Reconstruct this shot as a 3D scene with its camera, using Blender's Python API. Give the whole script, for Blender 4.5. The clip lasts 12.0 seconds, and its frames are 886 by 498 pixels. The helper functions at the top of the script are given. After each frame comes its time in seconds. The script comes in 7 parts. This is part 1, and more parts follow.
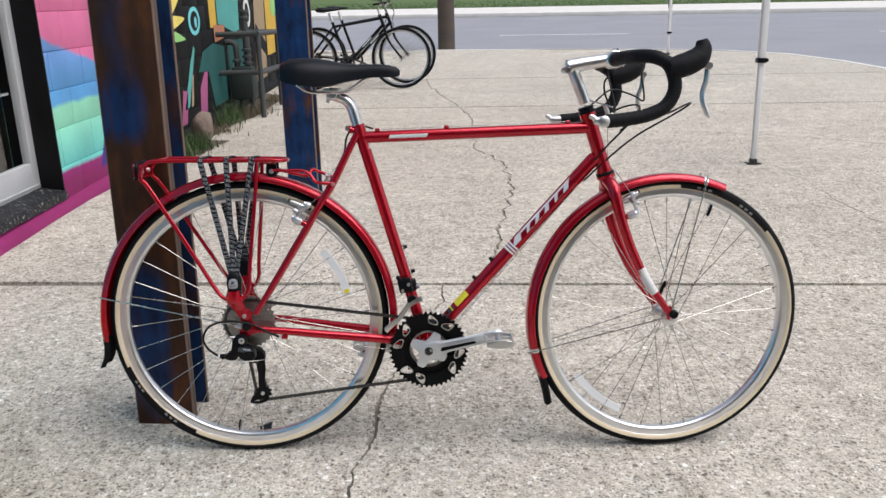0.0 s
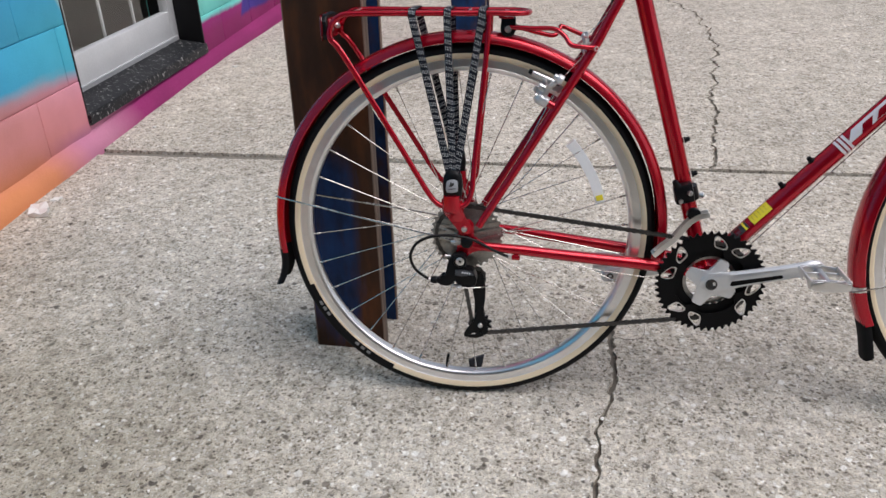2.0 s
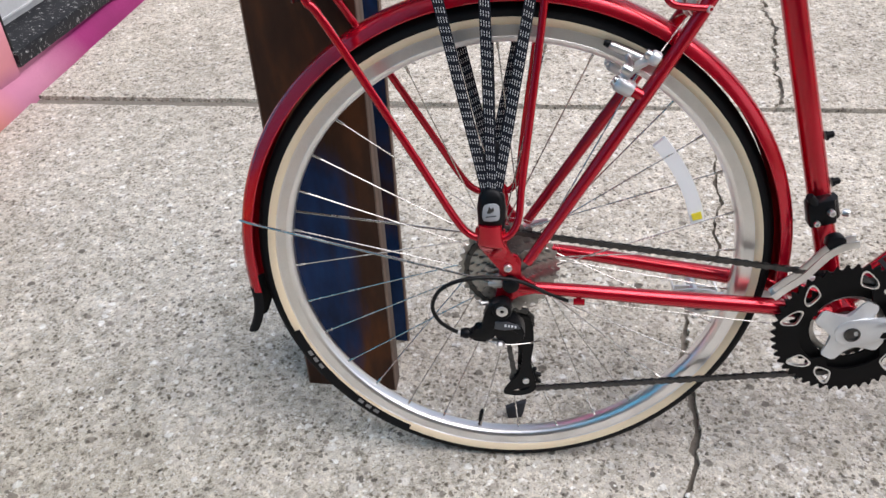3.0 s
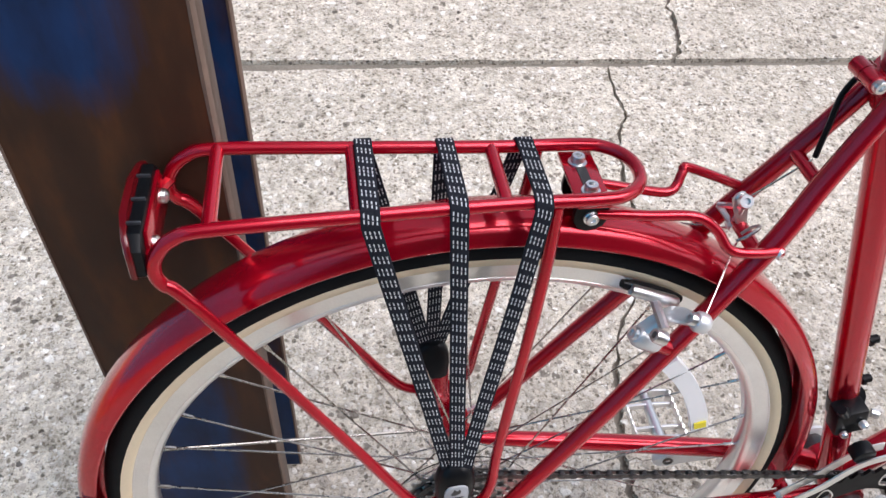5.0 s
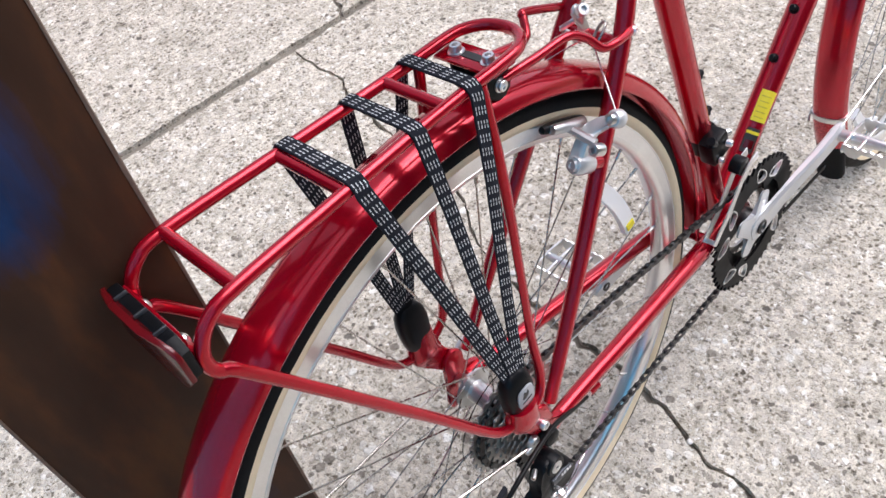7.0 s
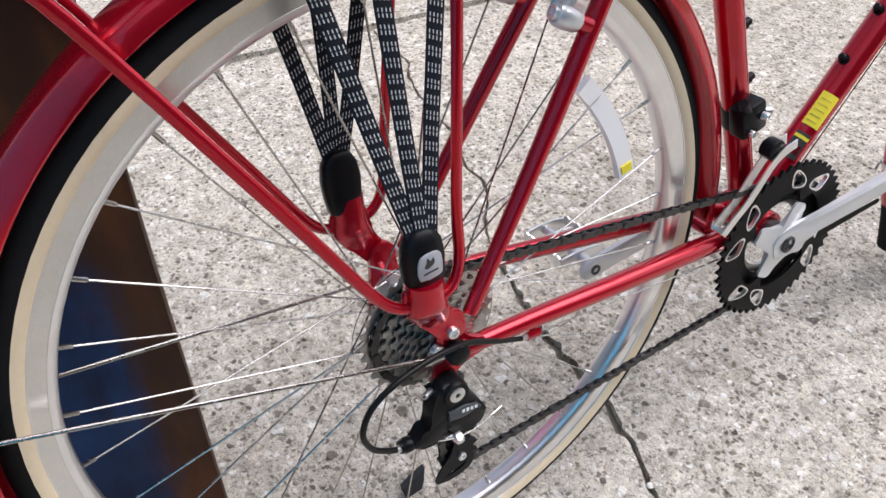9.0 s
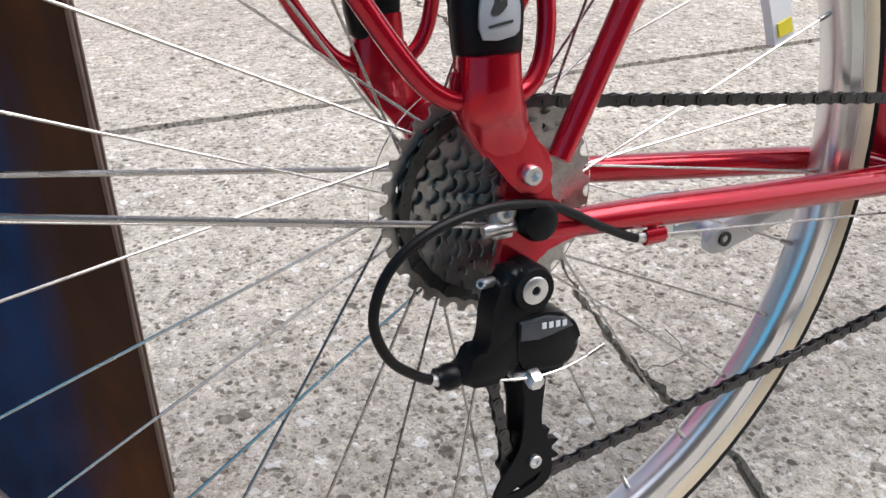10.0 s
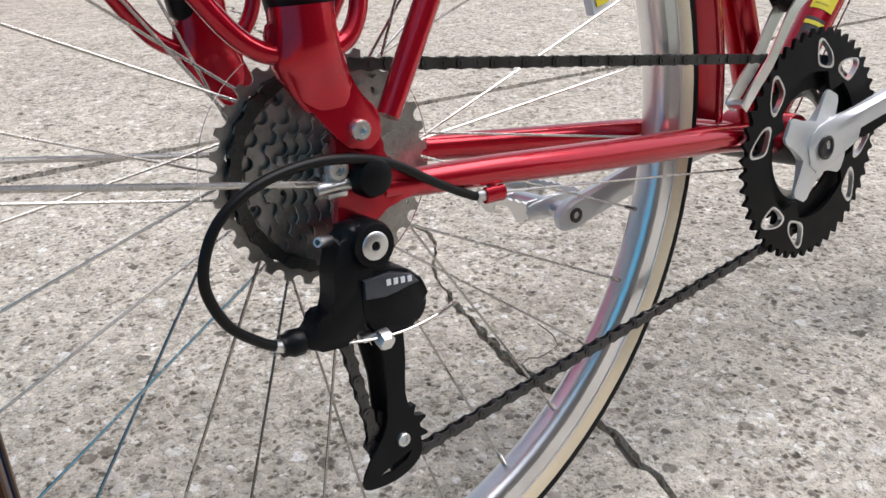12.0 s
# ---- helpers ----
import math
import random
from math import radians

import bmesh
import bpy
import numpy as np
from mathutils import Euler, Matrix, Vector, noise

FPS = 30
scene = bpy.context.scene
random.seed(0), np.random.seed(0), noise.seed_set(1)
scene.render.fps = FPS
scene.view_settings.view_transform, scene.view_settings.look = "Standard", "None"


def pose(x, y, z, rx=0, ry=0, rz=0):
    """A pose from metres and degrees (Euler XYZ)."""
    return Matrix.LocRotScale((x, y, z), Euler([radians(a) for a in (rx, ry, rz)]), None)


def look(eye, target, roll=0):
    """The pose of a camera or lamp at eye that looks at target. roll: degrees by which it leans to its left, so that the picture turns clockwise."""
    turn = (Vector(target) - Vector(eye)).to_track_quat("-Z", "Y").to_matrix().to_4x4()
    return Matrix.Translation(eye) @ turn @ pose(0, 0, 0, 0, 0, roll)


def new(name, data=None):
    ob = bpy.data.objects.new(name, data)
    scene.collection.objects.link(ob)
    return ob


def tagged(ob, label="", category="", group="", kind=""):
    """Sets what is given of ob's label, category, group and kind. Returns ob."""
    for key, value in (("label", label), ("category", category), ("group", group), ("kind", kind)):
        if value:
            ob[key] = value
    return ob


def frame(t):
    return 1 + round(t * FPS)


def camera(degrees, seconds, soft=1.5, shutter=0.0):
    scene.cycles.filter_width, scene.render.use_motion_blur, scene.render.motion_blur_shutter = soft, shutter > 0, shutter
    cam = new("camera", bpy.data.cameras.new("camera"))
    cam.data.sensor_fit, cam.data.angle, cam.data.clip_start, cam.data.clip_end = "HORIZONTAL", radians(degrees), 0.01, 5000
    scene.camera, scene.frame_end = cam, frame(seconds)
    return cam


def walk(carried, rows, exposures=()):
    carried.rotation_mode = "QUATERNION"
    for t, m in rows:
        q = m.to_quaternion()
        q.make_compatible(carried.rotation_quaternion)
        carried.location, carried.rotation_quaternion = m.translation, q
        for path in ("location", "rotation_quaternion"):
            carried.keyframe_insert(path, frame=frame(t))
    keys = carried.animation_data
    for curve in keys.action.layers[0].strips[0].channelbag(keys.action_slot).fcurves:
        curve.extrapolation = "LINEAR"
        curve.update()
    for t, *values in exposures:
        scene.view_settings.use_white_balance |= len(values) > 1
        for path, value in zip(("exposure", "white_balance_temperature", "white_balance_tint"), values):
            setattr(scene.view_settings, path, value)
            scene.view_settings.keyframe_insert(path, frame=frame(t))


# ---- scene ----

# ---------------------------------------------------------------- camera
cam = camera(56.754, 12.0)
PATH = [
    (0, (0.5114, -1.9386, 1.0987), (0.5049, -0.9782, 0.8200), -1.36),
    (0.5, (0.5121, -1.9389, 1.0973), (0.4984, -0.9788, 0.8182), -0.98),
    (1, (0.4936, -1.8876, 1.0875), (0.4156, -0.9376, 0.7853), -0.03),
    (1.5, (0.3175, -1.6376, 1.0363), (0.1786, -0.7200, 0.6638), -1.30),
    (2, (0.1812, -1.4023, 1.0208), (0.0393, -0.5159, 0.5801), -2.69),
    (2.5, (0.1184, -1.1315, 0.9964), (-0.0226, -0.2778, 0.4951), -3.23),
    (3, (0.0571, -0.9138, 1.0103), (-0.0703, -0.0951, 0.4504), -4.10),
    (3.5, (-0.0448, -0.7114, 1.0366), (-0.0924, 0.0890, 0.4390), -1.95),
    (3.7, (-0.0619, -0.6486, 1.0610), (-0.0699, 0.1391, 0.4450), -1.57),
    (5.3, (-0.0887, -0.3243, 1.1689), (0.0318, 0.3146, 0.4091), 3.96),
    (5.5, (-0.0942, -0.3015, 1.1653), (0.0609, 0.3268, 0.4030), 2.99),
    (6, (-0.1204, -0.2648, 1.1546), (0.1027, 0.3438, 0.3932), -1.84),
    (6.5, (-0.1737, -0.2855, 1.1482), (0.1228, 0.3035, 0.3965), -7.92),
    (7, (-0.2745, -0.3389, 1.1435), (0.1036, 0.2016, 0.3919), -12.84),
    (7.2, (-0.3091, -0.3499, 1.1364), (0.0914, 0.1652, 0.3785), -14.17),
    (8.8, (-0.2858, -0.4604, 0.9482), (0.1005, 0.1529, 0.2592), -3.12),
    (9, (-0.2312, -0.4636, 0.8923), (0.1330, 0.2030, 0.2420), -1.40),
    (9.5, (-0.2096, -0.4262, 0.7142), (0.1349, 0.3432, 0.1762), -1.11),
    (10, (-0.1981, -0.3865, 0.5499), (0.1628, 0.4254, 0.0911), -1.69),
    (10.5, (-0.1972, -0.3812, 0.4836), (0.2190, 0.4148, 0.0440), -2.27),
    (11, (-0.2012, -0.3925, 0.4865), (0.2369, 0.3876, 0.0398), -2.04),
    (11.5, (-0.2043, -0.4065, 0.4912), (0.2406, 0.3754, 0.0546), -2.52),
    (12, (-0.1840, -0.4154, 0.5014), (0.3070, 0.3553, 0.0953), -3.35),
]
EXPOSURES = [(0, 0.09, 6440, 10), (1, -0.03, 6450, 11), (1.5, -0.03, 6440, 11), (2, -0.1, 6430, 12), (2.5, 0.1, 6410, 12), (3.5, 0.27, 6360, 13), (5.5, 0.45, 6330, 14), (7, 0.42, 6330, 14), (9, 0.35, 6330, 13), (10.0, 0.38, 6360, 12), (10.5, 0.27, 6410, 11), (12, 0.25, 6420, 11)]
walk(cam, [(t, look(e, a, r)) for t, e, a, r in PATH], EXPOSURES)

# ---------------------------------------------------------------- light
SUN_AZ, SUN_EL = 112.0, 60.0  # degrees: azimuth from +y towards +x, elevation
world = bpy.data.worlds.new("overcast_sky")
scene.world = world
world.use_nodes = True
wn = world.node_tree.nodes
sky = wn.new("ShaderNodeTexSky")
sky.sky_type, sky.sun_disc = "NISHITA", False
sky.sun_elevation, sky.sun_rotation = radians(SUN_EL), radians(SUN_AZ)
sky.air_density, sky.dust_density, sky.ozone_density = 1.0, 3.0, 2.0
desat = wn.new("ShaderNodeHueSaturation")
desat.inputs["Saturation"].default_value = 0.44
world.node_tree.links.new(sky.outputs[0], desat.inputs["Color"])
world.node_tree.links.new(desat.outputs[0], wn["Background"].inputs["Color"])
wn["Background"].inputs["Strength"].default_value = 0.15
sun = new("sun", bpy.data.lights.new("sun", "SUN"))
sun.data.energy, sun.data.angle, sun.data.color = 1.95, radians(55), (1.0, 0.953, 0.965)
_az, _el = radians(SUN_AZ), radians(SUN_EL)
sun.matrix_world = look((10 * math.sin(_az) * math.cos(_el), 10 * math.cos(_az) * math.cos(_el), 10 * math.sin(_el)), (0, 0, 0))


# ---------------------------------------------------------------- materials
def node_mat(name):
    m = bpy.data.materials.new(name)
    m.use_nodes = True
    nt = m.node_tree
    return m, nt, nt.nodes["Principled BSDF"]


def link(nt, a, b):
    nt.links.new(a, b)


def coords(nt, scale=1.0):
    tc = nt.nodes.new("ShaderNodeTexCoord")
    mp = nt.nodes.new("ShaderNodeMapping")
    mp.inputs["Scale"].default_value = (scale,) * 3 if isinstance(scale, (int, float)) else scale
    link(nt, tc.outputs["Object"], mp.inputs["Vector"])
    return mp.outputs[0]


def noise_tex(nt, vec, scale, detail=4, rough=0.55):
    n = nt.nodes.new("ShaderNodeTexNoise")
    n.inputs["Scale"].default_value, n.inputs["Detail"].default_value, n.inputs["Roughness"].default_value = scale, detail, rough
    link(nt, vec, n.inputs["Vector"])
    return n.outputs["Fac"]


def ramp(nt, fac, stops):
    r = nt.nodes.new("ShaderNodeValToRGB")
    el = r.color_ramp.elements
    while len(el) < len(stops):
        el.new(0.5)
    for e, (p, c) in zip(el, stops):
        e.position, e.color = p, (*c, 1) if len(c) == 3 else c
    link(nt, fac, r.inputs["Fac"])
    return r.outputs["Color"]


def mix(nt, fac, a, b, mode="MIX"):
    n = nt.nodes.new("ShaderNodeMix")
    n.data_type, n.blend_type = "RGBA", mode
    for sock, v in ((n.inputs["Factor"], fac), (n.inputs["A"], a), (n.inputs["B"], b)):
        if isinstance(v, bpy.types.NodeSocket):
            link(nt, v, sock)
        elif isinstance(v, (int, float)):
            sock.default_value = v
        else:
            sock.default_value = (*v, 1)
    return n.outputs["Result"]


def bump(nt, bsdf, height, strength, distance):
    b = nt.nodes.new("ShaderNodeBump")
    b.inputs["Strength"].default_value, b.inputs["Distance"].default_value = strength, distance
    link(nt, height, b.inputs["Height"])
    link(nt, b.outputs[0], bsdf.inputs["Normal"])


def surface(name, color, rough=0.5, metal=0.0, vary=0.15, scale=8.0, fine=200.0, coat=0.0, relief=0.0, spec=0.5):
    """A plain material with variation at a coarse and a fine scale in colour and gloss."""
    m, nt, b = node_mat(name)
    v = coords(nt)
    big, small = noise_tex(nt, v, scale), noise_tex(nt, v, fine, 2)
    dark = tuple(c * (1 - vary) for c in color)
    light = tuple(min(1, c * (1 + vary)) for c in color)
    col = ramp(nt, big, [(0.3, dark), (0.7, light)])
    col = mix(nt, 0.35, col, ramp(nt, small, [(0.3, dark), (0.7, light)]))
    link(nt, col, b.inputs["Base Color"])
    rr = nt.nodes.new("ShaderNodeMapRange")
    rr.inputs["To Min"].default_value, rr.inputs["To Max"].default_value = max(0.02, rough * (1 - vary)), min(1, rough * (1 + vary))
    link(nt, big, rr.inputs["Value"])
    link(nt, rr.outputs[0], b.inputs["Roughness"])
    b.inputs["Metallic"].default_value, b.inputs["Coat Weight"].default_value = metal, coat
    b.inputs["Coat Roughness"].default_value = 0.06
    b.inputs["Specular IOR Level"].default_value = spec
    if relief:
        bump(nt, b, small, 0.5, relief)
    return m


def glass_mat(name, tint, rough=0.0, ior=1.45):
    m, nt, b = node_mat(name)
    b.inputs["Base Color"].default_value = (*tint, 1)
    b.inputs["Transmission Weight"].default_value, b.inputs["Roughness"].default_value, b.inputs["IOR"].default_value = 1.0, rough, ior
    return m


def concrete_mat(name, base, pebble=1.0, stain=0.14):
    """Exposed-aggregate concrete: small stones of many greys and tans in a cement matrix."""
    m, nt, b = node_mat(name)
    geo = nt.nodes.new("ShaderNodeNewGeometry")
    vec = geo.outputs["Position"]
    wob = nt.nodes.new("ShaderNodeTexNoise")
    wob.inputs["Scale"].default_value = 75
    link(nt, vec, wob.inputs["Vector"])
    off = nt.nodes.new("ShaderNodeVectorMath")
    off.operation = "MULTIPLY_ADD"
    link(nt, wob.outputs["Color"], off.inputs[0])
    off.inputs[1].default_value = (0.013, 0.013, 0.013)
    link(nt, vec, off.inputs[2])
    stones = []
    for sc, lo, hi, gain in ((54, 0.66, 0.7, 0.9), (105, 0.4, 0.44, 1.0), (210, 0.3, 0.34, 0.8)):
        vo = nt.nodes.new("ShaderNodeTexVoronoi")
        vo.inputs["Scale"].default_value, vo.inputs["Randomness"].default_value = sc * pebble, 1.0
        link(nt, off.outputs[0], vo.inputs["Vector"])
        sep = nt.nodes.new("ShaderNodeSeparateColor")
        link(nt, vo.outputs["Color"], sep.inputs[0])
        tone = ramp(nt, sep.outputs[0], [(p, tuple(0.45 + (c - 0.45) * gain if p > 0.3 else c / gain for c in rgb)) for p, rgb in ((0.0, (0.13, 0.116, 0.1)), (0.09, (0.24, 0.215, 0.182)), (0.22, (0.4, 0.363, 0.312)), (0.5, (0.5, 0.462, 0.402)), (0.8, (0.64, 0.607, 0.548)), (0.96, (0.8, 0.785, 0.74)))])
        edge = ramp(nt, vo.outputs["Distance"], [(0.36, (1, 1, 1)), (0.46, (0, 0, 0))])
        pick = ramp(nt, sep.outputs[1], [(lo, (0, 0, 0)), (hi, (1, 1, 1))])
        stones.append((tone, mix(nt, 1.0, edge, pick, "MULTIPLY")))
    # hollows: the shade of small pits, painted into the colour without relief
    hollow = nt.nodes.new("ShaderNodeTexVoronoi")
    hollow.inputs["Scale"].default_value = 90 * pebble
    link(nt, off.outputs[0], hollow.inputs["Vector"])
    sep = nt.nodes.new("ShaderNodeSeparateColor")
    link(nt, hollow.outputs["Color"], sep.inputs[0])
    hollows = mix(nt, 1.0, ramp(nt, hollow.outputs["Distance"], [(0.24, (1, 1, 1)), (0.36, (0, 0, 0))]), ramp(nt, sep.outputs[2], [(0.57, (0, 0, 0)), (0.6, (1, 1, 1))]), "MULTIPLY")
    grain = noise_tex(nt, vec, 420, 5, 0.75)
    pits = noise_tex(nt, vec, 120, 6, 0.78)
    specks = noise_tex(nt, vec, 300, 3, 0.6)
    cement = ramp(nt, grain, [(0.28, tuple(c * 0.62 for c in base)), (0.5, base), (0.72, tuple(min(1, c * 1.22) for c in base))])
    cement = mix(nt, 1.0, cement, ramp(nt, pits, [(0.36, (0.26, 0.243, 0.215)), (0.46, (0.93, 0.925, 0.915)), (0.6, (1.14, 1.14, 1.13))]), "MULTIPLY")
    col = cement
    for tone, mask in reversed(stones):
        col = mix(nt, mask, col, tone)
    col = mix(nt, 1.0, col, ramp(nt, specks, [(0.3, (0.34, 0.32, 0.29)), (0.4, (1, 1, 1))]), "MULTIPLY")
    col = mix(nt, hollows, col, mix(nt, 1.0, col, (0.4, 0.378, 0.345), "MULTIPLY"))
    large = noise_tex(nt, vec, 1.1, 5, 0.6)
    blot = noise_tex(nt, vec, 13, 6, 0.74)
    clump = noise_tex(nt, vec, 46, 6, 0.78)
    col = mix(nt, 1.0, col, ramp(nt, large, [(0.3, (1 - stain,) * 3), (0.65, (1.06, 1.06, 1.06))]), "MULTIPLY")
    col = mix(nt, 1.0, col, ramp(nt, blot, [(0.32, (0.8, 0.79, 0.765)), (0.5, (1.0, 1.0, 0.995)), (0.66, (1.14, 1.14, 1.14))]), "MULTIPLY")
    col = mix(nt, 1.0, col, ramp(nt, clump, [(0.32, (0.36, 0.342, 0.31)), (0.43, (0.86, 0.85, 0.83)), (0.54, (1.06, 1.06, 1.055)), (0.66, (1.3, 1.3, 1.3))]), "MULTIPLY")
    # darker, yellower tone towards the yard's lower corner, with a wandering border
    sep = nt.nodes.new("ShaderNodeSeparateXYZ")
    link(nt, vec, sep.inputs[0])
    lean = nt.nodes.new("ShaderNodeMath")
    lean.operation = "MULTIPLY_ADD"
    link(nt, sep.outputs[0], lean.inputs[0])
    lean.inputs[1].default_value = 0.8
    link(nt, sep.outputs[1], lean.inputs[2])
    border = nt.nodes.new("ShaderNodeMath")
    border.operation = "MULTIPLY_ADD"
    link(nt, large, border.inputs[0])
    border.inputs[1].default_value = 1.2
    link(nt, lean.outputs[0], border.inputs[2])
    corner_tone = nt.nodes.new("ShaderNodeMapRange")
    corner_tone.inputs["From Min"].default_value, corner_tone.inputs["From Max"].default_value = -0.35, 0.35
    corner_tone.inputs["To Min"].default_value, corner_tone.inputs["To Max"].default_value = 1.0, 0.0
    link(nt, border.outputs[0], corner_tone.inputs["Value"])
    col = mix(nt, corner_tone.outputs[0], col, mix(nt, 1.0, col, (0.78, 0.762, 0.71), "MULTIPLY"))
    link(nt, col, b.inputs["Base Color"])
    b.inputs["Roughness"].default_value = 0.85
    b.inputs["Specular IOR Level"].default_value = 0.3
    h = mix(nt, 0.5, stones[0][1], stones[1][1])
    bump(nt, b, mix(nt, 0.5, h, pits), 1.0, 0.004)
    return m


def rust_mat(name, blue_low, blue_high, patches=False):
    """Steel that has lost most of its blue paint to brown rust primer."""
    m, nt, b = node_mat(name)
    v = coords(nt, (1.0, 1.0, 0.42))
    f = noise_tex(nt, v, 7, 7, 0.62)
    brown = ramp(nt, noise_tex(nt, coords(nt, (1, 1, 0.3)), 16, 6), [(0.3, (0.031, 0.0155, 0.01)), (0.5, (0.056, 0.0255, 0.0145)), (0.7, (0.13, 0.047, 0.0165))])
    blue = ramp(nt, noise_tex(nt, v, 24), [(0.3, (0.006, 0.016, 0.05)), (0.7, (0.01, 0.05, 0.165))])
    k = ramp(nt, f, [(blue_low, (0, 0, 0)), (blue_high, (1, 1, 1))])
    if patches:
        # most of the paint left stands low on one half of the face, a little more at shoulder height
        tc = nt.nodes.new("ShaderNodeTexCoord")
        sep = nt.nodes.new("ShaderNodeSeparateXYZ")
        link(nt, tc.outputs["Object"], sep.inputs[0])
        low = ramp(nt, sep.outputs[2], [(0.0, (0.5, 0.5, 0.5)), (0.12, (1, 1, 1)), (0.42, (1, 1, 1)), (0.56, (0.0, 0.0, 0.0)), (0.74, (0.1, 0.1, 0.1)), (0.82, (1.0, 1.0, 1.0)), (0.9, (1.0, 1.0, 1.0)), (0.97, (0.62, 0.62, 0.62))])
        across = ramp(nt, sep.outputs[0], [(0.0, (0.75, 0.75, 0.75)), (0.06, (1, 1, 1)), (0.1, (0.8, 0.8, 0.8)), (0.122, (0.5, 0.5, 0.5)), (0.145, (0.15, 0.15, 0.15))])
        streak = noise_tex(nt, coords(nt, (1.0, 1.0, 0.16)), 34, 6, 0.7)
        k2 = ramp(nt, mix(nt, 0.55, mix(nt, 1.0, low, across, "MULTIPLY"), mix(nt, 0.6, f, streak)), [(0.5, (0, 0, 0)), (0.68, (0.95, 0.95, 0.95))])
        k = mix(nt, 1.0, k, k2, "LIGHTEN")
    link(nt, mix(nt, k, brown, blue), b.inputs["Base Color"])
    b.inputs["Roughness"].default_value = 0.62
    b.inputs["Specular IOR Level"].default_value = 0.18
    bump(nt, b, f, 0.35, 0.002)
    return m


def pebble_mat():
    """Single exposed stones, each of its own tone."""
    m, nt, b = node_mat("exposed_pebble")
    geo = nt.nodes.new("ShaderNodeNewGeometry")
    col = ramp(nt, geo.outputs["Random Per Island"], [(0.0, (0.13, 0.115, 0.1)), (0.1, (0.26, 0.23, 0.195)), (0.22, (0.42, 0.38, 0.325)), (0.5, (0.53, 0.49, 0.43)), (0.8, (0.66, 0.63, 0.575)), (1.0, (0.82, 0.805, 0.765))])
    grain = noise_tex(nt, geo.outputs["Position"], 600, 4, 0.7)
    col = mix(nt, 1.0, col, ramp(nt, grain, [(0.3, (0.7, 0.69, 0.67)), (0.65, (1.12, 1.12, 1.12))]), "MULTIPLY")
    link(nt, col, b.inputs["Base Color"])
    b.inputs["Roughness"].default_value = 0.7
    b.inputs["Specular IOR Level"].default_value = 0.35
    bump(nt, b, grain, 0.5, 0.001)
    return m


def red_paint():
    """Deep candy red with fine metal flake under clear lacquer."""
    m, nt, b = node_mat("candy_red_paint")
    v = coords(nt)
    fl = noise_tex(nt, v, 1800, 1)
    wear = noise_tex(nt, v, 14, 5)
    col = ramp(nt, fl, [(0.3, (0.35, 0.0011, 0.01)), (0.7, (0.6, 0.0035, 0.025))])
    col = mix(nt, 0.25, col, ramp(nt, wear, [(0.35, (0.32, 0.0012, 0.011)), (0.65, (0.56, 0.0045, 0.028))]))
    link(nt, col, b.inputs["Base Color"])
    b.inputs["Metallic"].default_value, b.inputs["Roughness"].default_value = 0.6, 0.2
    b.inputs["Coat Weight"].default_value, b.inputs["Coat Roughness"].default_value = 0.6, 0.025
    return m


def weave_mat():
    """Black elastic webbing with rows of short pale dashes."""
    m, nt, b = node_mat("webbing")
    at = nt.nodes.new("ShaderNodeAttribute")
    at.attribute_name = "UVMap"
    sep = nt.nodes.new("ShaderNodeSeparateXYZ")
    link(nt, at.outputs["Vector"], sep.inputs[0])

    def op(kind, a, bb=None):
        n = nt.nodes.new("ShaderNodeMath")
        n.operation = kind
        for i, x in enumerate((a, bb)):
            if x is None:
                continue
            if isinstance(x, (int, float)):
                n.inputs[i].default_value = x
            else:
                link(nt, x, n.inputs[i])
        return n.outputs[0]

    # u: across the strap 0..1 in four cords; v: metres along it; each cord shows two short dashes, then a black rest
    cord = op("MULTIPLY", op("SUBTRACT", sep.outputs[0], 0.06), 4.545)
    inside = op("LESS_THAN", op("ABSOLUTE", op("SUBTRACT", op("FRACT", cord), 0.5)), 0.15)
    edge = op("GREATER_THAN", op("SUBTRACT", 0.44, op("ABSOLUTE", op("SUBTRACT", sep.outputs[0], 0.5))), 0.0)
    slip = op("MULTIPLY", op("FLOOR", cord), 0.07)
    run = op("FRACT", op("ADD", op("MULTIPLY", sep.outputs[1], 88.0), slip))
    dash = op("MULTIPLY", op("LESS_THAN", run, 0.58), op("GREATER_THAN", op("ABSOLUTE", op("SUBTRACT", run, 0.29)), 0.045))
    k = op("MULTIPLY", op("MULTIPLY", inside, edge), dash)
    grain = noise_tex(nt, coords(nt), 900, 2)
    black = ramp(nt, grain, [(0.3, (0.004, 0.005, 0.009)), (0.7, (0.013, 0.015, 0.023))])
    pale = ramp(nt, grain, [(0.3, (0.4, 0.41, 0.42)), (0.7, (0.66, 0.67, 0.68))])
    link(nt, mix(nt, k, black, pale), b.inputs["Base Color"])
    b.inputs["Roughness"].default_value = 0.8
    b.inputs["Specular IOR Level"].default_value = 0.2
    bump(nt, b, grain, 0.4, 0.0008)
    return m


RED = red_paint()
BLACK_RUBBER = surface("tyre_rubber", (0.006, 0.0062, 0.007), 0.7, spec=0.16, vary=0.25, scale=30, fine=400, relief=0.0006)
CREAM = surface("cream_sidewall", (0.72, 0.6, 0.42), 0.62, vary=0.06, scale=14, fine=260, relief=0.0003)
ALLOY = surface("polished_alloy", (0.76, 0.76, 0.76), 0.3, metal=1.0, vary=0.12, scale=25, fine=700)
RIM = surface("polished_rim", (0.84, 0.84, 0.85), 0.3, metal=1.0, vary=0.08, scale=25, fine=700)
BADGE = surface("grey_badge", (0.36, 0.37, 0.39), 0.4, vary=0.08, scale=60)
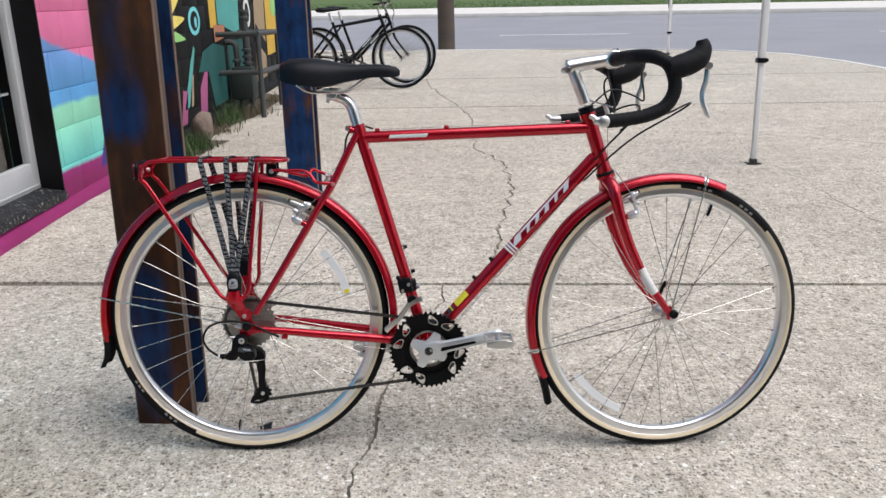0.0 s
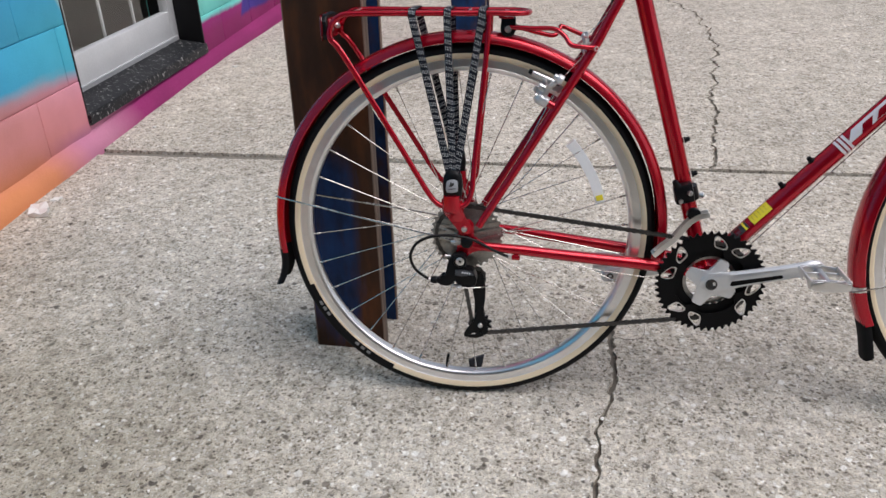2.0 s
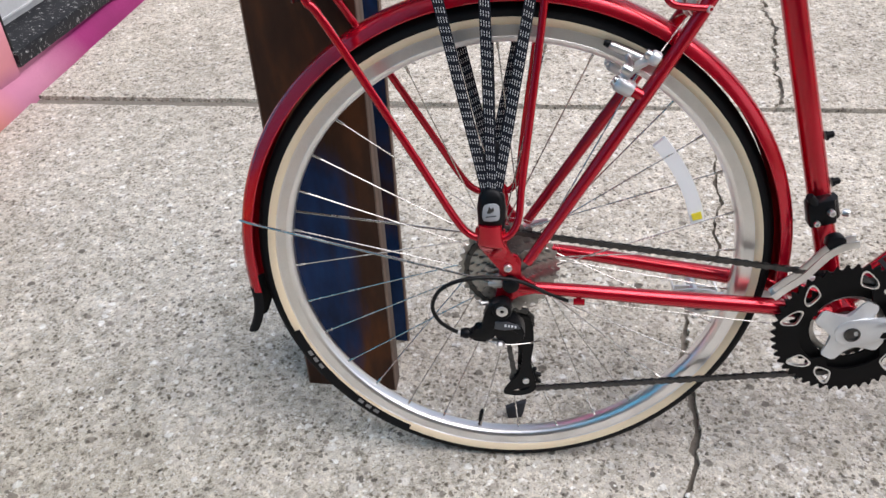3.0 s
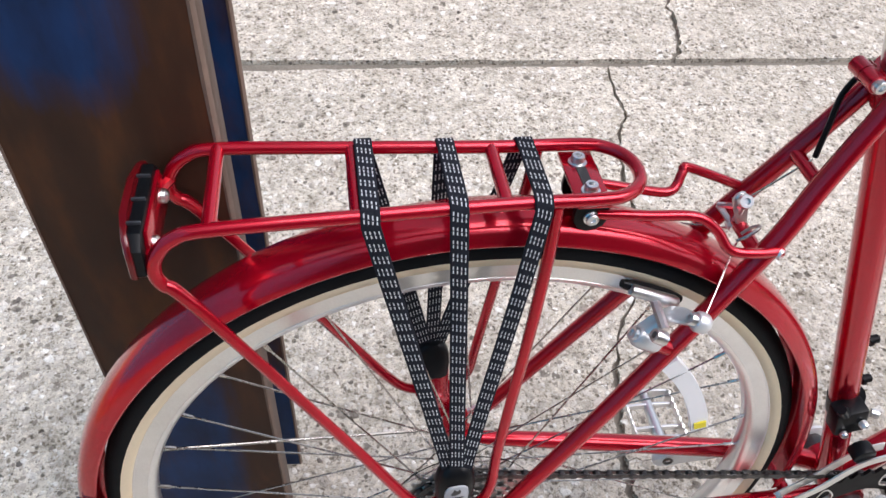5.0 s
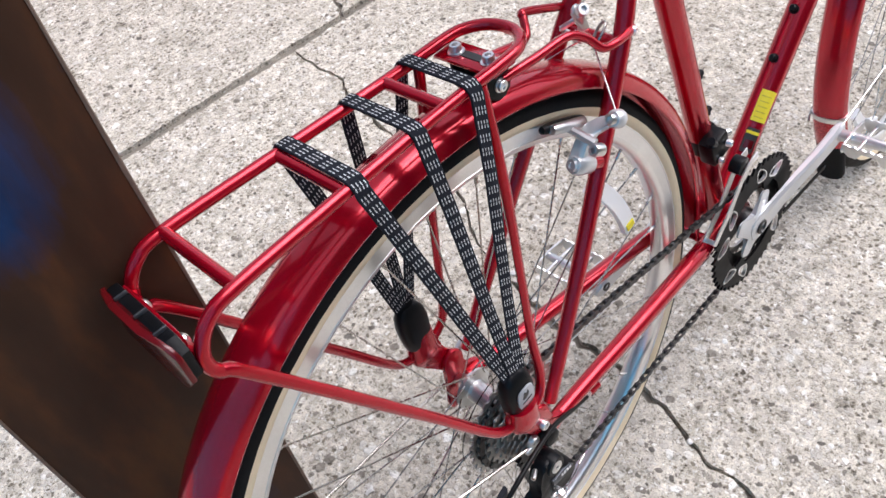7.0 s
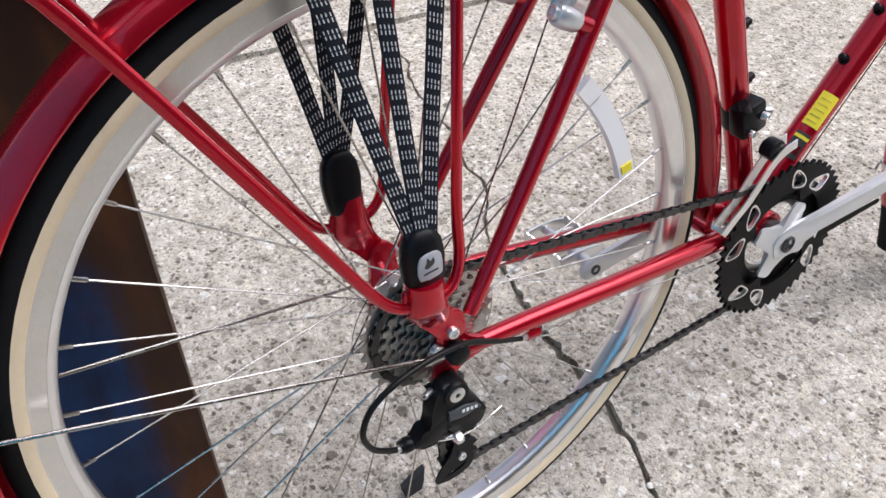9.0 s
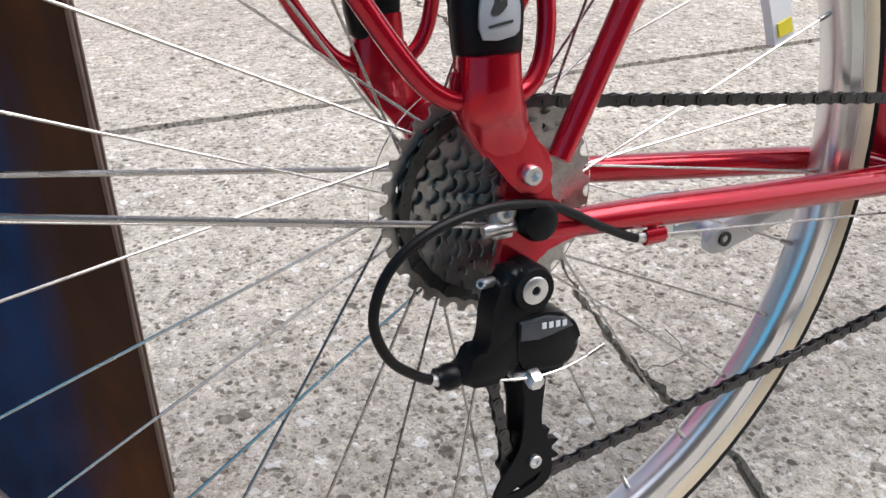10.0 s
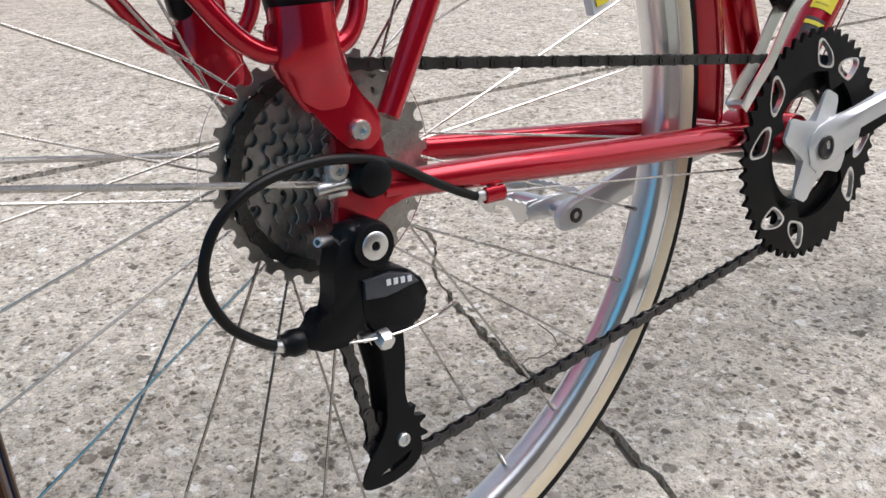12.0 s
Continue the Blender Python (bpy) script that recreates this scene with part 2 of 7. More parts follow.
BRUSHED = surface("brushed_alloy", (0.7, 0.7, 0.7), 0.36, metal=1.0, vary=0.15, scale=20, fine=900)
STEEL = surface("stainless_spoke", (0.5, 0.485, 0.46), 0.27, metal=1.0, vary=0.1, scale=60, fine=600)
DARK_STEEL = surface("oiled_steel", (0.085, 0.084, 0.084), 0.36, metal=0.9, vary=0.3, scale=70, fine=500)
SPROCKET = surface("nickel_sprocket", (0.42, 0.41, 0.395), 0.36, metal=0.95, vary=0.3, scale=60, fine=400)
CHAINRING = surface("black_chainring", (0.004, 0.004, 0.0045), 0.5, spec=0.12, metal=0.0, vary=0.25, scale=50)
BLACK_PLASTIC = surface("black_plastic", (0.0045, 0.005, 0.0062), 0.36, spec=0.17, vary=0.2, scale=50, fine=800, relief=0.0003)
GREY_ANOD = surface("grey_anodised", (0.085, 0.092, 0.105), 0.38, metal=0.6, vary=0.15, scale=50)
BLACK_CABLE = surface("black_cable_housing", (0.005, 0.005, 0.0055), 0.4, spec=0.22, vary=0.2, scale=60)
LEATHERETTE = surface("black_leatherette", (0.006, 0.007, 0.0095), 0.42, spec=0.18, vary=0.2, scale=20, fine=900, relief=0.0006)
BAR_TAPE = surface("black_cork_tape", (0.005, 0.0055, 0.007), 0.65, spec=0.22, vary=0.25, scale=40, fine=700, relief=0.0008)
SILVER_PAINT = surface("silver_crank_paint", (0.66, 0.67, 0.68), 0.3, metal=0.45, vary=0.05, scale=20, coat=0.4)
WHITE_MARK = surface("white_marking", (0.75, 0.75, 0.74), 0.45, vary=0.08, scale=40)
SILVER_DECAL = surface("silver_decal", (0.72, 0.73, 0.75), 0.35, metal=0.0, vary=0.08, scale=20)
YELLOW_STICKER = surface("yellow_sticker", (0.85, 0.72, 0.04), 0.5, vary=0.05, scale=40)
FAINT_MARK = surface("faint_grey_print", (0.2, 0.2, 0.2), 0.6, vary=0.15, scale=60)
PRINT_GREY = surface("brown_fine_print", (0.55, 0.46, 0.05), 0.5, vary=0.2, scale=200)
DARK_MARK = surface("dark_print_and_slot", (0.03, 0.03, 0.03), 0.5, vary=0.1)
RED_PLASTIC = surface("red_reflector", (0.1, 0.0025, 0.005), 0.25, vary=0.1, scale=60, coat=0.3)
CLEAR = glass_mat("clear_reflector", (0.97, 0.98, 0.99), 0.3)
CLEAR_DISC = glass_mat("clear_plastic_disc", (0.97, 0.97, 0.97), 0.05, 1.3)
CLEAR.node_tree.nodes["Principled BSDF"].inputs["Transmission Weight"].default_value = 0.12
CLEAR.node_tree.nodes["Principled BSDF"].inputs["Roughness"].default_value = 0.3
WEBBING = weave_mat()
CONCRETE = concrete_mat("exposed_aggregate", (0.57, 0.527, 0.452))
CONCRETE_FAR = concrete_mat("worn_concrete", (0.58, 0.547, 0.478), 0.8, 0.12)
KERB_STONE = surface("pale_kerb_concrete", (0.68, 0.66, 0.62), 0.8, vary=0.12, scale=3, fine=120, relief=0.002)
DIRT = surface("dry_soil", (0.075, 0.06, 0.042), 0.95, vary=0.4, scale=6, fine=90, relief=0.01)
JOINT_DIRT = surface("joint_dirt", (0.19, 0.168, 0.138), 0.95, vary=0.4, scale=12, fine=150, relief=0.004)
ASPHALT = surface("worn_asphalt", (0.27, 0.28, 0.305), 0.85, vary=0.12, scale=0.6, fine=140, relief=0.002)
ROAD_PAINT = surface("white_road_paint", (0.72, 0.72, 0.7), 0.7, vary=0.12, scale=10)
GRASS_GROUND = surface("lawn", (0.075, 0.13, 0.03), 0.9, vary=0.4, scale=4, fine=60, relief=0.02)
BLADE = surface("grass_blade", (0.055, 0.1, 0.028), 0.6, vary=0.4, scale=6)
DRY_BLADE = surface("dry_grass_blade", (0.14, 0.112, 0.062), 0.7, vary=0.3, scale=6)
STRIP_BROWN = surface("bare_brown_side", (0.1, 0.066, 0.05), 0.6, vary=0.25, scale=9, fine=120, relief=0.001, spec=0.3)
POST_RUST = rust_mat("rusting_blue_steel", 0.66, 0.74, True)
POST_BLUE = rust_mat("blue_painted_steel", 0.36, 0.5)
EDGE_RUST = surface("bare_rusty_edge", (0.15, 0.1, 0.075), 0.7, vary=0.3, scale=14, fine=120, relief=0.001)
WHITE_FRAME = surface("white_painted_aluminium", (0.5, 0.51, 0.52), 0.45, vary=0.1, scale=4, fine=100)
PEBBLE = pebble_mat()
BLACK_TRIM = surface("black_gloss_trim", (0.006, 0.006, 0.007), 0.45, spec=0.2, vary=0.3, scale=8, fine=90, relief=0.001)
WINDOW_GLASS = glass_mat("window_glass", (0.93, 0.96, 0.95))
ROOM_SHADE = surface("room_shade", (0.09, 0.085, 0.08), 0.8, vary=0.3, scale=2)
SIGN_BLUE = surface("sign_blue", (0.12, 0.24, 0.5), 0.5, vary=0.2, scale=20)
SIGN_GOLD = surface("sign_gold", (0.42, 0.36, 0.2), 0.4, vary=0.2, scale=20)
TENT_WHITE = surface("white_tent_leg", (0.72, 0.72, 0.72), 0.4, vary=0.05, scale=10)
WOOD_POLE = surface("weathered_timber", (0.075, 0.058, 0.046), 0.85, vary=0.3, scale=5, fine=60, relief=0.006)
GREY_PIPE = surface("grey_painted_pipe", (0.06, 0.065, 0.066), 0.55, spec=0.3, vary=0.2, scale=12)
METER_GREEN = surface("grey_green_meter", (0.032, 0.042, 0.039), 0.55, spec=0.3, vary=0.25, scale=10)
SKY_BLOCKER = surface("sky_blocker_brown", (0.11, 0.085, 0.07), 0.85, vary=0.25, scale=3, fine=60, relief=0.004)
ROCK = surface("field_stone", (0.2, 0.15, 0.12), 0.85, vary=0.35, scale=9, fine=60, relief=0.008)
CHIP = surface("dark_scrap", (0.03, 0.032, 0.038), 0.6, vary=0.25, scale=40, fine=300, relief=0.001, spec=0.3)
LITTER = surface("pale_litter", (0.7, 0.69, 0.66), 0.7, vary=0.1, scale=20)
DARK_FRAME = surface("black_bicycle_paint", (0.006, 0.006, 0.007), 0.35, vary=0.15, scale=10, spec=0.25)


# ---------------------------------------------------------------- building tools
def V(*a):
    return Vector(a)


def finish(name, bm, material, smooth=38):
    me = bpy.data.meshes.new(name)
    bmesh.ops.recalc_face_normals(bm, faces=bm.faces)
    bm.to_mesh(me)
    bm.free()
    me.materials.append(material)
    if smooth:
        me.shade_smooth()
        me.set_sharp_from_angle(angle=radians(smooth))
    return me


SETTLE = []  # vertex adjustments in force for the parts being built


def part(name, bm, material, parent, label="", smooth=38):
    for move in SETTLE:
        for v in bm.verts:
            v.co = move(v.co)
    ob = new(name, finish(name, bm, material, smooth))
    ob.parent = parent
    return tagged(ob, label)


def thing(name, bm, material, label, category, group="", kind="", m=None, smooth=38):
    ob = new(name, finish(name, bm, material, smooth))
    if m is not None:
        ob.matrix_world = m
    return tagged(ob, label, category, group, kind)


def base(name, label, category, group="", kind="", m=None):
    ob = new(name)
    ob.empty_display_size = 0.1
    if m is not None:
        ob.matrix_world = m
    return tagged(ob, label, category, group, kind)


def spline(pts, k=6):
    """A smooth curve through the points."""
    p = [Vector(q) for q in pts]
    out = []
    for i in range(len(p) - 1):
        a, b, c, d = p[max(i - 1, 0)], p[i], p[i + 1], p[min(i + 2, len(p) - 1)]
        for j in range(k):
            t = j / k
            out.append(0.5 * (2 * b + (c - a) * t + (2 * a - 5 * b + 4 * c - d) * t * t + (3 * b - a - 3 * c + d) * t**3))
    out.append(p[-1])
    return out


def frames_along(pts):
    p = [Vector(q) for q in pts]
    tang = [(p[min(i + 1, len(p) - 1)] - p[max(i - 1, 0)]).normalized() for i in range(len(p))]
    side = tang[0].orthogonal().normalized()
    out = []
    for q, t in zip(p, tang):
        side = (side - t * side.dot(t)).normalized()
        out.append((q, t, side, t.cross(side)))
    return out


def tube(bm, pts, r, n=12, caps=True):
    fr = frames_along(pts)
    rs = [r] * len(fr) if isinstance(r, (int, float)) else list(r)
    if len(rs) != len(fr):
        rs = [float(np.interp(i / (len(fr) - 1), np.linspace(0, 1, len(rs)), rs)) for i in range(len(fr))]
    rings = []
    for (q, _, u, v), rad in zip(fr, rs):
        rings.append([bm.verts.new(q + (u * math.cos(a) + v * math.sin(a)) * rad) for a in (2 * math.pi * i / n for i in range(n))])
    for a, b in zip(rings, rings[1:]):
        for i in range(n):
            bm.faces.new((a[i], a[(i + 1) % n], b[(i + 1) % n], b[i]))
    if caps:
        bm.faces.new(rings[0][::-1])
        bm.faces.new(rings[-1])
    return bm


def axis_frame(axis):
    w = Vector(axis).normalized()
    u = V(1, 0, 0) if abs(w.x) < 0.9 else V(0, 0, 1)
    u = (u - w * u.dot(w)).normalized()
    return u, w.cross(u), w


def lathe(bm, centre, axis, profile, n=24, closed=False):
    """Spin (radius, along) pairs round an axis."""
    u, v, w = axis_frame(axis)
    c = Vector(centre)
    rings = []
    for r, h in profile:
        rings.append([bm.verts.new(c + w * h + (u * math.cos(a) + v * math.sin(a)) * max(r, 1e-5)) for a in (2 * math.pi * i / n for i in range(n))])
    pairs = list(zip(rings, rings[1:])) + ([(rings[-1], rings[0])] if closed else [])
    for a, b in pairs:
        for i in range(n):
            bm.faces.new((a[i], a[(i + 1) % n], b[(i + 1) % n], b[i]))
    if not closed:
        bm.faces.new(rings[0][::-1])
        bm.faces.new(rings[-1])
    return bm


def bolt(bm, centre, axis, r, h, n=14):
    """A socket-head bolt: a low cylinder with a hollow six-sided socket."""
    lathe(bm, centre, axis, [(r, 0), (r, h * 0.8), (r * 0.88, h), (r * 0.5, h), (r * 0.45, h * 0.45)], n)


def box(bm, centre, size, m=None, bevel=0.0):
    mm = Matrix.Translation(centre) @ (m or Matrix()) @ Matrix.Diagonal((*size, 1))
    made = bmesh.ops.create_cube(bm, size=1, matrix=mm)["verts"]
    if bevel:
        edges = {e for v in made for e in v.link_edges}
        bmesh.ops.bevel(bm, geom=list(edges), offset=bevel, segments=2, profile=0.5, affect="EDGES")
    return bm


def slab(bm, outline, origin, ex, ey, thick, bevel=0.0):
    """A flat plate: an outline in the plane of ex and ey, thick along their normal, centred on the plane."""
    o, ex, ey = Vector(origin), Vector(ex), Vector(ey)
    nn = ex.cross(ey).normalized() * thick / 2
    a = [bm.verts.new(o + ex * x + ey * y - nn) for x, y in outline]
    b = [bm.verts.new(o + ex * x + ey * y + nn) for x, y in outline]
    faces = [bm.faces.new(a[::-1]), bm.faces.new(b)]
    k = len(a)
    for i in range(k):
        faces.append(bm.faces.new((a[i], a[(i + 1) % k], b[(i + 1) % k], b[i])))
    if bevel:
        edges = [e for e in set(faces[0].edges) | set(faces[1].edges)]
        bmesh.ops.bevel(bm, geom=edges, offset=bevel, segments=2, profile=0.5, affect="EDGES")
    return bm


def soft(outline, k=4):
    """A closed outline rounded through its points."""
    n, out = len(outline), []
    for i in range(n):
        a, b, c, d = (Vector(outline[(i + j - 1) % n]) for j in range(4))
        for j in range(k):
            t = j / k
            q = 0.5 * (2 * b + (c - a) * t + (2 * a - 5 * b + 4 * c - d) * t * t + (3 * b - a - 3 * c + d) * t**3)
            out.append((q.x, q.y))
    return out


def holed_plate(bm, outer, holes, y0, y1):
    """A plate in the x-z plane between y0 and y1 with holes; all outlines are lists of (x, z)."""
    from mathutils import geometry
    loops = [[V(x, z, 0) for x, z in outer]] + [[V(x, z, 0) for x, z in h] for h in holes]
    flat = [p for lo in loops for p in lo]
    tris = geometry.tessellate_polygon(loops)
    front = [bm.verts.new((p.x, y0, p.y)) for p in flat]
    back = [bm.verts.new((p.x, y1, p.y)) for p in flat]
    for a, b, c in tris:
        if len({a, b, c}) == 3:
            for vs in ((front[a], front[b], front[c]), (back[c], back[b], back[a])):
                if bm.faces.get(vs) is None:
                    bm.faces.new(vs)
    i0 = 0
    for lo in loops:
        k = len(lo)
        for i in range(k):
            a, b = i0 + i, i0 + (i + 1) % k
            bm.faces.new((front[a], front[b], back[b], back[a]))
        i0 += k
    return bm


def circle(r, n, cx=0.0, cz=0.0, start=0.0):
    return [(cx + r * math.cos(start + 2 * math.pi * i / n), cz + r * math.sin(start + 2 * math.pi * i / n)) for i in range(n)]


def ribbon(name, pts, normals, width, thick, parent, material, label=""):
    """A flat strap along pts with its face along normals; its UV map runs across 0..1 and along in metres."""
    bm = bmesh.new()
    uv = bm.loops.layers.uv.new("UVMap")
    p = [Vector(q) for q in pts]
    rows, length = [], 0.0
    for i, q in enumerate(p):
        t = (p[min(i + 1, len(p) - 1)] - p[max(i - 1, 0)]).normalized()
        nn = Vector(normals[i])
        nn = (nn - t * nn.dot(t)).normalized()
        s = t.cross(nn)
        if i:
            length += (q - p[i - 1]).length
        ring = [(q + s * width / 2 * a + nn * thick / 2 * b, (a + 1) / 2) for a, b in ((-1, -0.4), (-0.9, -1), (0.9, -1), (1, -0.4), (1, 0.4), (0.9, 1), (-0.9, 1), (-1, 0.4))]
        rows.append([(bm.verts.new(c), u, length) for c, u in ring])
    for a, b in zip(rows, rows[1:]):
        for i in range(8):
            j = (i + 1) % 8
            four = (a[i], a[j], b[j], b[i])
            f = bm.faces.new([x[0] for x in four])
            for lo, x in zip(f.loops, four):
                lo[uv].uv = (x[1], x[2])
    bm.faces.new([x[0] for x in rows[0]][::-1])
    bm.faces.new([x[0] for x in rows[-1]])
    return part(name, bm, material, parent, label)


# ---------------------------------------------------------------- the red touring bicycle
# Bicycle space: x forward from the rear axle, y to the bicycle's left, z up its own plane. It leans on the steel post.
R_TYRE, WHEELBASE = 0.3515, 1.068
R_FRONT = 0.3525
BIKE_M = pose(-0.0043, -0.0091, 0.0047, -5.506, 1.405, 1.969)
bicycle = base("bicycle", "red steel touring bicycle with cream sidewalls leaning on the steel post", "bicycle", m=BIKE_M)
STEER_AT, STEER_DIR = V(0.873, 0, 0.784), V(-0.048, 0, 0.146).normalized()
STEER = Matrix.Translation(STEER_AT) @ Matrix.Rotation(radians(4.0), 4, STEER_DIR) @ Matrix.Translation(-STEER_AT)
BB = V(0.4532, 0, 0.2795)
SEAT_TOP = V(0.2815, 0, 0.837)
DT_A, DT_B = BB + V(0, 0, 0.007), V(0.872, 0, 0.7475)
HT, HB = V(0.849, 0, 0.857), V(0.899, 0, 0.706)


def frame_view_fit(p):
    """Shears the drawn frame upwards along x to fit the camera's view."""
    return V(p.x, p.y, p.z + 0.0135 * p.x)


def narrow(y):
    """Fittings outside the rear dropouts sit close to them."""
    return y - math.copysign(0.0075 * min(1.0, max(0.0, (abs(y) - 0.05) / 0.02)), y)


def rack_size(p):
    """The rack's top stands a touch higher over its feet."""
    return V(p.x + 0.004, narrow(p.y), p.z + 0.0025 + 0.003 * min(1.0, max(0.0, (p.z - 0.45) / 0.2)))


def gear_size(p):
    return V(p.x + 0.003, narrow(p.y), p.z + 0.003)


def crank_size(p):
    """Arms set close to the rings."""
    return V(p.x, p.y - math.copysign(0.0115 * min(1.0, max(0.0, (abs(p.y) - 0.054) / 0.02)), p.y), p.z)


def steered(name, bm, material, parent, label=""):
    """A part of the fork, front wheel or handlebar, turned with the steering."""
    ob = part(name, bm, material, parent, label)
    ob.data.transform(STEER)
    return ob


def unturned(name, bm, material, parent, label=""):
    return part(name, bm, material, parent, label)


def gear(teeth, r, cx, cz, depth=0.0065):
    out = []
    for i in range(teeth):
        for k, rr in ((0.0, r - depth / 2), (0.26, r - depth / 2), (0.44, r + depth * 0.42), (0.52, r + depth / 2), (0.6, r + depth * 0.42)):
            a = 2 * math.pi * (i + k) / teeth
            out.append((cx + rr * math.cos(a), cz + rr * math.sin(a)))
    return out


def scalloped(teeth, r, cx, cz, depth):
    """Sprocket teeth with flat tips and round valleys."""
    out = []
    for i in range(teeth):
        for k in range(9):
            u = abs(k / 8.0 * 0.68 - 0.34) / 0.34
            f = 1 - math.sqrt(max(0.0, 1 - u * u))
            a, rr = 2 * math.pi * (i + 0.16 + k / 8.0 * 0.68) / teeth, r + depth * (f - 0.5)
            out.append((cx + rr * math.cos(a), cz + rr * math.sin(a)))
    return out


def arc_plate(bm, cx, cz, r0, r1, a0, a1, y0, y1, n=16):
    """A curved flat plate between two radii and two angles (degrees)."""
    aa = [radians(a0 + (a1 - a0) * i / n) for i in range(n + 1)]
    out = [(cx + r1 * math.cos(a), cz + r1 * math.sin(a)) for a in aa] + [(cx + r0 * math.cos(a), cz + r0 * math.sin(a)) for a in reversed(aa)]
    return holed_plate(bm, out, [], y0, y1)


def swept_arc(bm, cx, cz, section, a0, a1, n=60):
    """Sweep a closed section of (radius, y) along an arc in the x-z plane."""
    rows = []
    for i in range(n + 1):
        a = radians(a0 + (a1 - a0) * i / n)
        rows.append([bm.verts.new((cx + r * math.cos(a), y, cz + r * math.sin(a))) for r, y in section])
    k = len(section)
    for a, b in zip(rows, rows[1:]):
        for i in range(k):
            bm.faces.new((a[i], a[(i + 1) % k], b[(i + 1) % k], b[i]))
    bm.faces.new(rows[0][::-1])
    bm.faces.new(rows[-1])
    return bm


def axle_h(cx):
    return R_FRONT if cx else R_TYRE


# ---- frame
SETTLE.append(frame_view_fit)
bm = bmesh.new()
tube(bm, [BB - V(0.005, 0, 0), SEAT_TOP], 0.0146, 20)
tube(bm, [V(0.288, 0, 0.806), V(0.86, 0, 0.821)], 0.0146, 20)
tube(bm, [DT_A, DT_B], [0.0165, 0.0175], 20)
tube(bm, [HB, HT], 0.0178, 22)
tube(bm, [HB - STEER_DIR * 0.002, HB + STEER_DIR * 0.012], 0.0202, 22)
tube(bm, [HT - STEER_DIR * 0.012, HT + STEER_DIR * 0.002], 0.0202, 22)
lathe(bm, BB, (0, 1, 0), [(0.0195, -0.034), (0.0205, -0.031), (0.0205, 0.031), (0.0195, 0.034)], 24)
# seat lug with its ears
tube(bm, [SEAT_TOP - V(-0.0095, 0, 0.032), SEAT_TOP], 0.0168, 20)
for sy in (-1, 1):
    tube(bm, [V(0.272, sy * 0.007, 0.823), V(0.261, sy * 0.008, 0.828)], 0.008, 12)
    tube(bm, [V(0.259, sy * 0.0005, 0.8295), V(0.259, sy * 0.0145, 0.8295)], 0.0068, 14)
for sy in (-1, 1):
    tube(bm, spline([V(0.28, sy * 0.0135, 0.816), V(0.2455, sy * 0.0222, 0.7495), V(0.2125, sy * 0.0325, 0.6865), V(0.1155, sy * 0.049, 0.527), V(0.024, sy * 0.06, 0.379)], 5), [0.0082, 0.0086, 0.0088, 0.0085, 0.0068], 14)
    tube(bm, spline([BB + V(-0.01, sy * 0.022, -0.002), V(0.36, sy * 0.033, 0.297), V(0.2, sy * 0.046, 0.318), V(0.09, sy * 0.0535, 0.3325), V(0.014, sy * 0.059, 0.341)], 5), [0.0125, 0.0118, 0.0108, 0.0095, 0.0078], 14)
    # dropout plate
    slab(bm, soft([(-0.013, 0.362), (-0.01, 0.384), (0.004, 0.394), (0.016, 0.384), (0.0155, 0.366), (0.022, 0.354), (0.036, 0.348), (0.034, 0.334), (0.014, 0.331), (0.001, 0.318), (-0.011, 0.308), (-0.019, 0.316), (-0.0155, 0.338)]), (0, sy * 0.062, 0), (1, 0, 0), (0, 0, 1), 0.006, 0.0012)
tube(bm, [V(0.2435, -0.022, 0.7485), V(0.2435, 0.022, 0.7485)], 0.0058, 10)
tube(bm, [V(0.21, -0.034, 0.688), V(0.21, 0.034, 0.688)], 0.0062, 10)
tube(bm, [V(0.375, -0.041, 0.296), V(0.375, 0.041, 0.296)], 0.0068, 10)
frame_ob = part("frame", bm, RED, bicycle, "candy red lacquered steel frame")

# small fittings on the frame
for x, z, nx, nz in ((0.389, 0.525, 0.95, 0.28), (0.411, 0.462, 0.95, 0.28), (0.586, 0.459, -0.73, 0.68), (0.629, 0.507, -0.73, 0.68)):
    bm = bmesh.new()
    o = V(x, 0, z)
    d = V(nx, 0, nz)
    if nx > 0:
        o = BB + (SEAT_TOP - BB) * ((z - BB.z) / (SEAT_TOP.z - BB.z)) + d * 0.0135
    else:
        o = DT_A + (DT_B - DT_A) * ((x - BB.x) / (DT_B.x - BB.x)) + d * 0.016
    lathe(bm, o, d, [(0.0062, 0), (0.0062, 0.003), (0.0045, 0.003), (0.0045, 0.009), (0.003, 0.0105)], 12)
    part("bottle_boss", bm, BLACK_PLASTIC, frame_ob, "black bottle cage screw")
for q in ((0.33, 0.824), (0.5, 0.829), (0.8, 0.836)):
    bm = bmesh.new()
    lathe(bm, V(q[0], -0.004, q[1]), (1, 0, 0), [(0.0025, -0.006), (0.0042, -0.005), (0.0042, 0.005), (0.0025, 0.006)], 10)
    part("cable_stop", bm, RED, frame_ob)
bm = bmesh.new()
tube(bm, [V(0.33, -0.004, 0.825), V(0.8, -0.004, 0.837)], 0.0009, 6)
part("brake_cable", bm, STEEL, frame_ob, "bare steel brake cable")
for sy in (-1, 1):
    bm = bmesh.new()
    tube(bm, [V(0.83, sy * 0.012, 0.682), BB + V(0.018, sy * 0.008, -0.012)], 0.0009, 6)
    part("shift_cable", bm, STEEL, frame_ob, "bare steel shift cable")
bm = bmesh.new()
bolt(bm, V(0.259, -0.0145, 0.8295), (0, -1, 0), 0.005, 0.0055)
tube(bm, [V(0.259, -0.016, 0.8295), V(0.259, 0.015, 0.8295)], 0.003, 10)
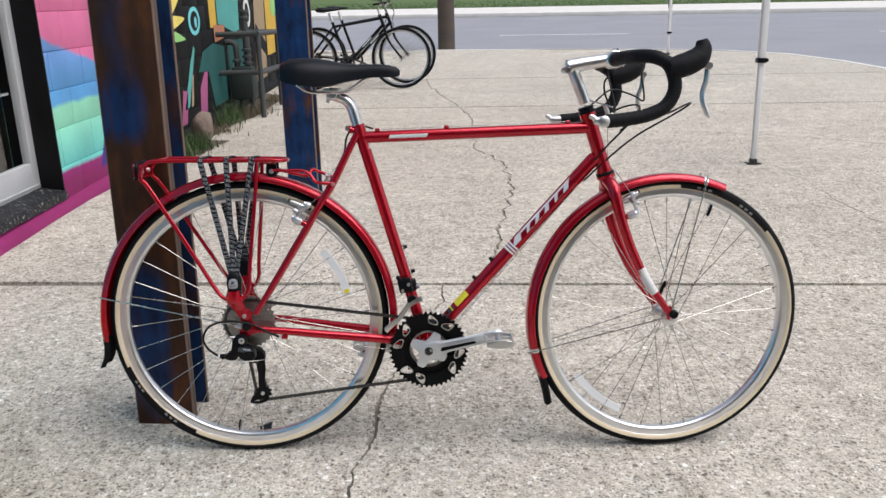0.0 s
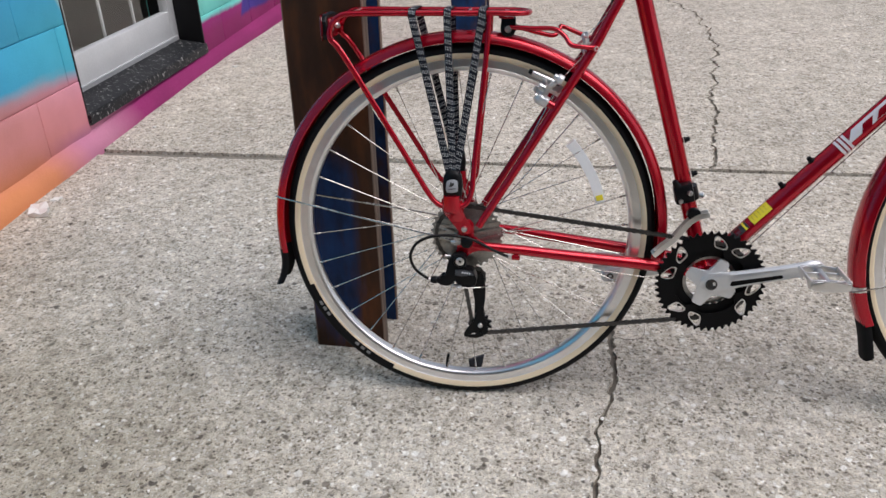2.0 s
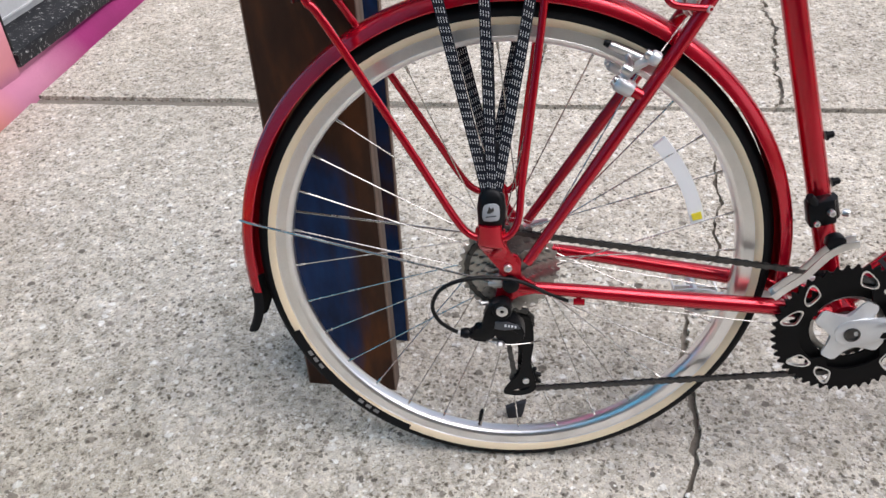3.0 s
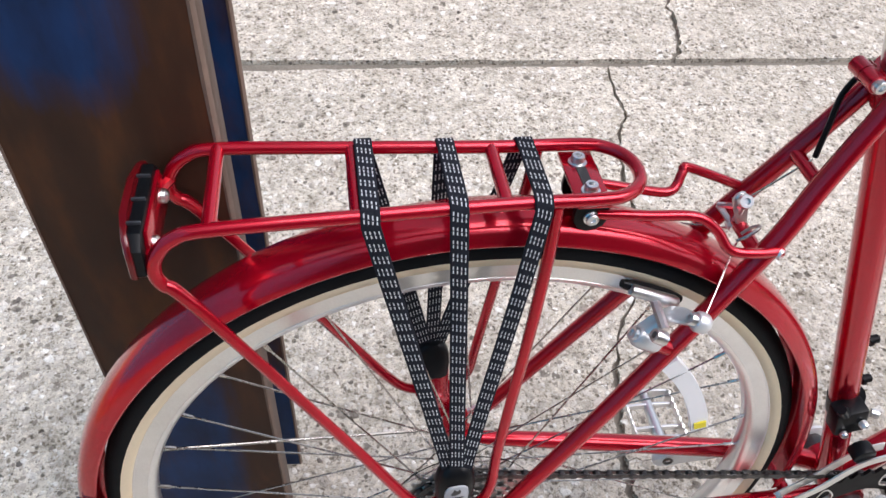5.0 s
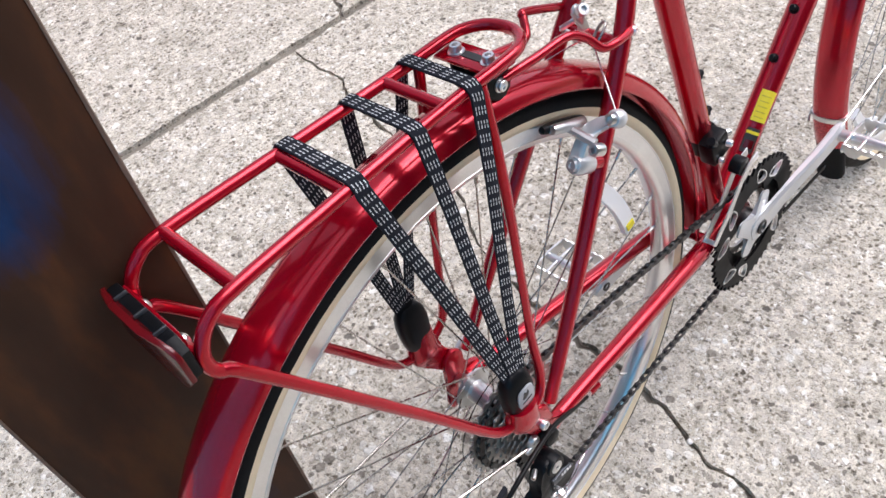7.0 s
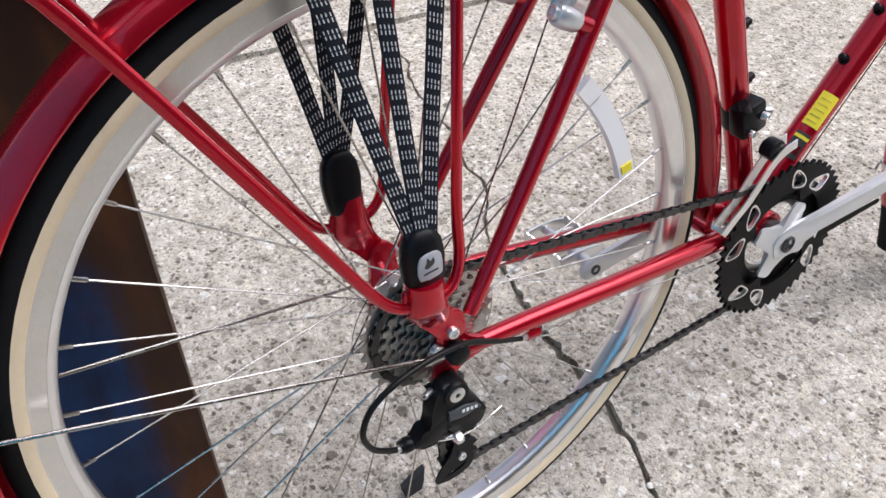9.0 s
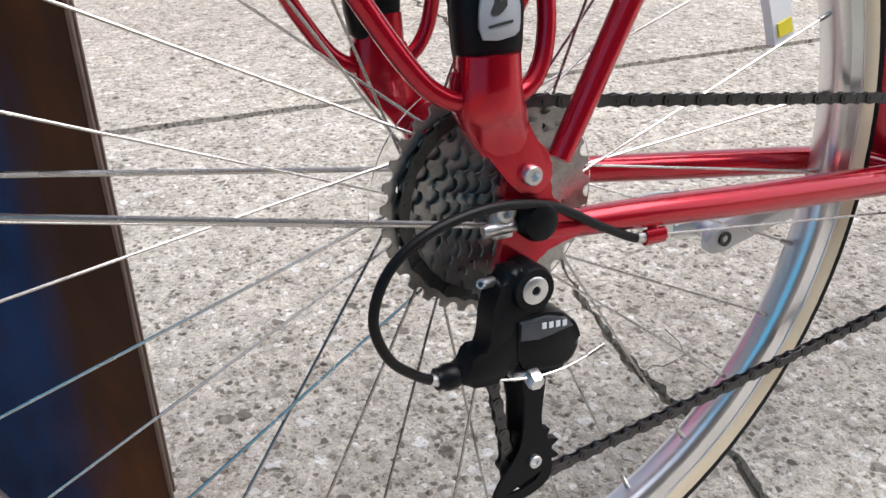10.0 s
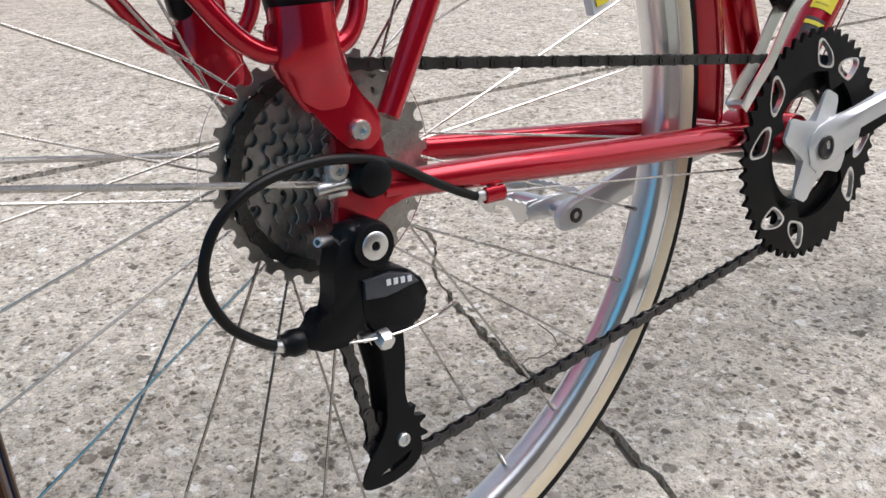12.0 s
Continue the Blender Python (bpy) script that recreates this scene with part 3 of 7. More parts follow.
part("seat_bolt", bm, ALLOY, frame_ob, "chrome seat clamp bolt")

# decals: plain shapes where the maker's names stand
down_dir = (DT_B - DT_A).normalized()
down_up = V(-down_dir.z, 0, down_dir.x)


def on_tube(a, d, up, r, along0, along1, ang0, ang1, lift=0.0006, n=8, shear=0.0):
    """A thin skin on a tube's side (towards negative y) between two angles measured from the side, up positive."""
    bm = bmesh.new()
    grid = []
    for i in range(n + 1):
        th = radians(ang0 + (ang1 - ang0) * i / n)
        off = (V(0, -1, 0) * math.cos(th) + up * math.sin(th))
        row = []
        for rr in (r - 0.0005, r + lift):
            for al in (along0, along1):
                row.append(bm.verts.new(a + d * (al + shear * (i / n - 0.5)) + off * rr))
        grid.append(row)
    for p, q in zip(grid, grid[1:]):
        for i, j in ((0, 1), (1, 3), (3, 2), (2, 0)):
            bm.faces.new((p[i], p[j], q[j], q[i]))
    bm.faces.new((grid[0][0], grid[0][1], grid[0][3], grid[0][2]))
    bm.faces.new((grid[-1][2], grid[-1][3], grid[-1][1], grid[-1][0]))
    return bm


la, lb = 0.332, 0.532
part("decal_panel", on_tube(DT_A, down_dir, down_up, 0.0174, la, lb, 2, 60, shear=0.02), SILVER_DECAL, frame_ob, "silver decal panel on the down tube")
for i in range(5):
    q0 = la + 0.022 + i * 0.034
    part("decal_bar", on_tube(DT_A, down_dir, down_up, 0.0174, q0, q0 + 0.021, -8 if i in (0, 3) else 4, 40, 0.0012, shear=0.014), RED, frame_ob, "red decal shape on the silver panel")
for k in range(3):
    part("decal_stripe", on_tube(DT_A, down_dir, down_up, 0.0171, la - 0.026 + k * 0.008, la - 0.021 + k * 0.008, -40, 80), SILVER_DECAL, frame_ob, "thin grey band round the down tube")
part("sticker", on_tube(DT_A, down_dir, down_up, 0.0168, 0.116, 0.158, 14, 85), YELLOW_STICKER, frame_ob, "yellow safety sticker with fine print")
for k in range(5):
    part("print_line", on_tube(DT_A, down_dir, down_up, 0.0168, 0.121 + k * 0.007, 0.1222 + k * 0.007, 34, 76, 0.001), PRINT_GREY, frame_ob)
part("tubing_decal", on_tube(DT_A, down_dir, down_up, 0.0168, 0.074, 0.107, 20, 80), DARK_MARK, frame_ob, "black tubing decal with gold and red bands")
part("tubing_decal_band", on_tube(DT_A, down_dir, down_up, 0.0168, 0.099, 0.103, 20, 80, 0.001), YELLOW_STICKER, frame_ob)
part("tubing_decal_band", on_tube(DT_A, down_dir, down_up, 0.0168, 0.08, 0.091, 30, 70, 0.001), RED_PLASTIC, frame_ob)
tt_a, tt_b = V(0.288, 0, 0.806), V(0.86, 0, 0.821)
tt_d = (tt_b - tt_a).normalized()
tt_u = V(-tt_d.z, 0, tt_d.x)
part("name_bar", on_tube(tt_a, tt_d, tt_u, 0.0146, 0.072, 0.165, -16, 16, 0.0007, shear=0.004), WHITE_MARK, frame_ob, "white bar where the model name stands")

# ---- saddle and seat post
bm = bmesh.new()
tube(bm, spline([SEAT_TOP - V(-0.02, 0, 0.06), SEAT_TOP, V(0.27, 0, 0.875), V(0.256, 0, 0.896), V(0.228, 0, 0.907), V(0.208, 0, 0.908)], 7), [0.0134, 0.0134, 0.0134, 0.013, 0.012, 0.0115], 18)
seatpost = part("seat_post", bm, ALLOY, bicycle, "polished alloy seat post with a bent head")
bm = bmesh.new()
lathe(bm, V(0.222, 0, 0.914), (0, 1, 0), [(0.012, -0.02), (0.014, -0.016), (0.014, 0.016), (0.012, 0.02)], 16)
box(bm, V(0.222, 0, 0.922), (0.036, 0.05, 0.008), None, 0.002)
bolt(bm, V(0.212, 0, 0.897), (-0.4, 0, -1), 0.005, 0.006)
part("saddle_clamp", bm, BRUSHED, seatpost)
bm = bmesh.new()
# saddle body as a loft of cross sections: x, half width, top, droop, edge bottom
SECT = [(0.098, 0.028, 0.98, 0.956), (0.104, 0.05, 0.988, 0.948), (0.122, 0.062, 0.995, 0.94), (0.15, 0.065, 0.997, 0.935), (0.185, 0.059, 0.9965, 0.931), (0.215, 0.047, 0.991, 0.933), (0.25, 0.034, 0.985, 0.94), (0.29, 0.0255, 0.982, 0.947), (0.33, 0.0225, 0.983, 0.951), (0.36, 0.021, 0.98, 0.951), (0.378, 0.017, 0.975, 0.952), (0.387, 0.008, 0.968, 0.955)]
rows = []
for x, w, top, low in SECT:
    row = []
    for k in range(17):
        th = math.pi * k / 16
        cy, cz = math.cos(th), math.sin(th)
        row.append(bm.verts.new((x, -w * math.copysign(abs(cy) ** 0.8, cy), low + (top - low) * (cz ** 0.55) - 0.002 * math.cos(th * 2) * (w > 0.04))))
    for k in range(1, 8):
        f = k / 8
        row.append(bm.verts.new((x, w * (1 - 2 * f) * 0.97, low + 0.007 * math.sin(math.pi * f))))
    rows.append(row)
for a, b in zip(rows, rows[1:]):
    k = len(a)
    for i in range(k):
        bm.faces.new((a[i], a[(i + 1) % k], b[(i + 1) % k], b[i]))
bm.faces.new(rows[0][::-1])
bm.faces.new(rows[-1])
saddle = part("saddle", bm, LEATHERETTE, bicycle, "black smooth padded saddle")
for sy in (-1, 1):
    bm = bmesh.new()
    tube(bm, spline([V(0.135, sy * 0.033, 0.942), V(0.15, sy * 0.03, 0.928), V(0.17, sy * 0.024, 0.918), V(0.2, sy * 0.021, 0.916), V(0.25, sy * 0.021, 0.917), V(0.275, sy * 0.018, 0.928), V(0.3, sy * 0.013, 0.946), V(0.33, sy * 0.01, 0.956)], 5), 0.0034, 10)
    part("saddle_rail", bm, ALLOY, saddle, "chrome saddle rail")


# ---- wheels
SETTLE.clear()
def wheel(name, cx, put, right, left, hub_r, phase, label):
    k = axle_h(cx) / R_TYRE
    bm = bmesh.new()
    lathe(bm, (cx, 0, axle_h(cx)), (0, 1, 0), [(r * k, y) for r, y in ((0.304, -0.005), (0.3055, -0.009), (0.309, -0.0118), (0.3125, -0.0128), (0.3128, -0.0123), (0.325, -0.0123), (0.3253, -0.013), (0.3285, -0.013), (0.3285, -0.0105), (0.32, -0.0085),
                                             (0.32, 0.0085), (0.3285, 0.0105), (0.3285, 0.013), (0.3253, 0.013), (0.325, 0.0123), (0.3128, 0.0123), (0.3125, 0.0128), (0.309, 0.0118), (0.3055, 0.009), (0.304, 0.005))], 96, True)
    rim = put(name, bm, RIM, bicycle, label)
    rc, rr = 0.3365 * k, 0.0165
    bm = bmesh.new()
    prof = [(rc + rr * math.cos(radians(a)), rr * math.sin(radians(a))) for a in range(-90, 91, 12)] + [(rc + (rr - 0.003) * math.cos(radians(a)), (rr - 0.003) * math.sin(radians(a))) for a in range(90, -91, -30)]
    lathe(bm, (cx, 0, axle_h(cx)), (0, 1, 0), prof, 96, True)
    put("tyre", bm, BLACK_RUBBER, rim, "black rubber tyre tread")
    for sy in (-1, 1):
        bm = bmesh.new()
        angs = [90, 100, 112, 124, 138, 152]
        prof = [(rc + rr * math.cos(radians(a)), sy * rr * math.sin(radians(a))) for a in angs] + [(rc + (rr - 0.003) * math.cos(radians(a)), sy * (rr - 0.003) * math.sin(radians(a))) for a in reversed(angs)]
        lathe(bm, (cx, 0, axle_h(cx)), (0, 1, 0), prof, 96, True)
        put("sidewall", bm, CREAM, rim, "cream tyre sidewall")
    bm = bmesh.new()
    lathe(bm, (cx, 0, axle_h(cx)), (0, 1, 0), [(0.006, -0.058), (0.009, -0.05), (0.013, right - 0.004), (hub_r + 0.0035, right - 0.0018), (hub_r + 0.0035, right + 0.0018), (0.0135, right + 0.004), (0.0125, 0), (0.0135, left - 0.004), (hub_r + 0.0035, left - 0.0018), (hub_r + 0.0035, left + 0.0018), (0.013, left + 0.004), (0.009, 0.05), (0.006, 0.058)], 28)
    put("hub", bm, ALLOY, rim, "polished alloy hub")
    for i in range(32):
        th = 2 * math.pi * i / 32 + phase
        side = right if i % 2 else left
        turn = radians(64) * (1 if (i // 2) % 2 else -1)
        h0 = th + turn
        a = V(cx + hub_r * math.cos(h0), side + (0.002 if (i // 2) % 2 else -0.002), axle_h(cx) + hub_r * math.sin(h0))
        b = V(cx + 0.305 * k * math.cos(th), math.copysign(0.002, side), axle_h(cx) + 0.305 * k * math.sin(th))
        d = (b - a).normalized()
        bm = bmesh.new()
        tube(bm, [a, b - d * 0.012], 0.00095, 6, False)
        tube(bm, [b - d * 0.013, b - d * 0.012, b - d * 0.001, b + d * 0.004], [0.0013, 0.0019, 0.0019, 0.0023], 7)
        put("spoke", bm, STEEL, rim)
    return rim


rear_rim = wheel("rear_wheel", 0.0, unturned, -0.019, 0.034, 0.0215, 0.06, "silver alloy rear wheel with cream-walled tyre")
front_rim = wheel("front_wheel", WHEELBASE, steered, -0.033, 0.033, 0.019, 0.02, "silver alloy front wheel with cream-walled tyre")
for put, cx, a0, a1, rim in ((unturned, 0.0, 201, 243, rear_rim), (steered, WHEELBASE, 86, 40, front_rim)):
    bm = bmesh.new()
    arc_plate(bm, cx, axle_h(cx), 0.935 * axle_h(cx), 0.968 * axle_h(cx), a0, a1, -0.0163, -0.0171, 24)
    put("tyre_label", bm, BLACK_RUBBER, rim, "black maker's panel on the sidewall")
    for k in range(6):
        f0 = a0 + (a1 - a0) * (0.16 + 0.055 * k if k < 3 else 0.62 + 0.06 * (k - 3))
        bm = bmesh.new()
        arc_plate(bm, cx, axle_h(cx), 0.944 * axle_h(cx), 0.96 * axle_h(cx), f0, f0 + (a1 - a0) * 0.035, -0.0169, -0.0176, 3)
        put("label_bar", bm, FAINT_MARK, rim, "faint grey bar of lettering")
for put, cx, a0, a1, r0, rim in ((unturned, 0.0, 14, 43, 0.247, rear_rim), (steered, WHEELBASE, 215, 246, 0.268, front_rim)):
    bm = bmesh.new()
    arc_plate(bm, cx, axle_h(cx), r0, r0 + 0.0185, a0, a1, -0.005, 0.003, 14)
    put("wheel_reflector", bm, CLEAR, rim, "clear plastic wheel reflector")
    bm = bmesh.new()
    arc_plate(bm, cx, axle_h(cx), r0 + 0.004, r0 + 0.0145, a0 + 1.5, a1 - 1.5, 0.0035, 0.0065, 14)
    put("reflector_back", bm, WHITE_MARK, rim, "white reflector backing")
    if cx == 0.0:
        bm = bmesh.new()
        arc_plate(bm, cx, axle_h(cx), r0 + 0.003, r0 + 0.0155, a0 + 1.2, a0 + 3.4, -0.0068, -0.0052, 3)
        put("reflector_mark", bm, YELLOW_STICKER, rim, "yellow mark on the reflector")
for put, cx, a, rim in ((unturned, 0.0, 262, rear_rim), (steered, WHEELBASE, 68, front_rim)):
    d = V(math.cos(radians(a)), 0, math.sin(radians(a)))
    o = V(cx, 0, axle_h(cx))
    bm = bmesh.new()
    tube(bm, [o + d * 0.306, o + d * 0.293], 0.0028, 8)
    tube(bm, [o + d * 0.294, o + d * 0.278, o + d * 0.274], [0.004, 0.004, 0.0025], 10)
    put("valve", bm, BLACK_PLASTIC, rim, "black valve cap")

# ---- fork, skewers
SETTLE.append(frame_view_fit)
bm = bmesh.new()
tube(bm, [HB - STEER_DIR * 0.004, HB - STEER_DIR * 0.03], [0.0205, 0.019], 20)
lathe(bm, HB - STEER_DIR * 0.006, STEER_DIR, [(0.0215, -0.005), (0.0235, -0.003), (0.0235, 0.003), (0.021, 0.005)], 22)
for sy in (-1, 1):
    tube(bm, spline([V(0.903, sy * 0.012, 0.69), V(0.91, sy * 0.034, 0.674), V(0.915, sy * 0.046, 0.645), V(0.933, sy * 0.05, 0.58), V(0.963, sy * 0.051, 0.505), V(1.0, sy * 0.053, 0.437), V(1.035, sy * 0.055, 0.387), V(1.058, sy * 0.056, 0.355)], 5), [0.016, 0.0158, 0.0145, 0.0135, 0.0125, 0.011, 0.0095, 0.008], 16)
    slab(bm, [(1.048, 0.366), (1.062, 0.372), (1.077, 0.352), (1.074, 0.336), (1.055, 0.336)], (0, sy * 0.053, 0), (1, 0, 0), (0, 0, 1), 0.006, 0.001)
fork = steered("fork", bm, RED, bicycle, "red raked steel fork")
bm = bmesh.new()
for sy in (-1,):
    tube(bm, spline([V(0.981, sy * 0.052, 0.471), V(1.0, sy * 0.053, 0.437), V(1.019, sy * 0.0545, 0.408)], 5), [0.0121, 0.0115, 0.0106], 16)
steered("fork_decal", bm, WHITE_MARK, fork, "white band on the fork blade")
bm = bmesh.new()
lathe(bm, HB + STEER_DIR * 0.0, STEER_DIR, [(0.0205, -0.0035), (0.0225, -0.002), (0.0225, 0.004), (0.0205, 0.006)], 22)
steered("lower_headset", bm, BLACK_PLASTIC, fork, "black lower headset cup")
bm = bmesh.new()
lathe(bm, HT, STEER_DIR, [(0.02, 0), (0.021, 0.001), (0.021, 0.006), (0.018, 0.007), (0.018, 0.009), (0.0195, 0.01), (0.0195, 0.016), (0.015, 0.017)], 22)
steered("upper_headset", bm, BLACK_PLASTIC, fork, "dark headset cup")
for sy, nm in ((-1, "axle_nut"), (1, "quick_release_lever")):
    bm = bmesh.new()
    lathe(bm, V(WHEELBASE, sy * 0.057, R_FRONT), (0, sy, 0), [(0.009, 0), (0.0115, 0.002), (0.0115, 0.01), (0.008, 0.014)], 16)
    if sy > 0:
        tube(bm, [V(WHEELBASE, 0.07, R_FRONT), V(WHEELBASE + 0.014, 0.072, R_FRONT + 0.025), V(WHEELBASE + 0.028, 0.071, R_FRONT + 0.056)], [0.0045, 0.006, 0.005], 10)
    steered(nm, bm, BLACK_PLASTIC, front_rim)
bm = bmesh.new()
lathe(bm, V(0.003, -0.0645, R_TYRE), (0, -1, 0), [(0.009, 0), (0.0112, 0.0015), (0.0114, 0.0085), (0.0098, 0.0125), (0.0062, 0.014)], 18)
part("axle_nut", bm, BLACK_PLASTIC, rear_rim, "black quick-release nut")
bm = bmesh.new()
lathe(bm, V(0.003, 0.0645, R_TYRE), (0, 1, 0), [(0.0085, 0), (0.0105, 0.002), (0.0105, 0.01), (0.007, 0.014)], 14)
tube(bm, [V(0.003, 0.0775, R_TYRE), V(0.03, 0.0795, R_TYRE + 0.012), V(0.055, 0.0775, R_TYRE + 0.02)], [0.0045, 0.0055, 0.004], 10)
part("quick_release_lever", bm, ALLOY, rear_rim)

# ---- stem, handlebar, levers
CL = V(0.911, 0, 0.985)
bm = bmesh.new()
q0, q1 = V(0.849, 0, 0.862) + STEER_DIR * 0.02, V(0.805, 0, 0.974)
tube(bm, [q0, q1, q1 + (q1 - q0).normalized() * 0.01], [0.0145, 0.0145, 0.0125], 18)
tube(bm, [q1 - V(0.008, 0, 0.006), q1 + V(0.02, 0, 0.0), CL - V(0.012, 0, 0)], [0.0185, 0.0175, 0.015], 18)
lathe(bm, CL, (0, 1, 0), [(0.019, -0.022), (0.0215, -0.02), (0.0215, 0.02), (0.019, 0.022)], 20)
lathe(bm, q1 + V(-0.011, -0.018, -0.012), (0, 1, 0), [(0.009, 0), (0.0095, 0.003), (0.0095, 0.033), (0.009, 0.036)], 14)
stem = steered("stem", bm, ALLOY, bicycle, "polished alloy quill stem")
STEM_BOLTS = [(CL + V(0.006, dy, 0.0215), (0.2, 0, 1), 0.0042, 0.005) for dy in (-0.012, 0.012)] + [(CL + V(0.019, dy, -0.013), (1, 0, -0.7), 0.0042, 0.005) for dy in (-0.012, 0.012)] + [(q1 + V(-0.011, -0.018, -0.012), (0, -1, 0), 0.005, 0.004)]
for at, ax, r, h in STEM_BOLTS:
    bm = bmesh.new()
    bolt(bm, at, ax, r, h)
    steered("stem_bolt", bm, STEEL, stem)
for sy in (-1, 1):
    side_pts = spline([CL + V(0, sy * 0.025, 0), CL + V(0.003, sy * 0.09, 0), CL + V(0.01, sy * 0.16, -0.002), V(0.946, sy * 0.198, 0.978), V(0.973, sy * 0.21, 0.961), V(0.987, sy * 0.212, 0.927), V(0.985, sy * 0.213, 0.896), V(0.965, sy * 0.214, 0.868), V(0.926, sy * 0.215, 0.851), V(0.88, sy * 0.216, 0.843), V(0.835, sy * 0.217, 0.839)], 10)
    bm = bmesh.new()
    n = len(side_pts)
    tube(bm, side_pts, [0.0155 + 0.0006 * math.sin(i * 2.2) for i in range(n)], 14)
    bar = steered("handlebar_tape", bm, BAR_TAPE, stem, "black wrapped drop handlebar")
    bm = bmesh.new()
    # bar-end shifter pod: a clamp body with a round pivot cap
    e = V(0.835, sy * 0.217, 0.839)
    tube(bm, [e + V(0.004, 0, 0), e - V(0.012, 0, 0), e - V(0.03, 0, -0.002)], [0.0125, 0.012, 0.008], 14)
    lathe(bm, e - V(0.012, sy * -0.012, 0), (0, sy, 0), [(0.011, -0.004), (0.0125, 0), (0.0125, 0.006), (0.006, 0.009)], 18)
    pod = steered("bar_end_shifter", bm, BRUSHED, bar, "silver bar-end shifter")
    bm = bmesh.new()
    tube(bm, spline([e - V(0.018, 0, 0), e + V(-0.026, 0, 0.004), e + V(-0.034, 0, 0.01), e + V(-0.041, 0, 0.012)], 4), [0.0065, 0.0065, 0.006, 0.004], 10)
    steered("shift_lever", bm, ALLOY, bar)
    # brake hood and lever
    bm = bmesh.new()
    hood = [V(0.972, sy * 0.212, 0.951), V(0.998, sy * 0.213, 0.957), V(1.022, sy * 0.213, 0.965), V(1.04, sy * 0.213, 0.977), V(1.048, sy * 0.213, 0.996), V(1.045, sy * 0.213, 1.014)]
    tube(bm, spline(hood, 6), [0.0215, 0.0262, 0.0265, 0.025, 0.0195, 0.011], 16)
    steered("brake_hood", bm, BAR_TAPE, bar, "black rubber brake hood")
    bm = bmesh.new()
    lathe(bm, V(1.061, sy * 0.213 - 0.012, 0.957), (0, 1, 0), [(0.0075, 0), (0.0085, 0.002), (0.0085, 0.022), (0.0075, 0.024)], 14)
    tube(bm, spline([V(1.062, sy * 0.213, 0.96), V(1.059, sy * 0.214, 0.925), V(1.051, sy * 0.216, 0.9), V(1.052, sy * 0.219, 0.876), V(1.061, sy * 0.222, 0.852), V(1.067, sy * 0.223, 0.844)], 5), [0.006, 0.0062, 0.0062, 0.006, 0.0055, 0.003], 10)
    steered("brake_lever", bm, ALLOY, bar, "silver brake lever blade")
for nm, pts in (("brake_housing", [(0.958, 0.2, 0.968), (0.95, 0.17, 0.958), (0.95, 0.12, 0.9), (0.945, 0.08, 0.865), (0.93, 0.05, 0.86), (0.9, 0.02, 0.9), (0.893, 0.008, 0.93), (0.9, 0.0, 0.945)]),
                ("brake_housing", [(0.94, -0.16, 0.975), (0.95, -0.1, 0.95), (0.985, -0.02, 0.9), (1.0, 0.03, 0.885), (0.99, 0.08, 0.9), (0.94, 0.1, 0.915), (0.88, 0.04, 0.885), (0.845, 0.02, 0.86)]),
                ("shift_housing", [(0.87, -0.21, 0.84), (0.98, -0.16, 0.85), (1.06, -0.11, 0.875), (1.075, -0.08, 0.872), (1.05, -0.05, 0.85), (0.97, -0.02, 0.8), (0.9, -0.016, 0.745), (0.84, -0.014, 0.69)]),
                ("shift_housing", [(0.87, 0.2, 0.835), (0.93, 0.16, 0.85), (0.985, 0.08, 0.875), (0.99, 0.02, 0.865), (0.95, -0.02, 0.83), (0.9, -0.02, 0.78), (0.865, -0.018, 0.74)])):
    bm = bmesh.new()
    tube(bm, spline(pts, 8), 0.0024, 8)
    steered(nm, bm, BLACK_CABLE, stem, "black cable housing")
bm = bmesh.new()
tube(bm, [V(0.945, -0.02, 0.826), V(0.928, -0.02, 0.811)], [0.0035, 0.0042, 0.0035], 10)
steered("cable_adjuster", bm, BLACK_PLASTIC, stem)
bm = bmesh.new()
tube(bm, spline([V(0.893, 0, 0.875), V(0.9, 0, 0.858), V(0.897, 0, 0.846)], 4), [0.005, 0.006, 0.004], 8)
slab(bm, [(-0.01, -0.012), (0.03, -0.006), (0.046, -0.014), (0.05, -0.008), (0.032, 0.003), (-0.01, 0.0)], V(0.862, 0, 0.885), (1, 0, -0.3), (0, 1, 0), 0.003)
tube(bm, [V(0.9, 0, 0.868), V(0.905, 0, 0.72)], 0.0008, 5)
steered("cable_hanger", bm, BRUSHED, stem, "silver front brake cable hanger")


# ---- mudguards
SETTLE.clear()
def guard_section(rt, hw, drop, th=0.0016):
    outer = [(rt - drop * (abs(k) / 4) ** 2.6, hw * math.sin(math.pi / 2 * k / 4)) for k in range(-4, 5)]
    return outer + [(r - th, y * 0.965) for r, y in reversed(outer)]


bm = swept_arc(bmesh.new(), 0, R_TYRE, guard_section(0.3755, 0.025, 0.018), -6, 188, 80)
rear_guard = part("rear_mudguard", bm, RED, bicycle, "red painted metal rear mudguard")
bm = swept_arc(bmesh.new(), 0.0, R_TYRE, guard_section(0.3765, 0.0245, 0.017, 0.003), 187, 199, 10)
for v in bm.verts:
    a = math.atan2(-(v.co.z - R_TYRE), -v.co.x)
    v.co.x -= 0.02 * max(0, (math.degrees(a) - 8) / 9) ** 2
part("mud_flap", bm, BLACK_RUBBER, rear_guard, "black rubber mud flap")
bm = swept_arc(bmesh.new(), WHEELBASE, R_FRONT, guard_section(0.3665, 0.025, 0.018), 67, 206, 70)
front_guard = steered("front_mudguard", bm, RED, bicycle, "red painted metal front mudguard")
bm = swept_arc(bmesh.new(), WHEELBASE, R_FRONT, guard_section(0.3675, 0.022, 0.014, 0.003), 205, 216.5, 10)
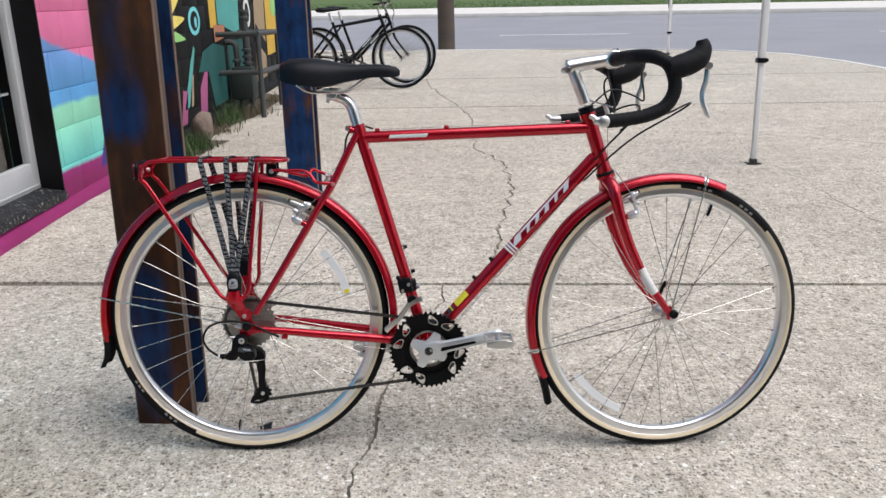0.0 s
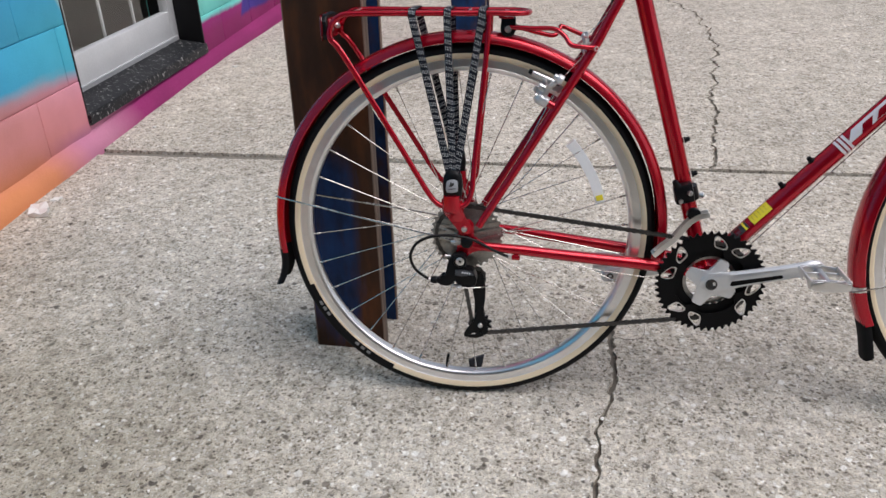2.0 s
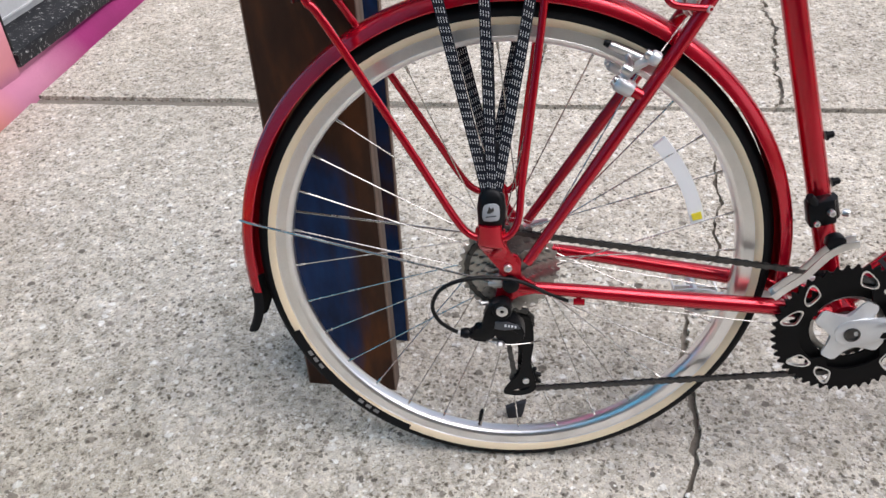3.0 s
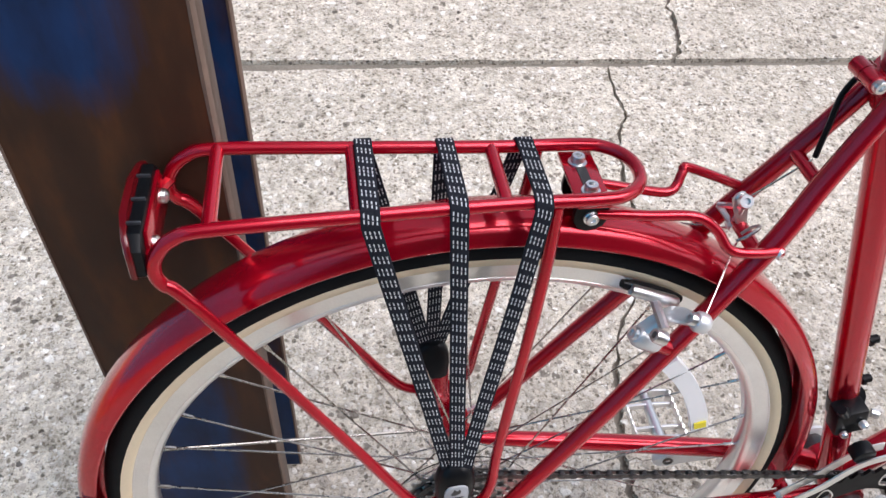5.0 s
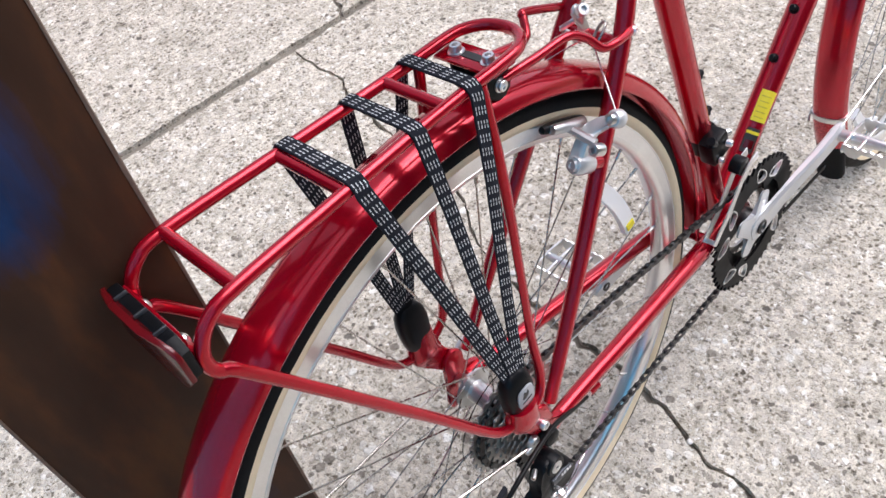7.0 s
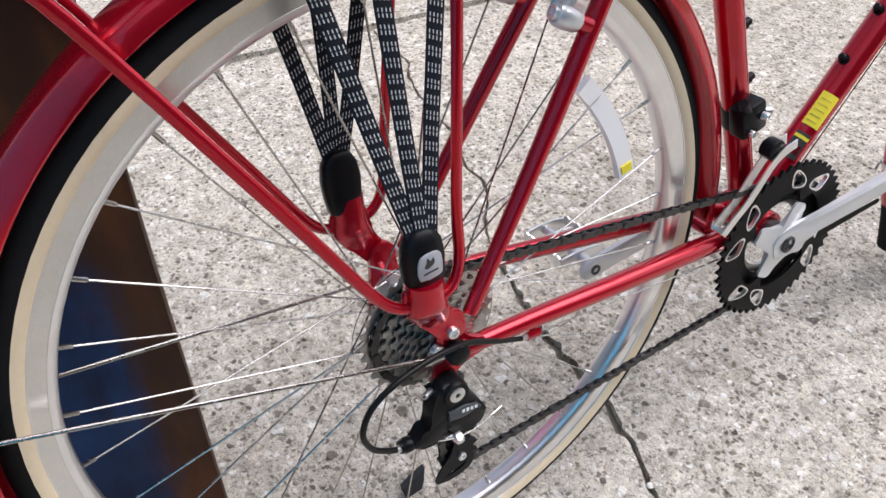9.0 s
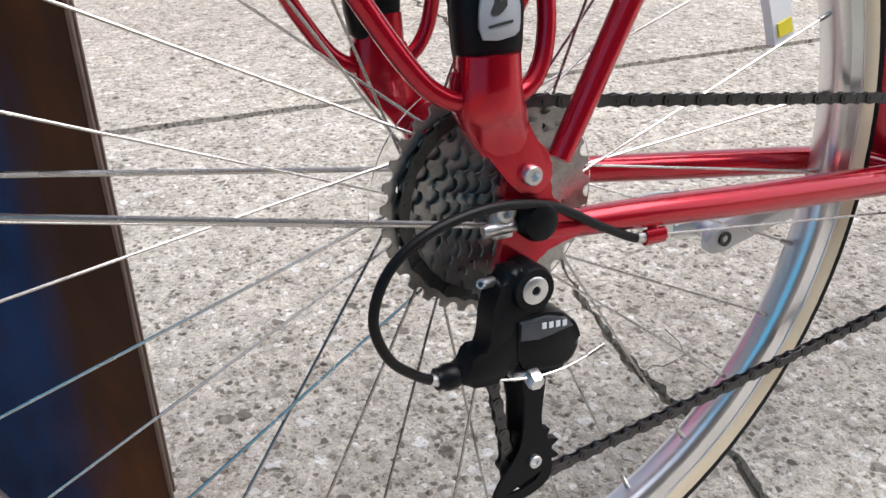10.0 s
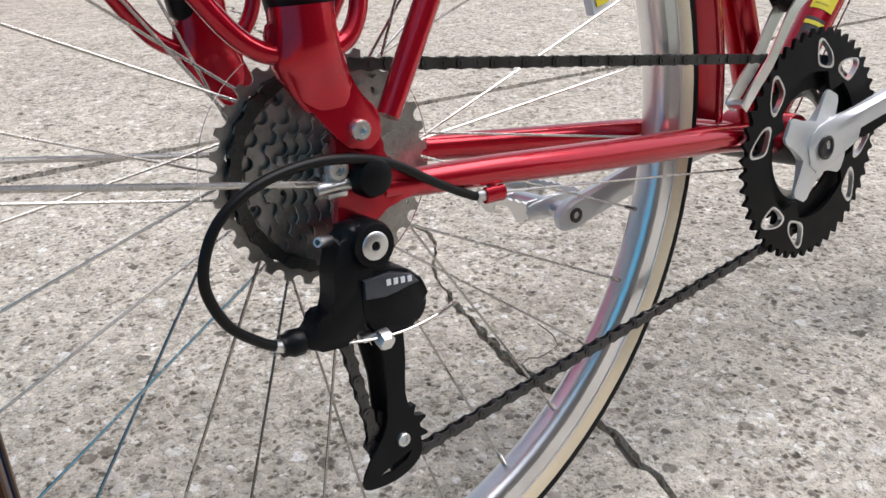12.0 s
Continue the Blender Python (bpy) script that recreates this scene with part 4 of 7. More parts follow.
for v in bm.verts:
    a = math.degrees(math.atan2(-(v.co.z - R_FRONT), -(v.co.x - WHEELBASE)))
    v.co.z -= 0.01 * max(0, (a - 26) / 9) ** 2
    v.co.x -= 0.014 * max(0, (a - 25) / 10) ** 1.5
steered("mud_flap", bm, BLACK_RUBBER, front_guard, "black rubber mud flap")
STAYS = ((unturned, rear_guard, 0.0, 170, (-0.015, 0.3505), 0.0655), (steered, front_guard, WHEELBASE, 193.5, (1.05, 0.357), 0.06), (steered, front_guard, WHEELBASE, 76, (1.06, 0.362), 0.06))
for put, parent, cx, ang, eye, hw in STAYS:
    a = radians(ang)
    for sy in (-1, 1):
        rg = 1.03 * axle_h(cx)
        g = V(cx + rg * math.cos(a), sy * 0.0255, axle_h(cx) + rg * math.sin(a))
        bm = bmesh.new()
        tube(bm, [V(eye[0], sy * hw, eye[1]), g, g + V(math.cos(a), -sy * 0.3, math.sin(a)) * 0.012], 0.0018, 8)
        put("mudguard_stay", bm, STEEL, parent, "thin steel mudguard stay")
    if cx:
        bm = bmesh.new()
        swept_arc(bm, cx, axle_h(cx), guard_section(0.3675, 0.0265, 0.019, 0.002), ang - 0.8, ang + 0.8, 2)
        put("stay_clip", bm, ALLOY, parent, "silver stay clip")
bm = bmesh.new()
bolt(bm, V(-0.014, -0.0635, 0.3585), (0, -1, 0), 0.0062, 0.006)
box(bm, V(-0.015, -0.064, 0.35), (0.012, 0.006, 0.014), None, 0.0015)
lathe(bm, V(-0.007, -0.0655, 0.3495), (-1, 0, 0), [(0.0035, 0), (0.0038, 0.002), (0.0038, 0.018), (0.003, 0.02)], 10)
part("stay_fitting", bm, BRUSHED, rear_guard, "silver stay clamp with a cross-head screw")
bm = bmesh.new()
bolt(bm, V(-0.001, -0.0706, 0.3777), (0, -1, 0), 0.0056, 0.005)
part("dropout_bolt", bm, ALLOY, frame_ob, "chrome rack bolt in the dropout")

# ---- luggage rack
SETTLE.append(rack_size)


def rack_half(x):
    """Half the width between the rails, which draw together towards the saddle."""
    return 0.0343 - 0.056 * min(x + 0.01, 0.0) - 0.012 * max(0.0, x + 0.01)


bm = bmesh.new()
rail = [V(-0.036, -0.078, 0.418), V(-0.052, -0.077, 0.421), V(-0.072, -0.074, 0.442), V(-0.12, -0.066, 0.52), V(-0.222, -0.0495, 0.684), V(-0.24, -0.047, 0.705), V(-0.2445, -0.046, 0.717), V(-0.2405, -0.0455, 0.732), V(-0.228, -0.0455, 0.7455), V(-0.2045, -0.0452, 0.7515)]
rail += [V(x, -rack_half(x), 0.752) for x in (-0.107, -0.0025, 0.066)] + [V(0.0865, -0.0285, 0.7515), V(0.099, -0.0165, 0.7512), V(0.103, 0, 0.7512)]
whole = rail + [V(p.x, -p.y, p.z) for p in reversed(rail[:-1])]
tube(bm, spline(whole, 5), 0.0052, 12)
rack = part("luggage_rack", bm, RED, bicycle, "red tubular rear luggage rack")
for x in (-0.2045, -0.107, -0.0025):
    bm = bmesh.new()
    tube(bm, [V(x, -rack_half(x), 0.7515), V(x, rack_half(x), 0.7515)], 0.0052, 12)
    part("cross_bar", bm, RED, rack)
for sy in (-1, 1):
    bm = bmesh.new()
    tube(bm, spline([V(0.034, sy * 0.034, 0.748), V(0.03, sy * 0.043, 0.68), V(0.012, sy * 0.066, 0.5), V(0.008, sy * 0.074, 0.447), V(-0.002, sy * 0.078, 0.424), V(-0.018, sy * 0.079, 0.416)], 5), 0.005, 12)
    part("rack_strut", bm, RED, rack)
for sy in (-1, 1):
    bm = bmesh.new()
    slab(bm, soft([(-0.046, 0.432), (-0.028, 0.436), (-0.01, 0.43), (-0.008, 0.412), (-0.002, 0.396), (0.008, 0.382), (0.009, 0.37), (-0.001, 0.363), (-0.013, 0.368), (-0.026, 0.384), (-0.038, 0.4), (-0.046, 0.414)]), (0, sy * 0.0755, 0), (1, 0, 0), (0, 0, 1), 0.0055, 0.0014)
    # the socket for the clasp: a tube pressed flat towards the plate
    rows = []
    for x, z, hw, y, hd in ((-0.0175, 0.388, 0.0135, 0.0755, 0.003), (-0.021, 0.396, 0.0168, 0.0758, 0.0042), (-0.0255, 0.4065, 0.019, 0.0768, 0.0105), (-0.0275, 0.412, 0.0188, 0.0774, 0.0142), (-0.028, 0.417, 0.0175, 0.0775, 0.0158), (-0.028, 0.426, 0.0162, 0.0775, 0.0158), (-0.028, 0.44 if sy < 0 else 0.449, 0.0157, 0.0775, 0.0155)):
        rows.append([bm.verts.new((x + hw * math.cos(a), sy * y + hd * math.copysign(abs(math.sin(a)) ** 0.75, math.sin(a)), z)) for a in (2 * math.pi * i / 20 for i in range(20))])
    for p, q in zip(rows, rows[1:]):
        for i in range(20):
            bm.faces.new((p[i], p[(i + 1) % 20], q[(i + 1) % 20], q[i]))
    bm.faces.new(rows[0][::-1])
    bm.faces.new(rows[-1])
    part("rack_foot", bm, RED, rack, "red flattened rack foot")
bm = bmesh.new()
box(bm, V(0.063, 0, 0.7445), (0.026, 0.066, 0.0035), None, 0.001)
part("rack_plate", bm, RED, rack, "red fixing plate, its slot drawn by a dark strip")
# dark strip on the uncut plate stands in for the shade of a slot
bm = bmesh.new()
box(bm, V(0.063, 0.0, 0.7463), (0.0075, 0.046, 0.0012), None, 0.0)
part("slot_shade", bm, DARK_MARK, rack, "flat dark strip for the shade of the plate's slot")
for x, y in ((0.062, 0.018), (0.063, -0.017)):
    bm = bmesh.new()
    lathe(bm, V(x, y, 0.7462), (0, 0, 1), [(0.0072, 0), (0.0072, 0.0012)], 16)
    bolt(bm, V(x, y, 0.7472), (0, 0, 1), 0.0052, 0.006)
    part("plate_bolt", bm, ALLOY, rack, "silver socket bolt with washer")
bm = bmesh.new()
lathe(bm, V(0.066, 0, 0.7225), (0, 1, 0), [(0.006, -0.02), (0.006, 0.02)], 12)
rack_bracket = part("rack_bracket", bm, BLACK_PLASTIC, rack, "black bracket under the rack")
for sy in (-1, 1):
    bm = bmesh.new()
    slab(bm, [(0.0785, 0.742), (0.0545, 0.742)] + circle(0.0136, 12, 0.0665, 0.724, math.pi * 0.95)[:8], (0, sy * 0.018, 0), (1, 0, 0), (0, 0, 1), 0.005, 0.0008)
    part("bracket_tab", bm, BLACK_PLASTIC, rack_bracket, "rounded black tab")
bm = bmesh.new()
lathe(bm, V(0.0665, -0.0205, 0.724), (0, -1, 0), [(0.0062, 0), (0.0062, 0.0012)], 18)
bolt(bm, V(0.0665, -0.0215, 0.724), (0, -1, 0), 0.005, 0.0035)
part("bracket_bolt", bm, ALLOY, rack_bracket, "silver bracket bolt")
for sy in (-1, 1):
    bm = bmesh.new()
    pts = [V(0.07, sy * 0.02, 0.727), V(0.11, sy * 0.024, 0.726), V(0.145, sy * 0.027, 0.7255), V(0.163, sy * 0.032, 0.715), V(0.175, sy * 0.039, 0.7005), V(0.195, sy * 0.041, 0.697), V(0.22, sy * 0.038, 0.6945)] if sy < 0 else [V(0.07, 0.02, 0.727), V(0.13, 0.022, 0.7115), V(0.146, 0.023, 0.7095), V(0.153, 0.027, 0.713), V(0.158, 0.033, 0.721), V(0.165, 0.036, 0.7225), V(0.222, 0.034, 0.699)]
    tube(bm, spline(pts, 6), 0.0042, 10)
    part("rack_stay", bm, RED, rack, "red rod from rack to seat stay")
    bm = bmesh.new()
    bolt(bm, V(0.2145, sy * 0.0345, 0.6943 if sy < 0 else 0.6995), (0.5, sy * 1, 0), 0.0045, 0.009)
    part("stay_bolt", bm, ALLOY, rack)
bm = bmesh.new()
slab(bm, [(-0.034, 0.743), (0.034, 0.743), (0.038, 0.735), (0.036, 0.708), (-0.036, 0.708), (-0.038, 0.735)], (-0.2472, 0, 0), (0, 1, 0), (0, 0, 1), 0.003, 0.0008)
tube(bm, [V(-0.2425, -0.0455, 0.726), V(-0.2495, -0.03, 0.726)], 0.005, 8)
tube(bm, [V(-0.2425, 0.0455, 0.726), V(-0.2495, 0.03, 0.726)], 0.005, 8)
part("tail_plate", bm, RED, rack, "red plate across the rack's tail")
for sy in (-1, 1):
    bm = bmesh.new()
    lathe(bm, V(-0.248, sy * 0.0255, 0.7255), (1, 0, 0), [(0.005, 0), (0.006, 0.001), (0.0055, 0.005), (0.003, 0.007)], 14)
    part("tail_bolt", bm, ALLOY, rack, "domed chrome tail bolt")
bm = bmesh.new()
slab(bm, [(-0.049, 0.738), (-0.04, 0.747), (0.036, 0.747), (0.045, 0.738), (0.045, 0.716), (0.036, 0.707), (-0.04, 0.707), (-0.049, 0.716)], (-0.2538, 0, 0), (0, 1, 0), (0, 0, 1), 0.0105, 0.002)
tail_lamp = part("tail_reflector", bm, BLACK_PLASTIC, rack, "black housing of the tail reflector")
bm = bmesh.new()
slab(bm, [(-0.051, 0.739), (-0.046, 0.746), (-0.04, 0.7485), (-0.02, 0.749), (0.016, 0.749), (0.036, 0.7485), (0.042, 0.746), (0.047, 0.739), (0.047, 0.715), (0.037, 0.705), (-0.041, 0.705), (-0.051, 0.715)], (-0.2622, 0, 0), (0, 1, 0), (0, 0, 1), 0.005, 0.002)
for v in bm.verts:
    v.co.x += 0.0065 * ((v.co.y + 0.002) / 0.05) ** 2 - 0.001
part("reflector_lens", bm, RED_PLASTIC, tail_lamp, "red reflector lens")
for y in (-0.031, -0.006, 0.02):
    bm = bmesh.new()
    box(bm, V(-0.254, y, 0.7485), (0.0095, 0.0016, 0.003), None, 0.0004)
    part("housing_rib", bm, GREY_ANOD, tail_lamp)

# ---- crankset, pedals
SETTLE.clear()
SETTLE.append(crank_size)
RING_A = (63, 153, 243, 333)
bm = bmesh.new()
holes = []
for k in (67, 153, 239, 337):
    for d in (-14, 14):
        a = radians(k + d)
        u, w = (math.cos(a), math.sin(a)), (-math.sin(a), math.cos(a))
        s = 1 if d > 0 else -1
        tri = [(0.0675, -0.009 * s), (0.068, 0.004 * s), (0.0715, 0.0105 * s), (0.084, 0.0135 * s), (0.0888, 0.0115 * s), (0.0888, 0.006 * s), (0.08, -0.007 * s), (0.0725, -0.0115 * s)]
        pts = [(BB.x + u[0] * r + w[0] * t, BB.z + u[1] * r + w[1] * t) for r, t in tri]
        pts = soft(pts, 2)
        holes.append(pts[::-1] if s > 0 else pts)
inner = []
for i in range(72):
    a = 2 * math.pi * i / 72
    near = min(abs((math.degrees(a) - k + 180) % 360 - 180) for k in RING_A)
    inner.append((BB.x + (0.064 - 0.016 * max(0, 1 - near / 11) ** 0.7) * math.cos(a), BB.z + (0.064 - 0.016 * max(0, 1 - near / 11) ** 0.7) * math.sin(a)))
holed_plate(bm, gear(48, 0.097, BB.x, BB.z), [inner] + holes, -0.0515, -0.048)
crankset = part("chainring", bm, CHAINRING, bicycle, "black outer chainring with cut-outs")
for h in holes:
    bm = bmesh.new()
    cx, cz = sum(p[0] for p in h) / len(h), sum(p[1] for p in h) / len(h)
    grown = [(cx + (x - cx) * 1.1, cz + (z - cz) * 1.1) for x, z in h]
    shrunk = [(cx + (x - cx) * 0.92, cz + (z - cz) * 0.92) for x, z in h]
    holed_plate(bm, grown, [shrunk], -0.0519, -0.0476)
    part("ring_edge", bm, ALLOY, crankset, "bright milled edge of a cut-out")
for teeth, r, rin, y in ((36, 0.0728, 0.0485, -0.044), (26, 0.0526, 0.041, -0.0365)):
    bm = bmesh.new()
    holed_plate(bm, gear(teeth, r, BB.x, BB.z), [circle(rin, 48, BB.x, BB.z)], y, y + 0.003)
    part("inner_chainring", bm, SPROCKET if teeth == 26 else CHAINRING, crankset, "smaller chainring")
CR = V(0.1695, 0, 0.044)
CR_D = CR.normalized()
CR_U = V(-CR_D.z, 0, CR_D.x)


def crank_arm(name, flip, parent, label):
    """A tapered arm with a rounded boss at each end, a hollowed face and a spider of four arms on the chain side."""
    bm = bmesh.new()
    ym = 1 if flip else -1
    d, u = (CR_D * -1 if flip else CR_D), (CR_U * -1 if flip else CR_U)
    rows = []
    for f, w, y0, y1 in ((-0.02, 0.008, 0.06, 0.07), (-0.013, 0.017, 0.056, 0.073), (0.0, 0.0205, 0.055, 0.0745), (0.02, 0.019, 0.058, 0.076), (0.05, 0.0155, 0.064, 0.078), (0.09, 0.0138, 0.071, 0.0835), (0.13, 0.013, 0.076, 0.089), (0.16, 0.0135, 0.079, 0.092), (0.175, 0.0142, 0.08, 0.093), (0.188, 0.0105, 0.081, 0.092), (0.193, 0.005, 0.083, 0.09)):
        c = BB + d * f
        ring = []
        for a, b in ((-1, 0.25), (-0.75, 0), (0.75, 0), (1, 0.25), (1, 0.75), (0.72, 1), (0.3, 0.93), (-0.3, 0.93), (-0.72, 1), (-1, 0.75)):
            ring.append(bm.verts.new(c + u * w * a + V(0, ym * (y0 + (y1 - y0) * b), 0)))
        rows.append(ring)
    for a, b in zip(rows, rows[1:]):
        k = len(a)
        for i in range(k):
            bm.faces.new((a[i], a[(i + 1) % k], b[(i + 1) % k], b[i]))
    bm.faces.new(rows[0][::-1])
    bm.faces.new(rows[-1])
    arm_ob = part(name, bm, SILVER_PAINT, parent, label)
    if not flip:
        for ang in RING_A:
            bm = bmesh.new()
            e = V(math.cos(radians(ang)), 0, math.sin(radians(ang)))
            w = V(-e.z, 0, e.x)
            rows = []
            for r, hw, y0, y1 in ((0.004, 0.0225, 0.05, 0.0715), (0.013, 0.02, 0.05, 0.069), (0.02, 0.0165, 0.0503, 0.0655), (0.027, 0.0142, 0.0507, 0.0615), (0.034, 0.0125, 0.0515, 0.058), (0.04, 0.0118, 0.0518, 0.0565), (0.045, 0.0108, 0.0518, 0.056), (0.0485, 0.0075, 0.0518, 0.0555)):
                rows.append([bm.verts.new(BB + e * r + w * hw * a - V(0, y0 + (y1 - y0) * b, 0)) for a, b in ((-1, 0), (1, 0), (1, 0.7), (0.6, 1), (-0.6, 1), (-1, 0.7))])
            for a, b in zip(rows, rows[1:]):
                for i in range(6):
                    bm.faces.new((a[i], a[(i + 1) % 6], b[(i + 1) % 6], b[i]))
            bm.faces.new(rows[0][::-1])
            bm.faces.new(rows[-1])
            part("spider_arm", bm, SILVER_PAINT, arm_ob)
    return arm_ob


arm = crank_arm("crank_arm", False, bicycle, "silver crank arm with a four-armed spider")
arm_far = crank_arm("crank_arm", True, bicycle, "silver crank arm on the far side")
for sy, a in ((-1, arm), (1, arm_far)):
    bm = bmesh.new()
    lathe(bm, BB + V(0, sy * 0.0735, 0), (0, sy, 0), [(0.0105, 0), (0.0105, 0.0025), (0.0085, 0.003), (0.0078, 0.0005), (0.004, 0.0)], 20)
    part("crank_bolt", bm, DARK_STEEL, a, "dark crank bolt")
bm = bmesh.new()
slab(bm, [(0.03, -0.0028), (0.034, -0.0045), (0.118, -0.0032), (0.121, 0), (0.118, 0.0032), (0.034, 0.0045)], BB + V(0, -0.0828, 0), CR_D + V(0, -0.135, 0), CR_U, 0.0012)
part("crank_groove", bm, CHAINRING, arm, "dark lettered groove along the crank")
bm = bmesh.new()
lathe(bm, BB, (0, 1, 0), [(0.012, -0.058), (0.017, -0.05), (0.019, -0.036), (0.019, 0.036), (0.017, 0.046), (0.012, 0.055)], 22)
part("bottom_bracket", bm, DARK_STEEL, bicycle, "dark bottom bracket cup")


E_NEAR = BB + CR + V(0, -0.09, 0)
E_FAR = BB - CR + V(0, 0.09, 0)


def pedal_thing(en, sy):
    bm = bmesh.new()
    c = en + V(0, sy * 0.055, 0.004)
    tube(bm, [en + V(0, -sy * 0.006, 0), en + V(0, sy * 0.02, 0.002), c + V(0, sy * 0.036, 0)], [0.0085, 0.0085, 0.006], 12)
    ped = part("pedal", bm, ALLOY, bicycle, "silver metal cage pedal")
    for sx in (-1, 1):
        bm = bmesh.new()
        out = [(-0.036 + 0.072 * i / 14, 0.0085 + (0.002 if i % 2 else 0)) for i in range(15)]
        out += [(0.037, 0.004), (0.035, -0.002), (0.027, -0.0095), (0.017, -0.0095), (0.01, 0.0015), (-0.01, 0.0015), (-0.017, -0.0095), (-0.027, -0.0095), (-0.035, -0.002), (-0.037, 0.004)]
        slab(bm, out, c + V(sx * 0.031, 0, 0), (0, 1, 0), (sx * 0.12, 0, 1), 0.0024)
        part("pedal_cage", bm, ALLOY, ped, "toothed pedal cage plate")
        for k in (-0.5, 0.5):
            bm = bmesh.new()
            slab(bm, [(0.0, -0.005), (0.031, -0.0035), (0.031, 0.0035), (0.0, 0.005)], c + V(0, sy * 0.036 * k, 0), (sx, 0, 0), (0, 0, 1), 0.004, 0.0008)
            part("pedal_rib", bm, ALLOY, ped)
    for k in (-1, 1):
        bm = bmesh.new()
        slab(bm, soft([(-0.031, -0.006), (-0.012, -0.009), (0.012, -0.009), (0.031, -0.006), (0.031, 0.006), (0.012, 0.009), (-0.012, 0.009), (-0.031, 0.006)], 2), c + V(0, sy * 0.0365 * k, 0.0), (1, 0, 0), (0, 0, 1), 0.003, 0.0006)
        part("cage_end", bm, ALLOY, ped)
    bm = bmesh.new()
    lathe(bm, en + V(0, -sy * 0.0105, 0), (0, -sy, 0), [(0.0068, -0.002), (0.0068, 0.0006), (0.0035, 0.0006), (0.003, -0.0015)], 16)
    part("spindle_end", bm, DARK_STEEL, ped, "dark pedal spindle end")


pedal_thing(E_NEAR, -1)
pedal_thing(E_FAR, 1)

# ---- cassette, chain, derailleurs
SETTLE.clear()
TEETH = (33, 29, 25, 21, 18, 16, 14, 12, 11)
for i, t in enumerate(TEETH):
    r = t * 0.002021
    y = -0.0255 - 0.0041 * i
    bm = bmesh.new()
    hs = []
    if i < 7:
        k = (11, 10, 9, 8, 7, 6, 6)[i]
        for j in range(k):
            a = 2 * math.pi * (j + 0.4 * i) / k
            hs.append(circle(0.0018 if i else 0.0024, 8, (r - 0.0075) * math.cos(a), R_TYRE + (r - 0.0075) * math.sin(a)))
    holed_plate(bm, scalloped(t, r, 0, R_TYRE, 0.0046), [circle(max(0.014, r - 0.021), 40, 0, R_TYRE)] + hs, y, y - 0.0018)
    part("sprocket", bm, SPROCKET, rear_rim, "nickel-plated toothed sprocket" if i == 0 else "")
bm = bmesh.new()
lathe(bm, V(0, 0, R_TYRE), (0, 1, 0), [(0.0165, -0.064), (0.0165, -0.022)], 20)
part("cassette_body", bm, DARK_STEEL, rear_rim)
bm = bmesh.new()
holed_plate(bm, circle(0.0735, 64, 0, R_TYRE), [circle(0.026, 40, 0, R_TYRE)], -0.0215, -0.0202)
part("spoke_guard", bm, CLEAR_DISC, rear_rim, "clear plastic spoke guard")

P_UP, P_LOW = V(0.014, -0.0215, 0.262), V(0.0272, -0.0205, 0.1612)
R_CH, R_SP = 0.0742, 0.0575


def chain_path():
    """The chain's run, closed: upper run, sprocket, two pulleys, lower run, chainring."""
    pts = []
    yr, ys = -0.0425, -0.0305

    def arc(cx, cz, r, a0, a1, y, n):
        for i in range(n + 1):
            a = radians(a0 + (a1 - a0) * i / n)
            pts.append(V(cx + r * math.cos(a), y, cz + r * math.sin(a)))

    arc(BB.x, BB.z, R_CH, -84, 84, yr, 22)
    arc(0, R_TYRE, R_SP, 84, 238, ys, 18)
    arc(P_UP.x, P_UP.z, 0.0205, 50, -150, P_UP.y, 10)
    arc(P_LOW.x, P_LOW.z, 0.0205, 150, 280, P_LOW.y, 10)
    pts.append(pts[0])
    return pts


def chain_links(bm, pts, pitch=0.0127):
    p = [Vector(q) for q in pts]
    acc = [0.0]
    for a, b in zip(p, p[1:]):
        acc.append(acc[-1] + (b - a).length)
    count = int(acc[-1] / pitch) // 2 * 2
    step = acc[-1] / count

    def at(s):
        i = min(max(int(np.searchsorted(acc, s)) - 1, 0), len(p) - 2)
        return p[i].lerp(p[i + 1], (s - acc[i]) / (acc[i + 1] - acc[i] + 1e-9))

    knots = [at(k * step) for k in range(count)]
    for k in range(count):
        a, b = knots[k], knots[(k + 1) % count]
        d = (b - a).normalized()
        u = d.cross(V(0, 1, 0)).normalized()
        for sy in ((-0.0031, -0.0023), (0.0023, 0.0031)) if k % 2 else ((-0.0021, -0.0014), (0.0014, 0.0021)):
            out = []
            for c, a0 in ((b, -80), (a, 100)):
                for i in range(5):
                    th = radians(a0 + 160 * i / 4)
                    out.append(c + (d * math.cos(th) + u * math.sin(th)) * 0.0042)
            mid0, mid1 = (a + b) / 2 + u * 0.0029, (a + b) / 2 - u * 0.0029
            loop = out[:5] + [mid0] + out[5:] + [mid1]
            lo = [bm.verts.new(q + V(0, sy[0], 0)) for q in loop]
            hi = [bm.verts.new(q + V(0, sy[1], 0)) for q in loop]
            bm.faces.new(lo)
            bm.faces.new(hi[::-1])
            n = len(lo)
            for i in range(n):
                bm.faces.new((lo[i], lo[(i + 1) % n], hi[(i + 1) % n], hi[i]))
        lathe(bm, a, (0, 1, 0), [(0.0018, -0.0036), (0.0018, 0.0036)], 8)
        lathe(bm, a, (0, 1, 0), [(0.0037, -0.0013), (0.0037, 0.0013)], 9)


bm = bmesh.new()
chain_links(bm, chain_path())
part("chain", bm, DARK_STEEL, bicycle, "dark oiled roller chain")

SETTLE.append(gear_size)
bm = bmesh.new()
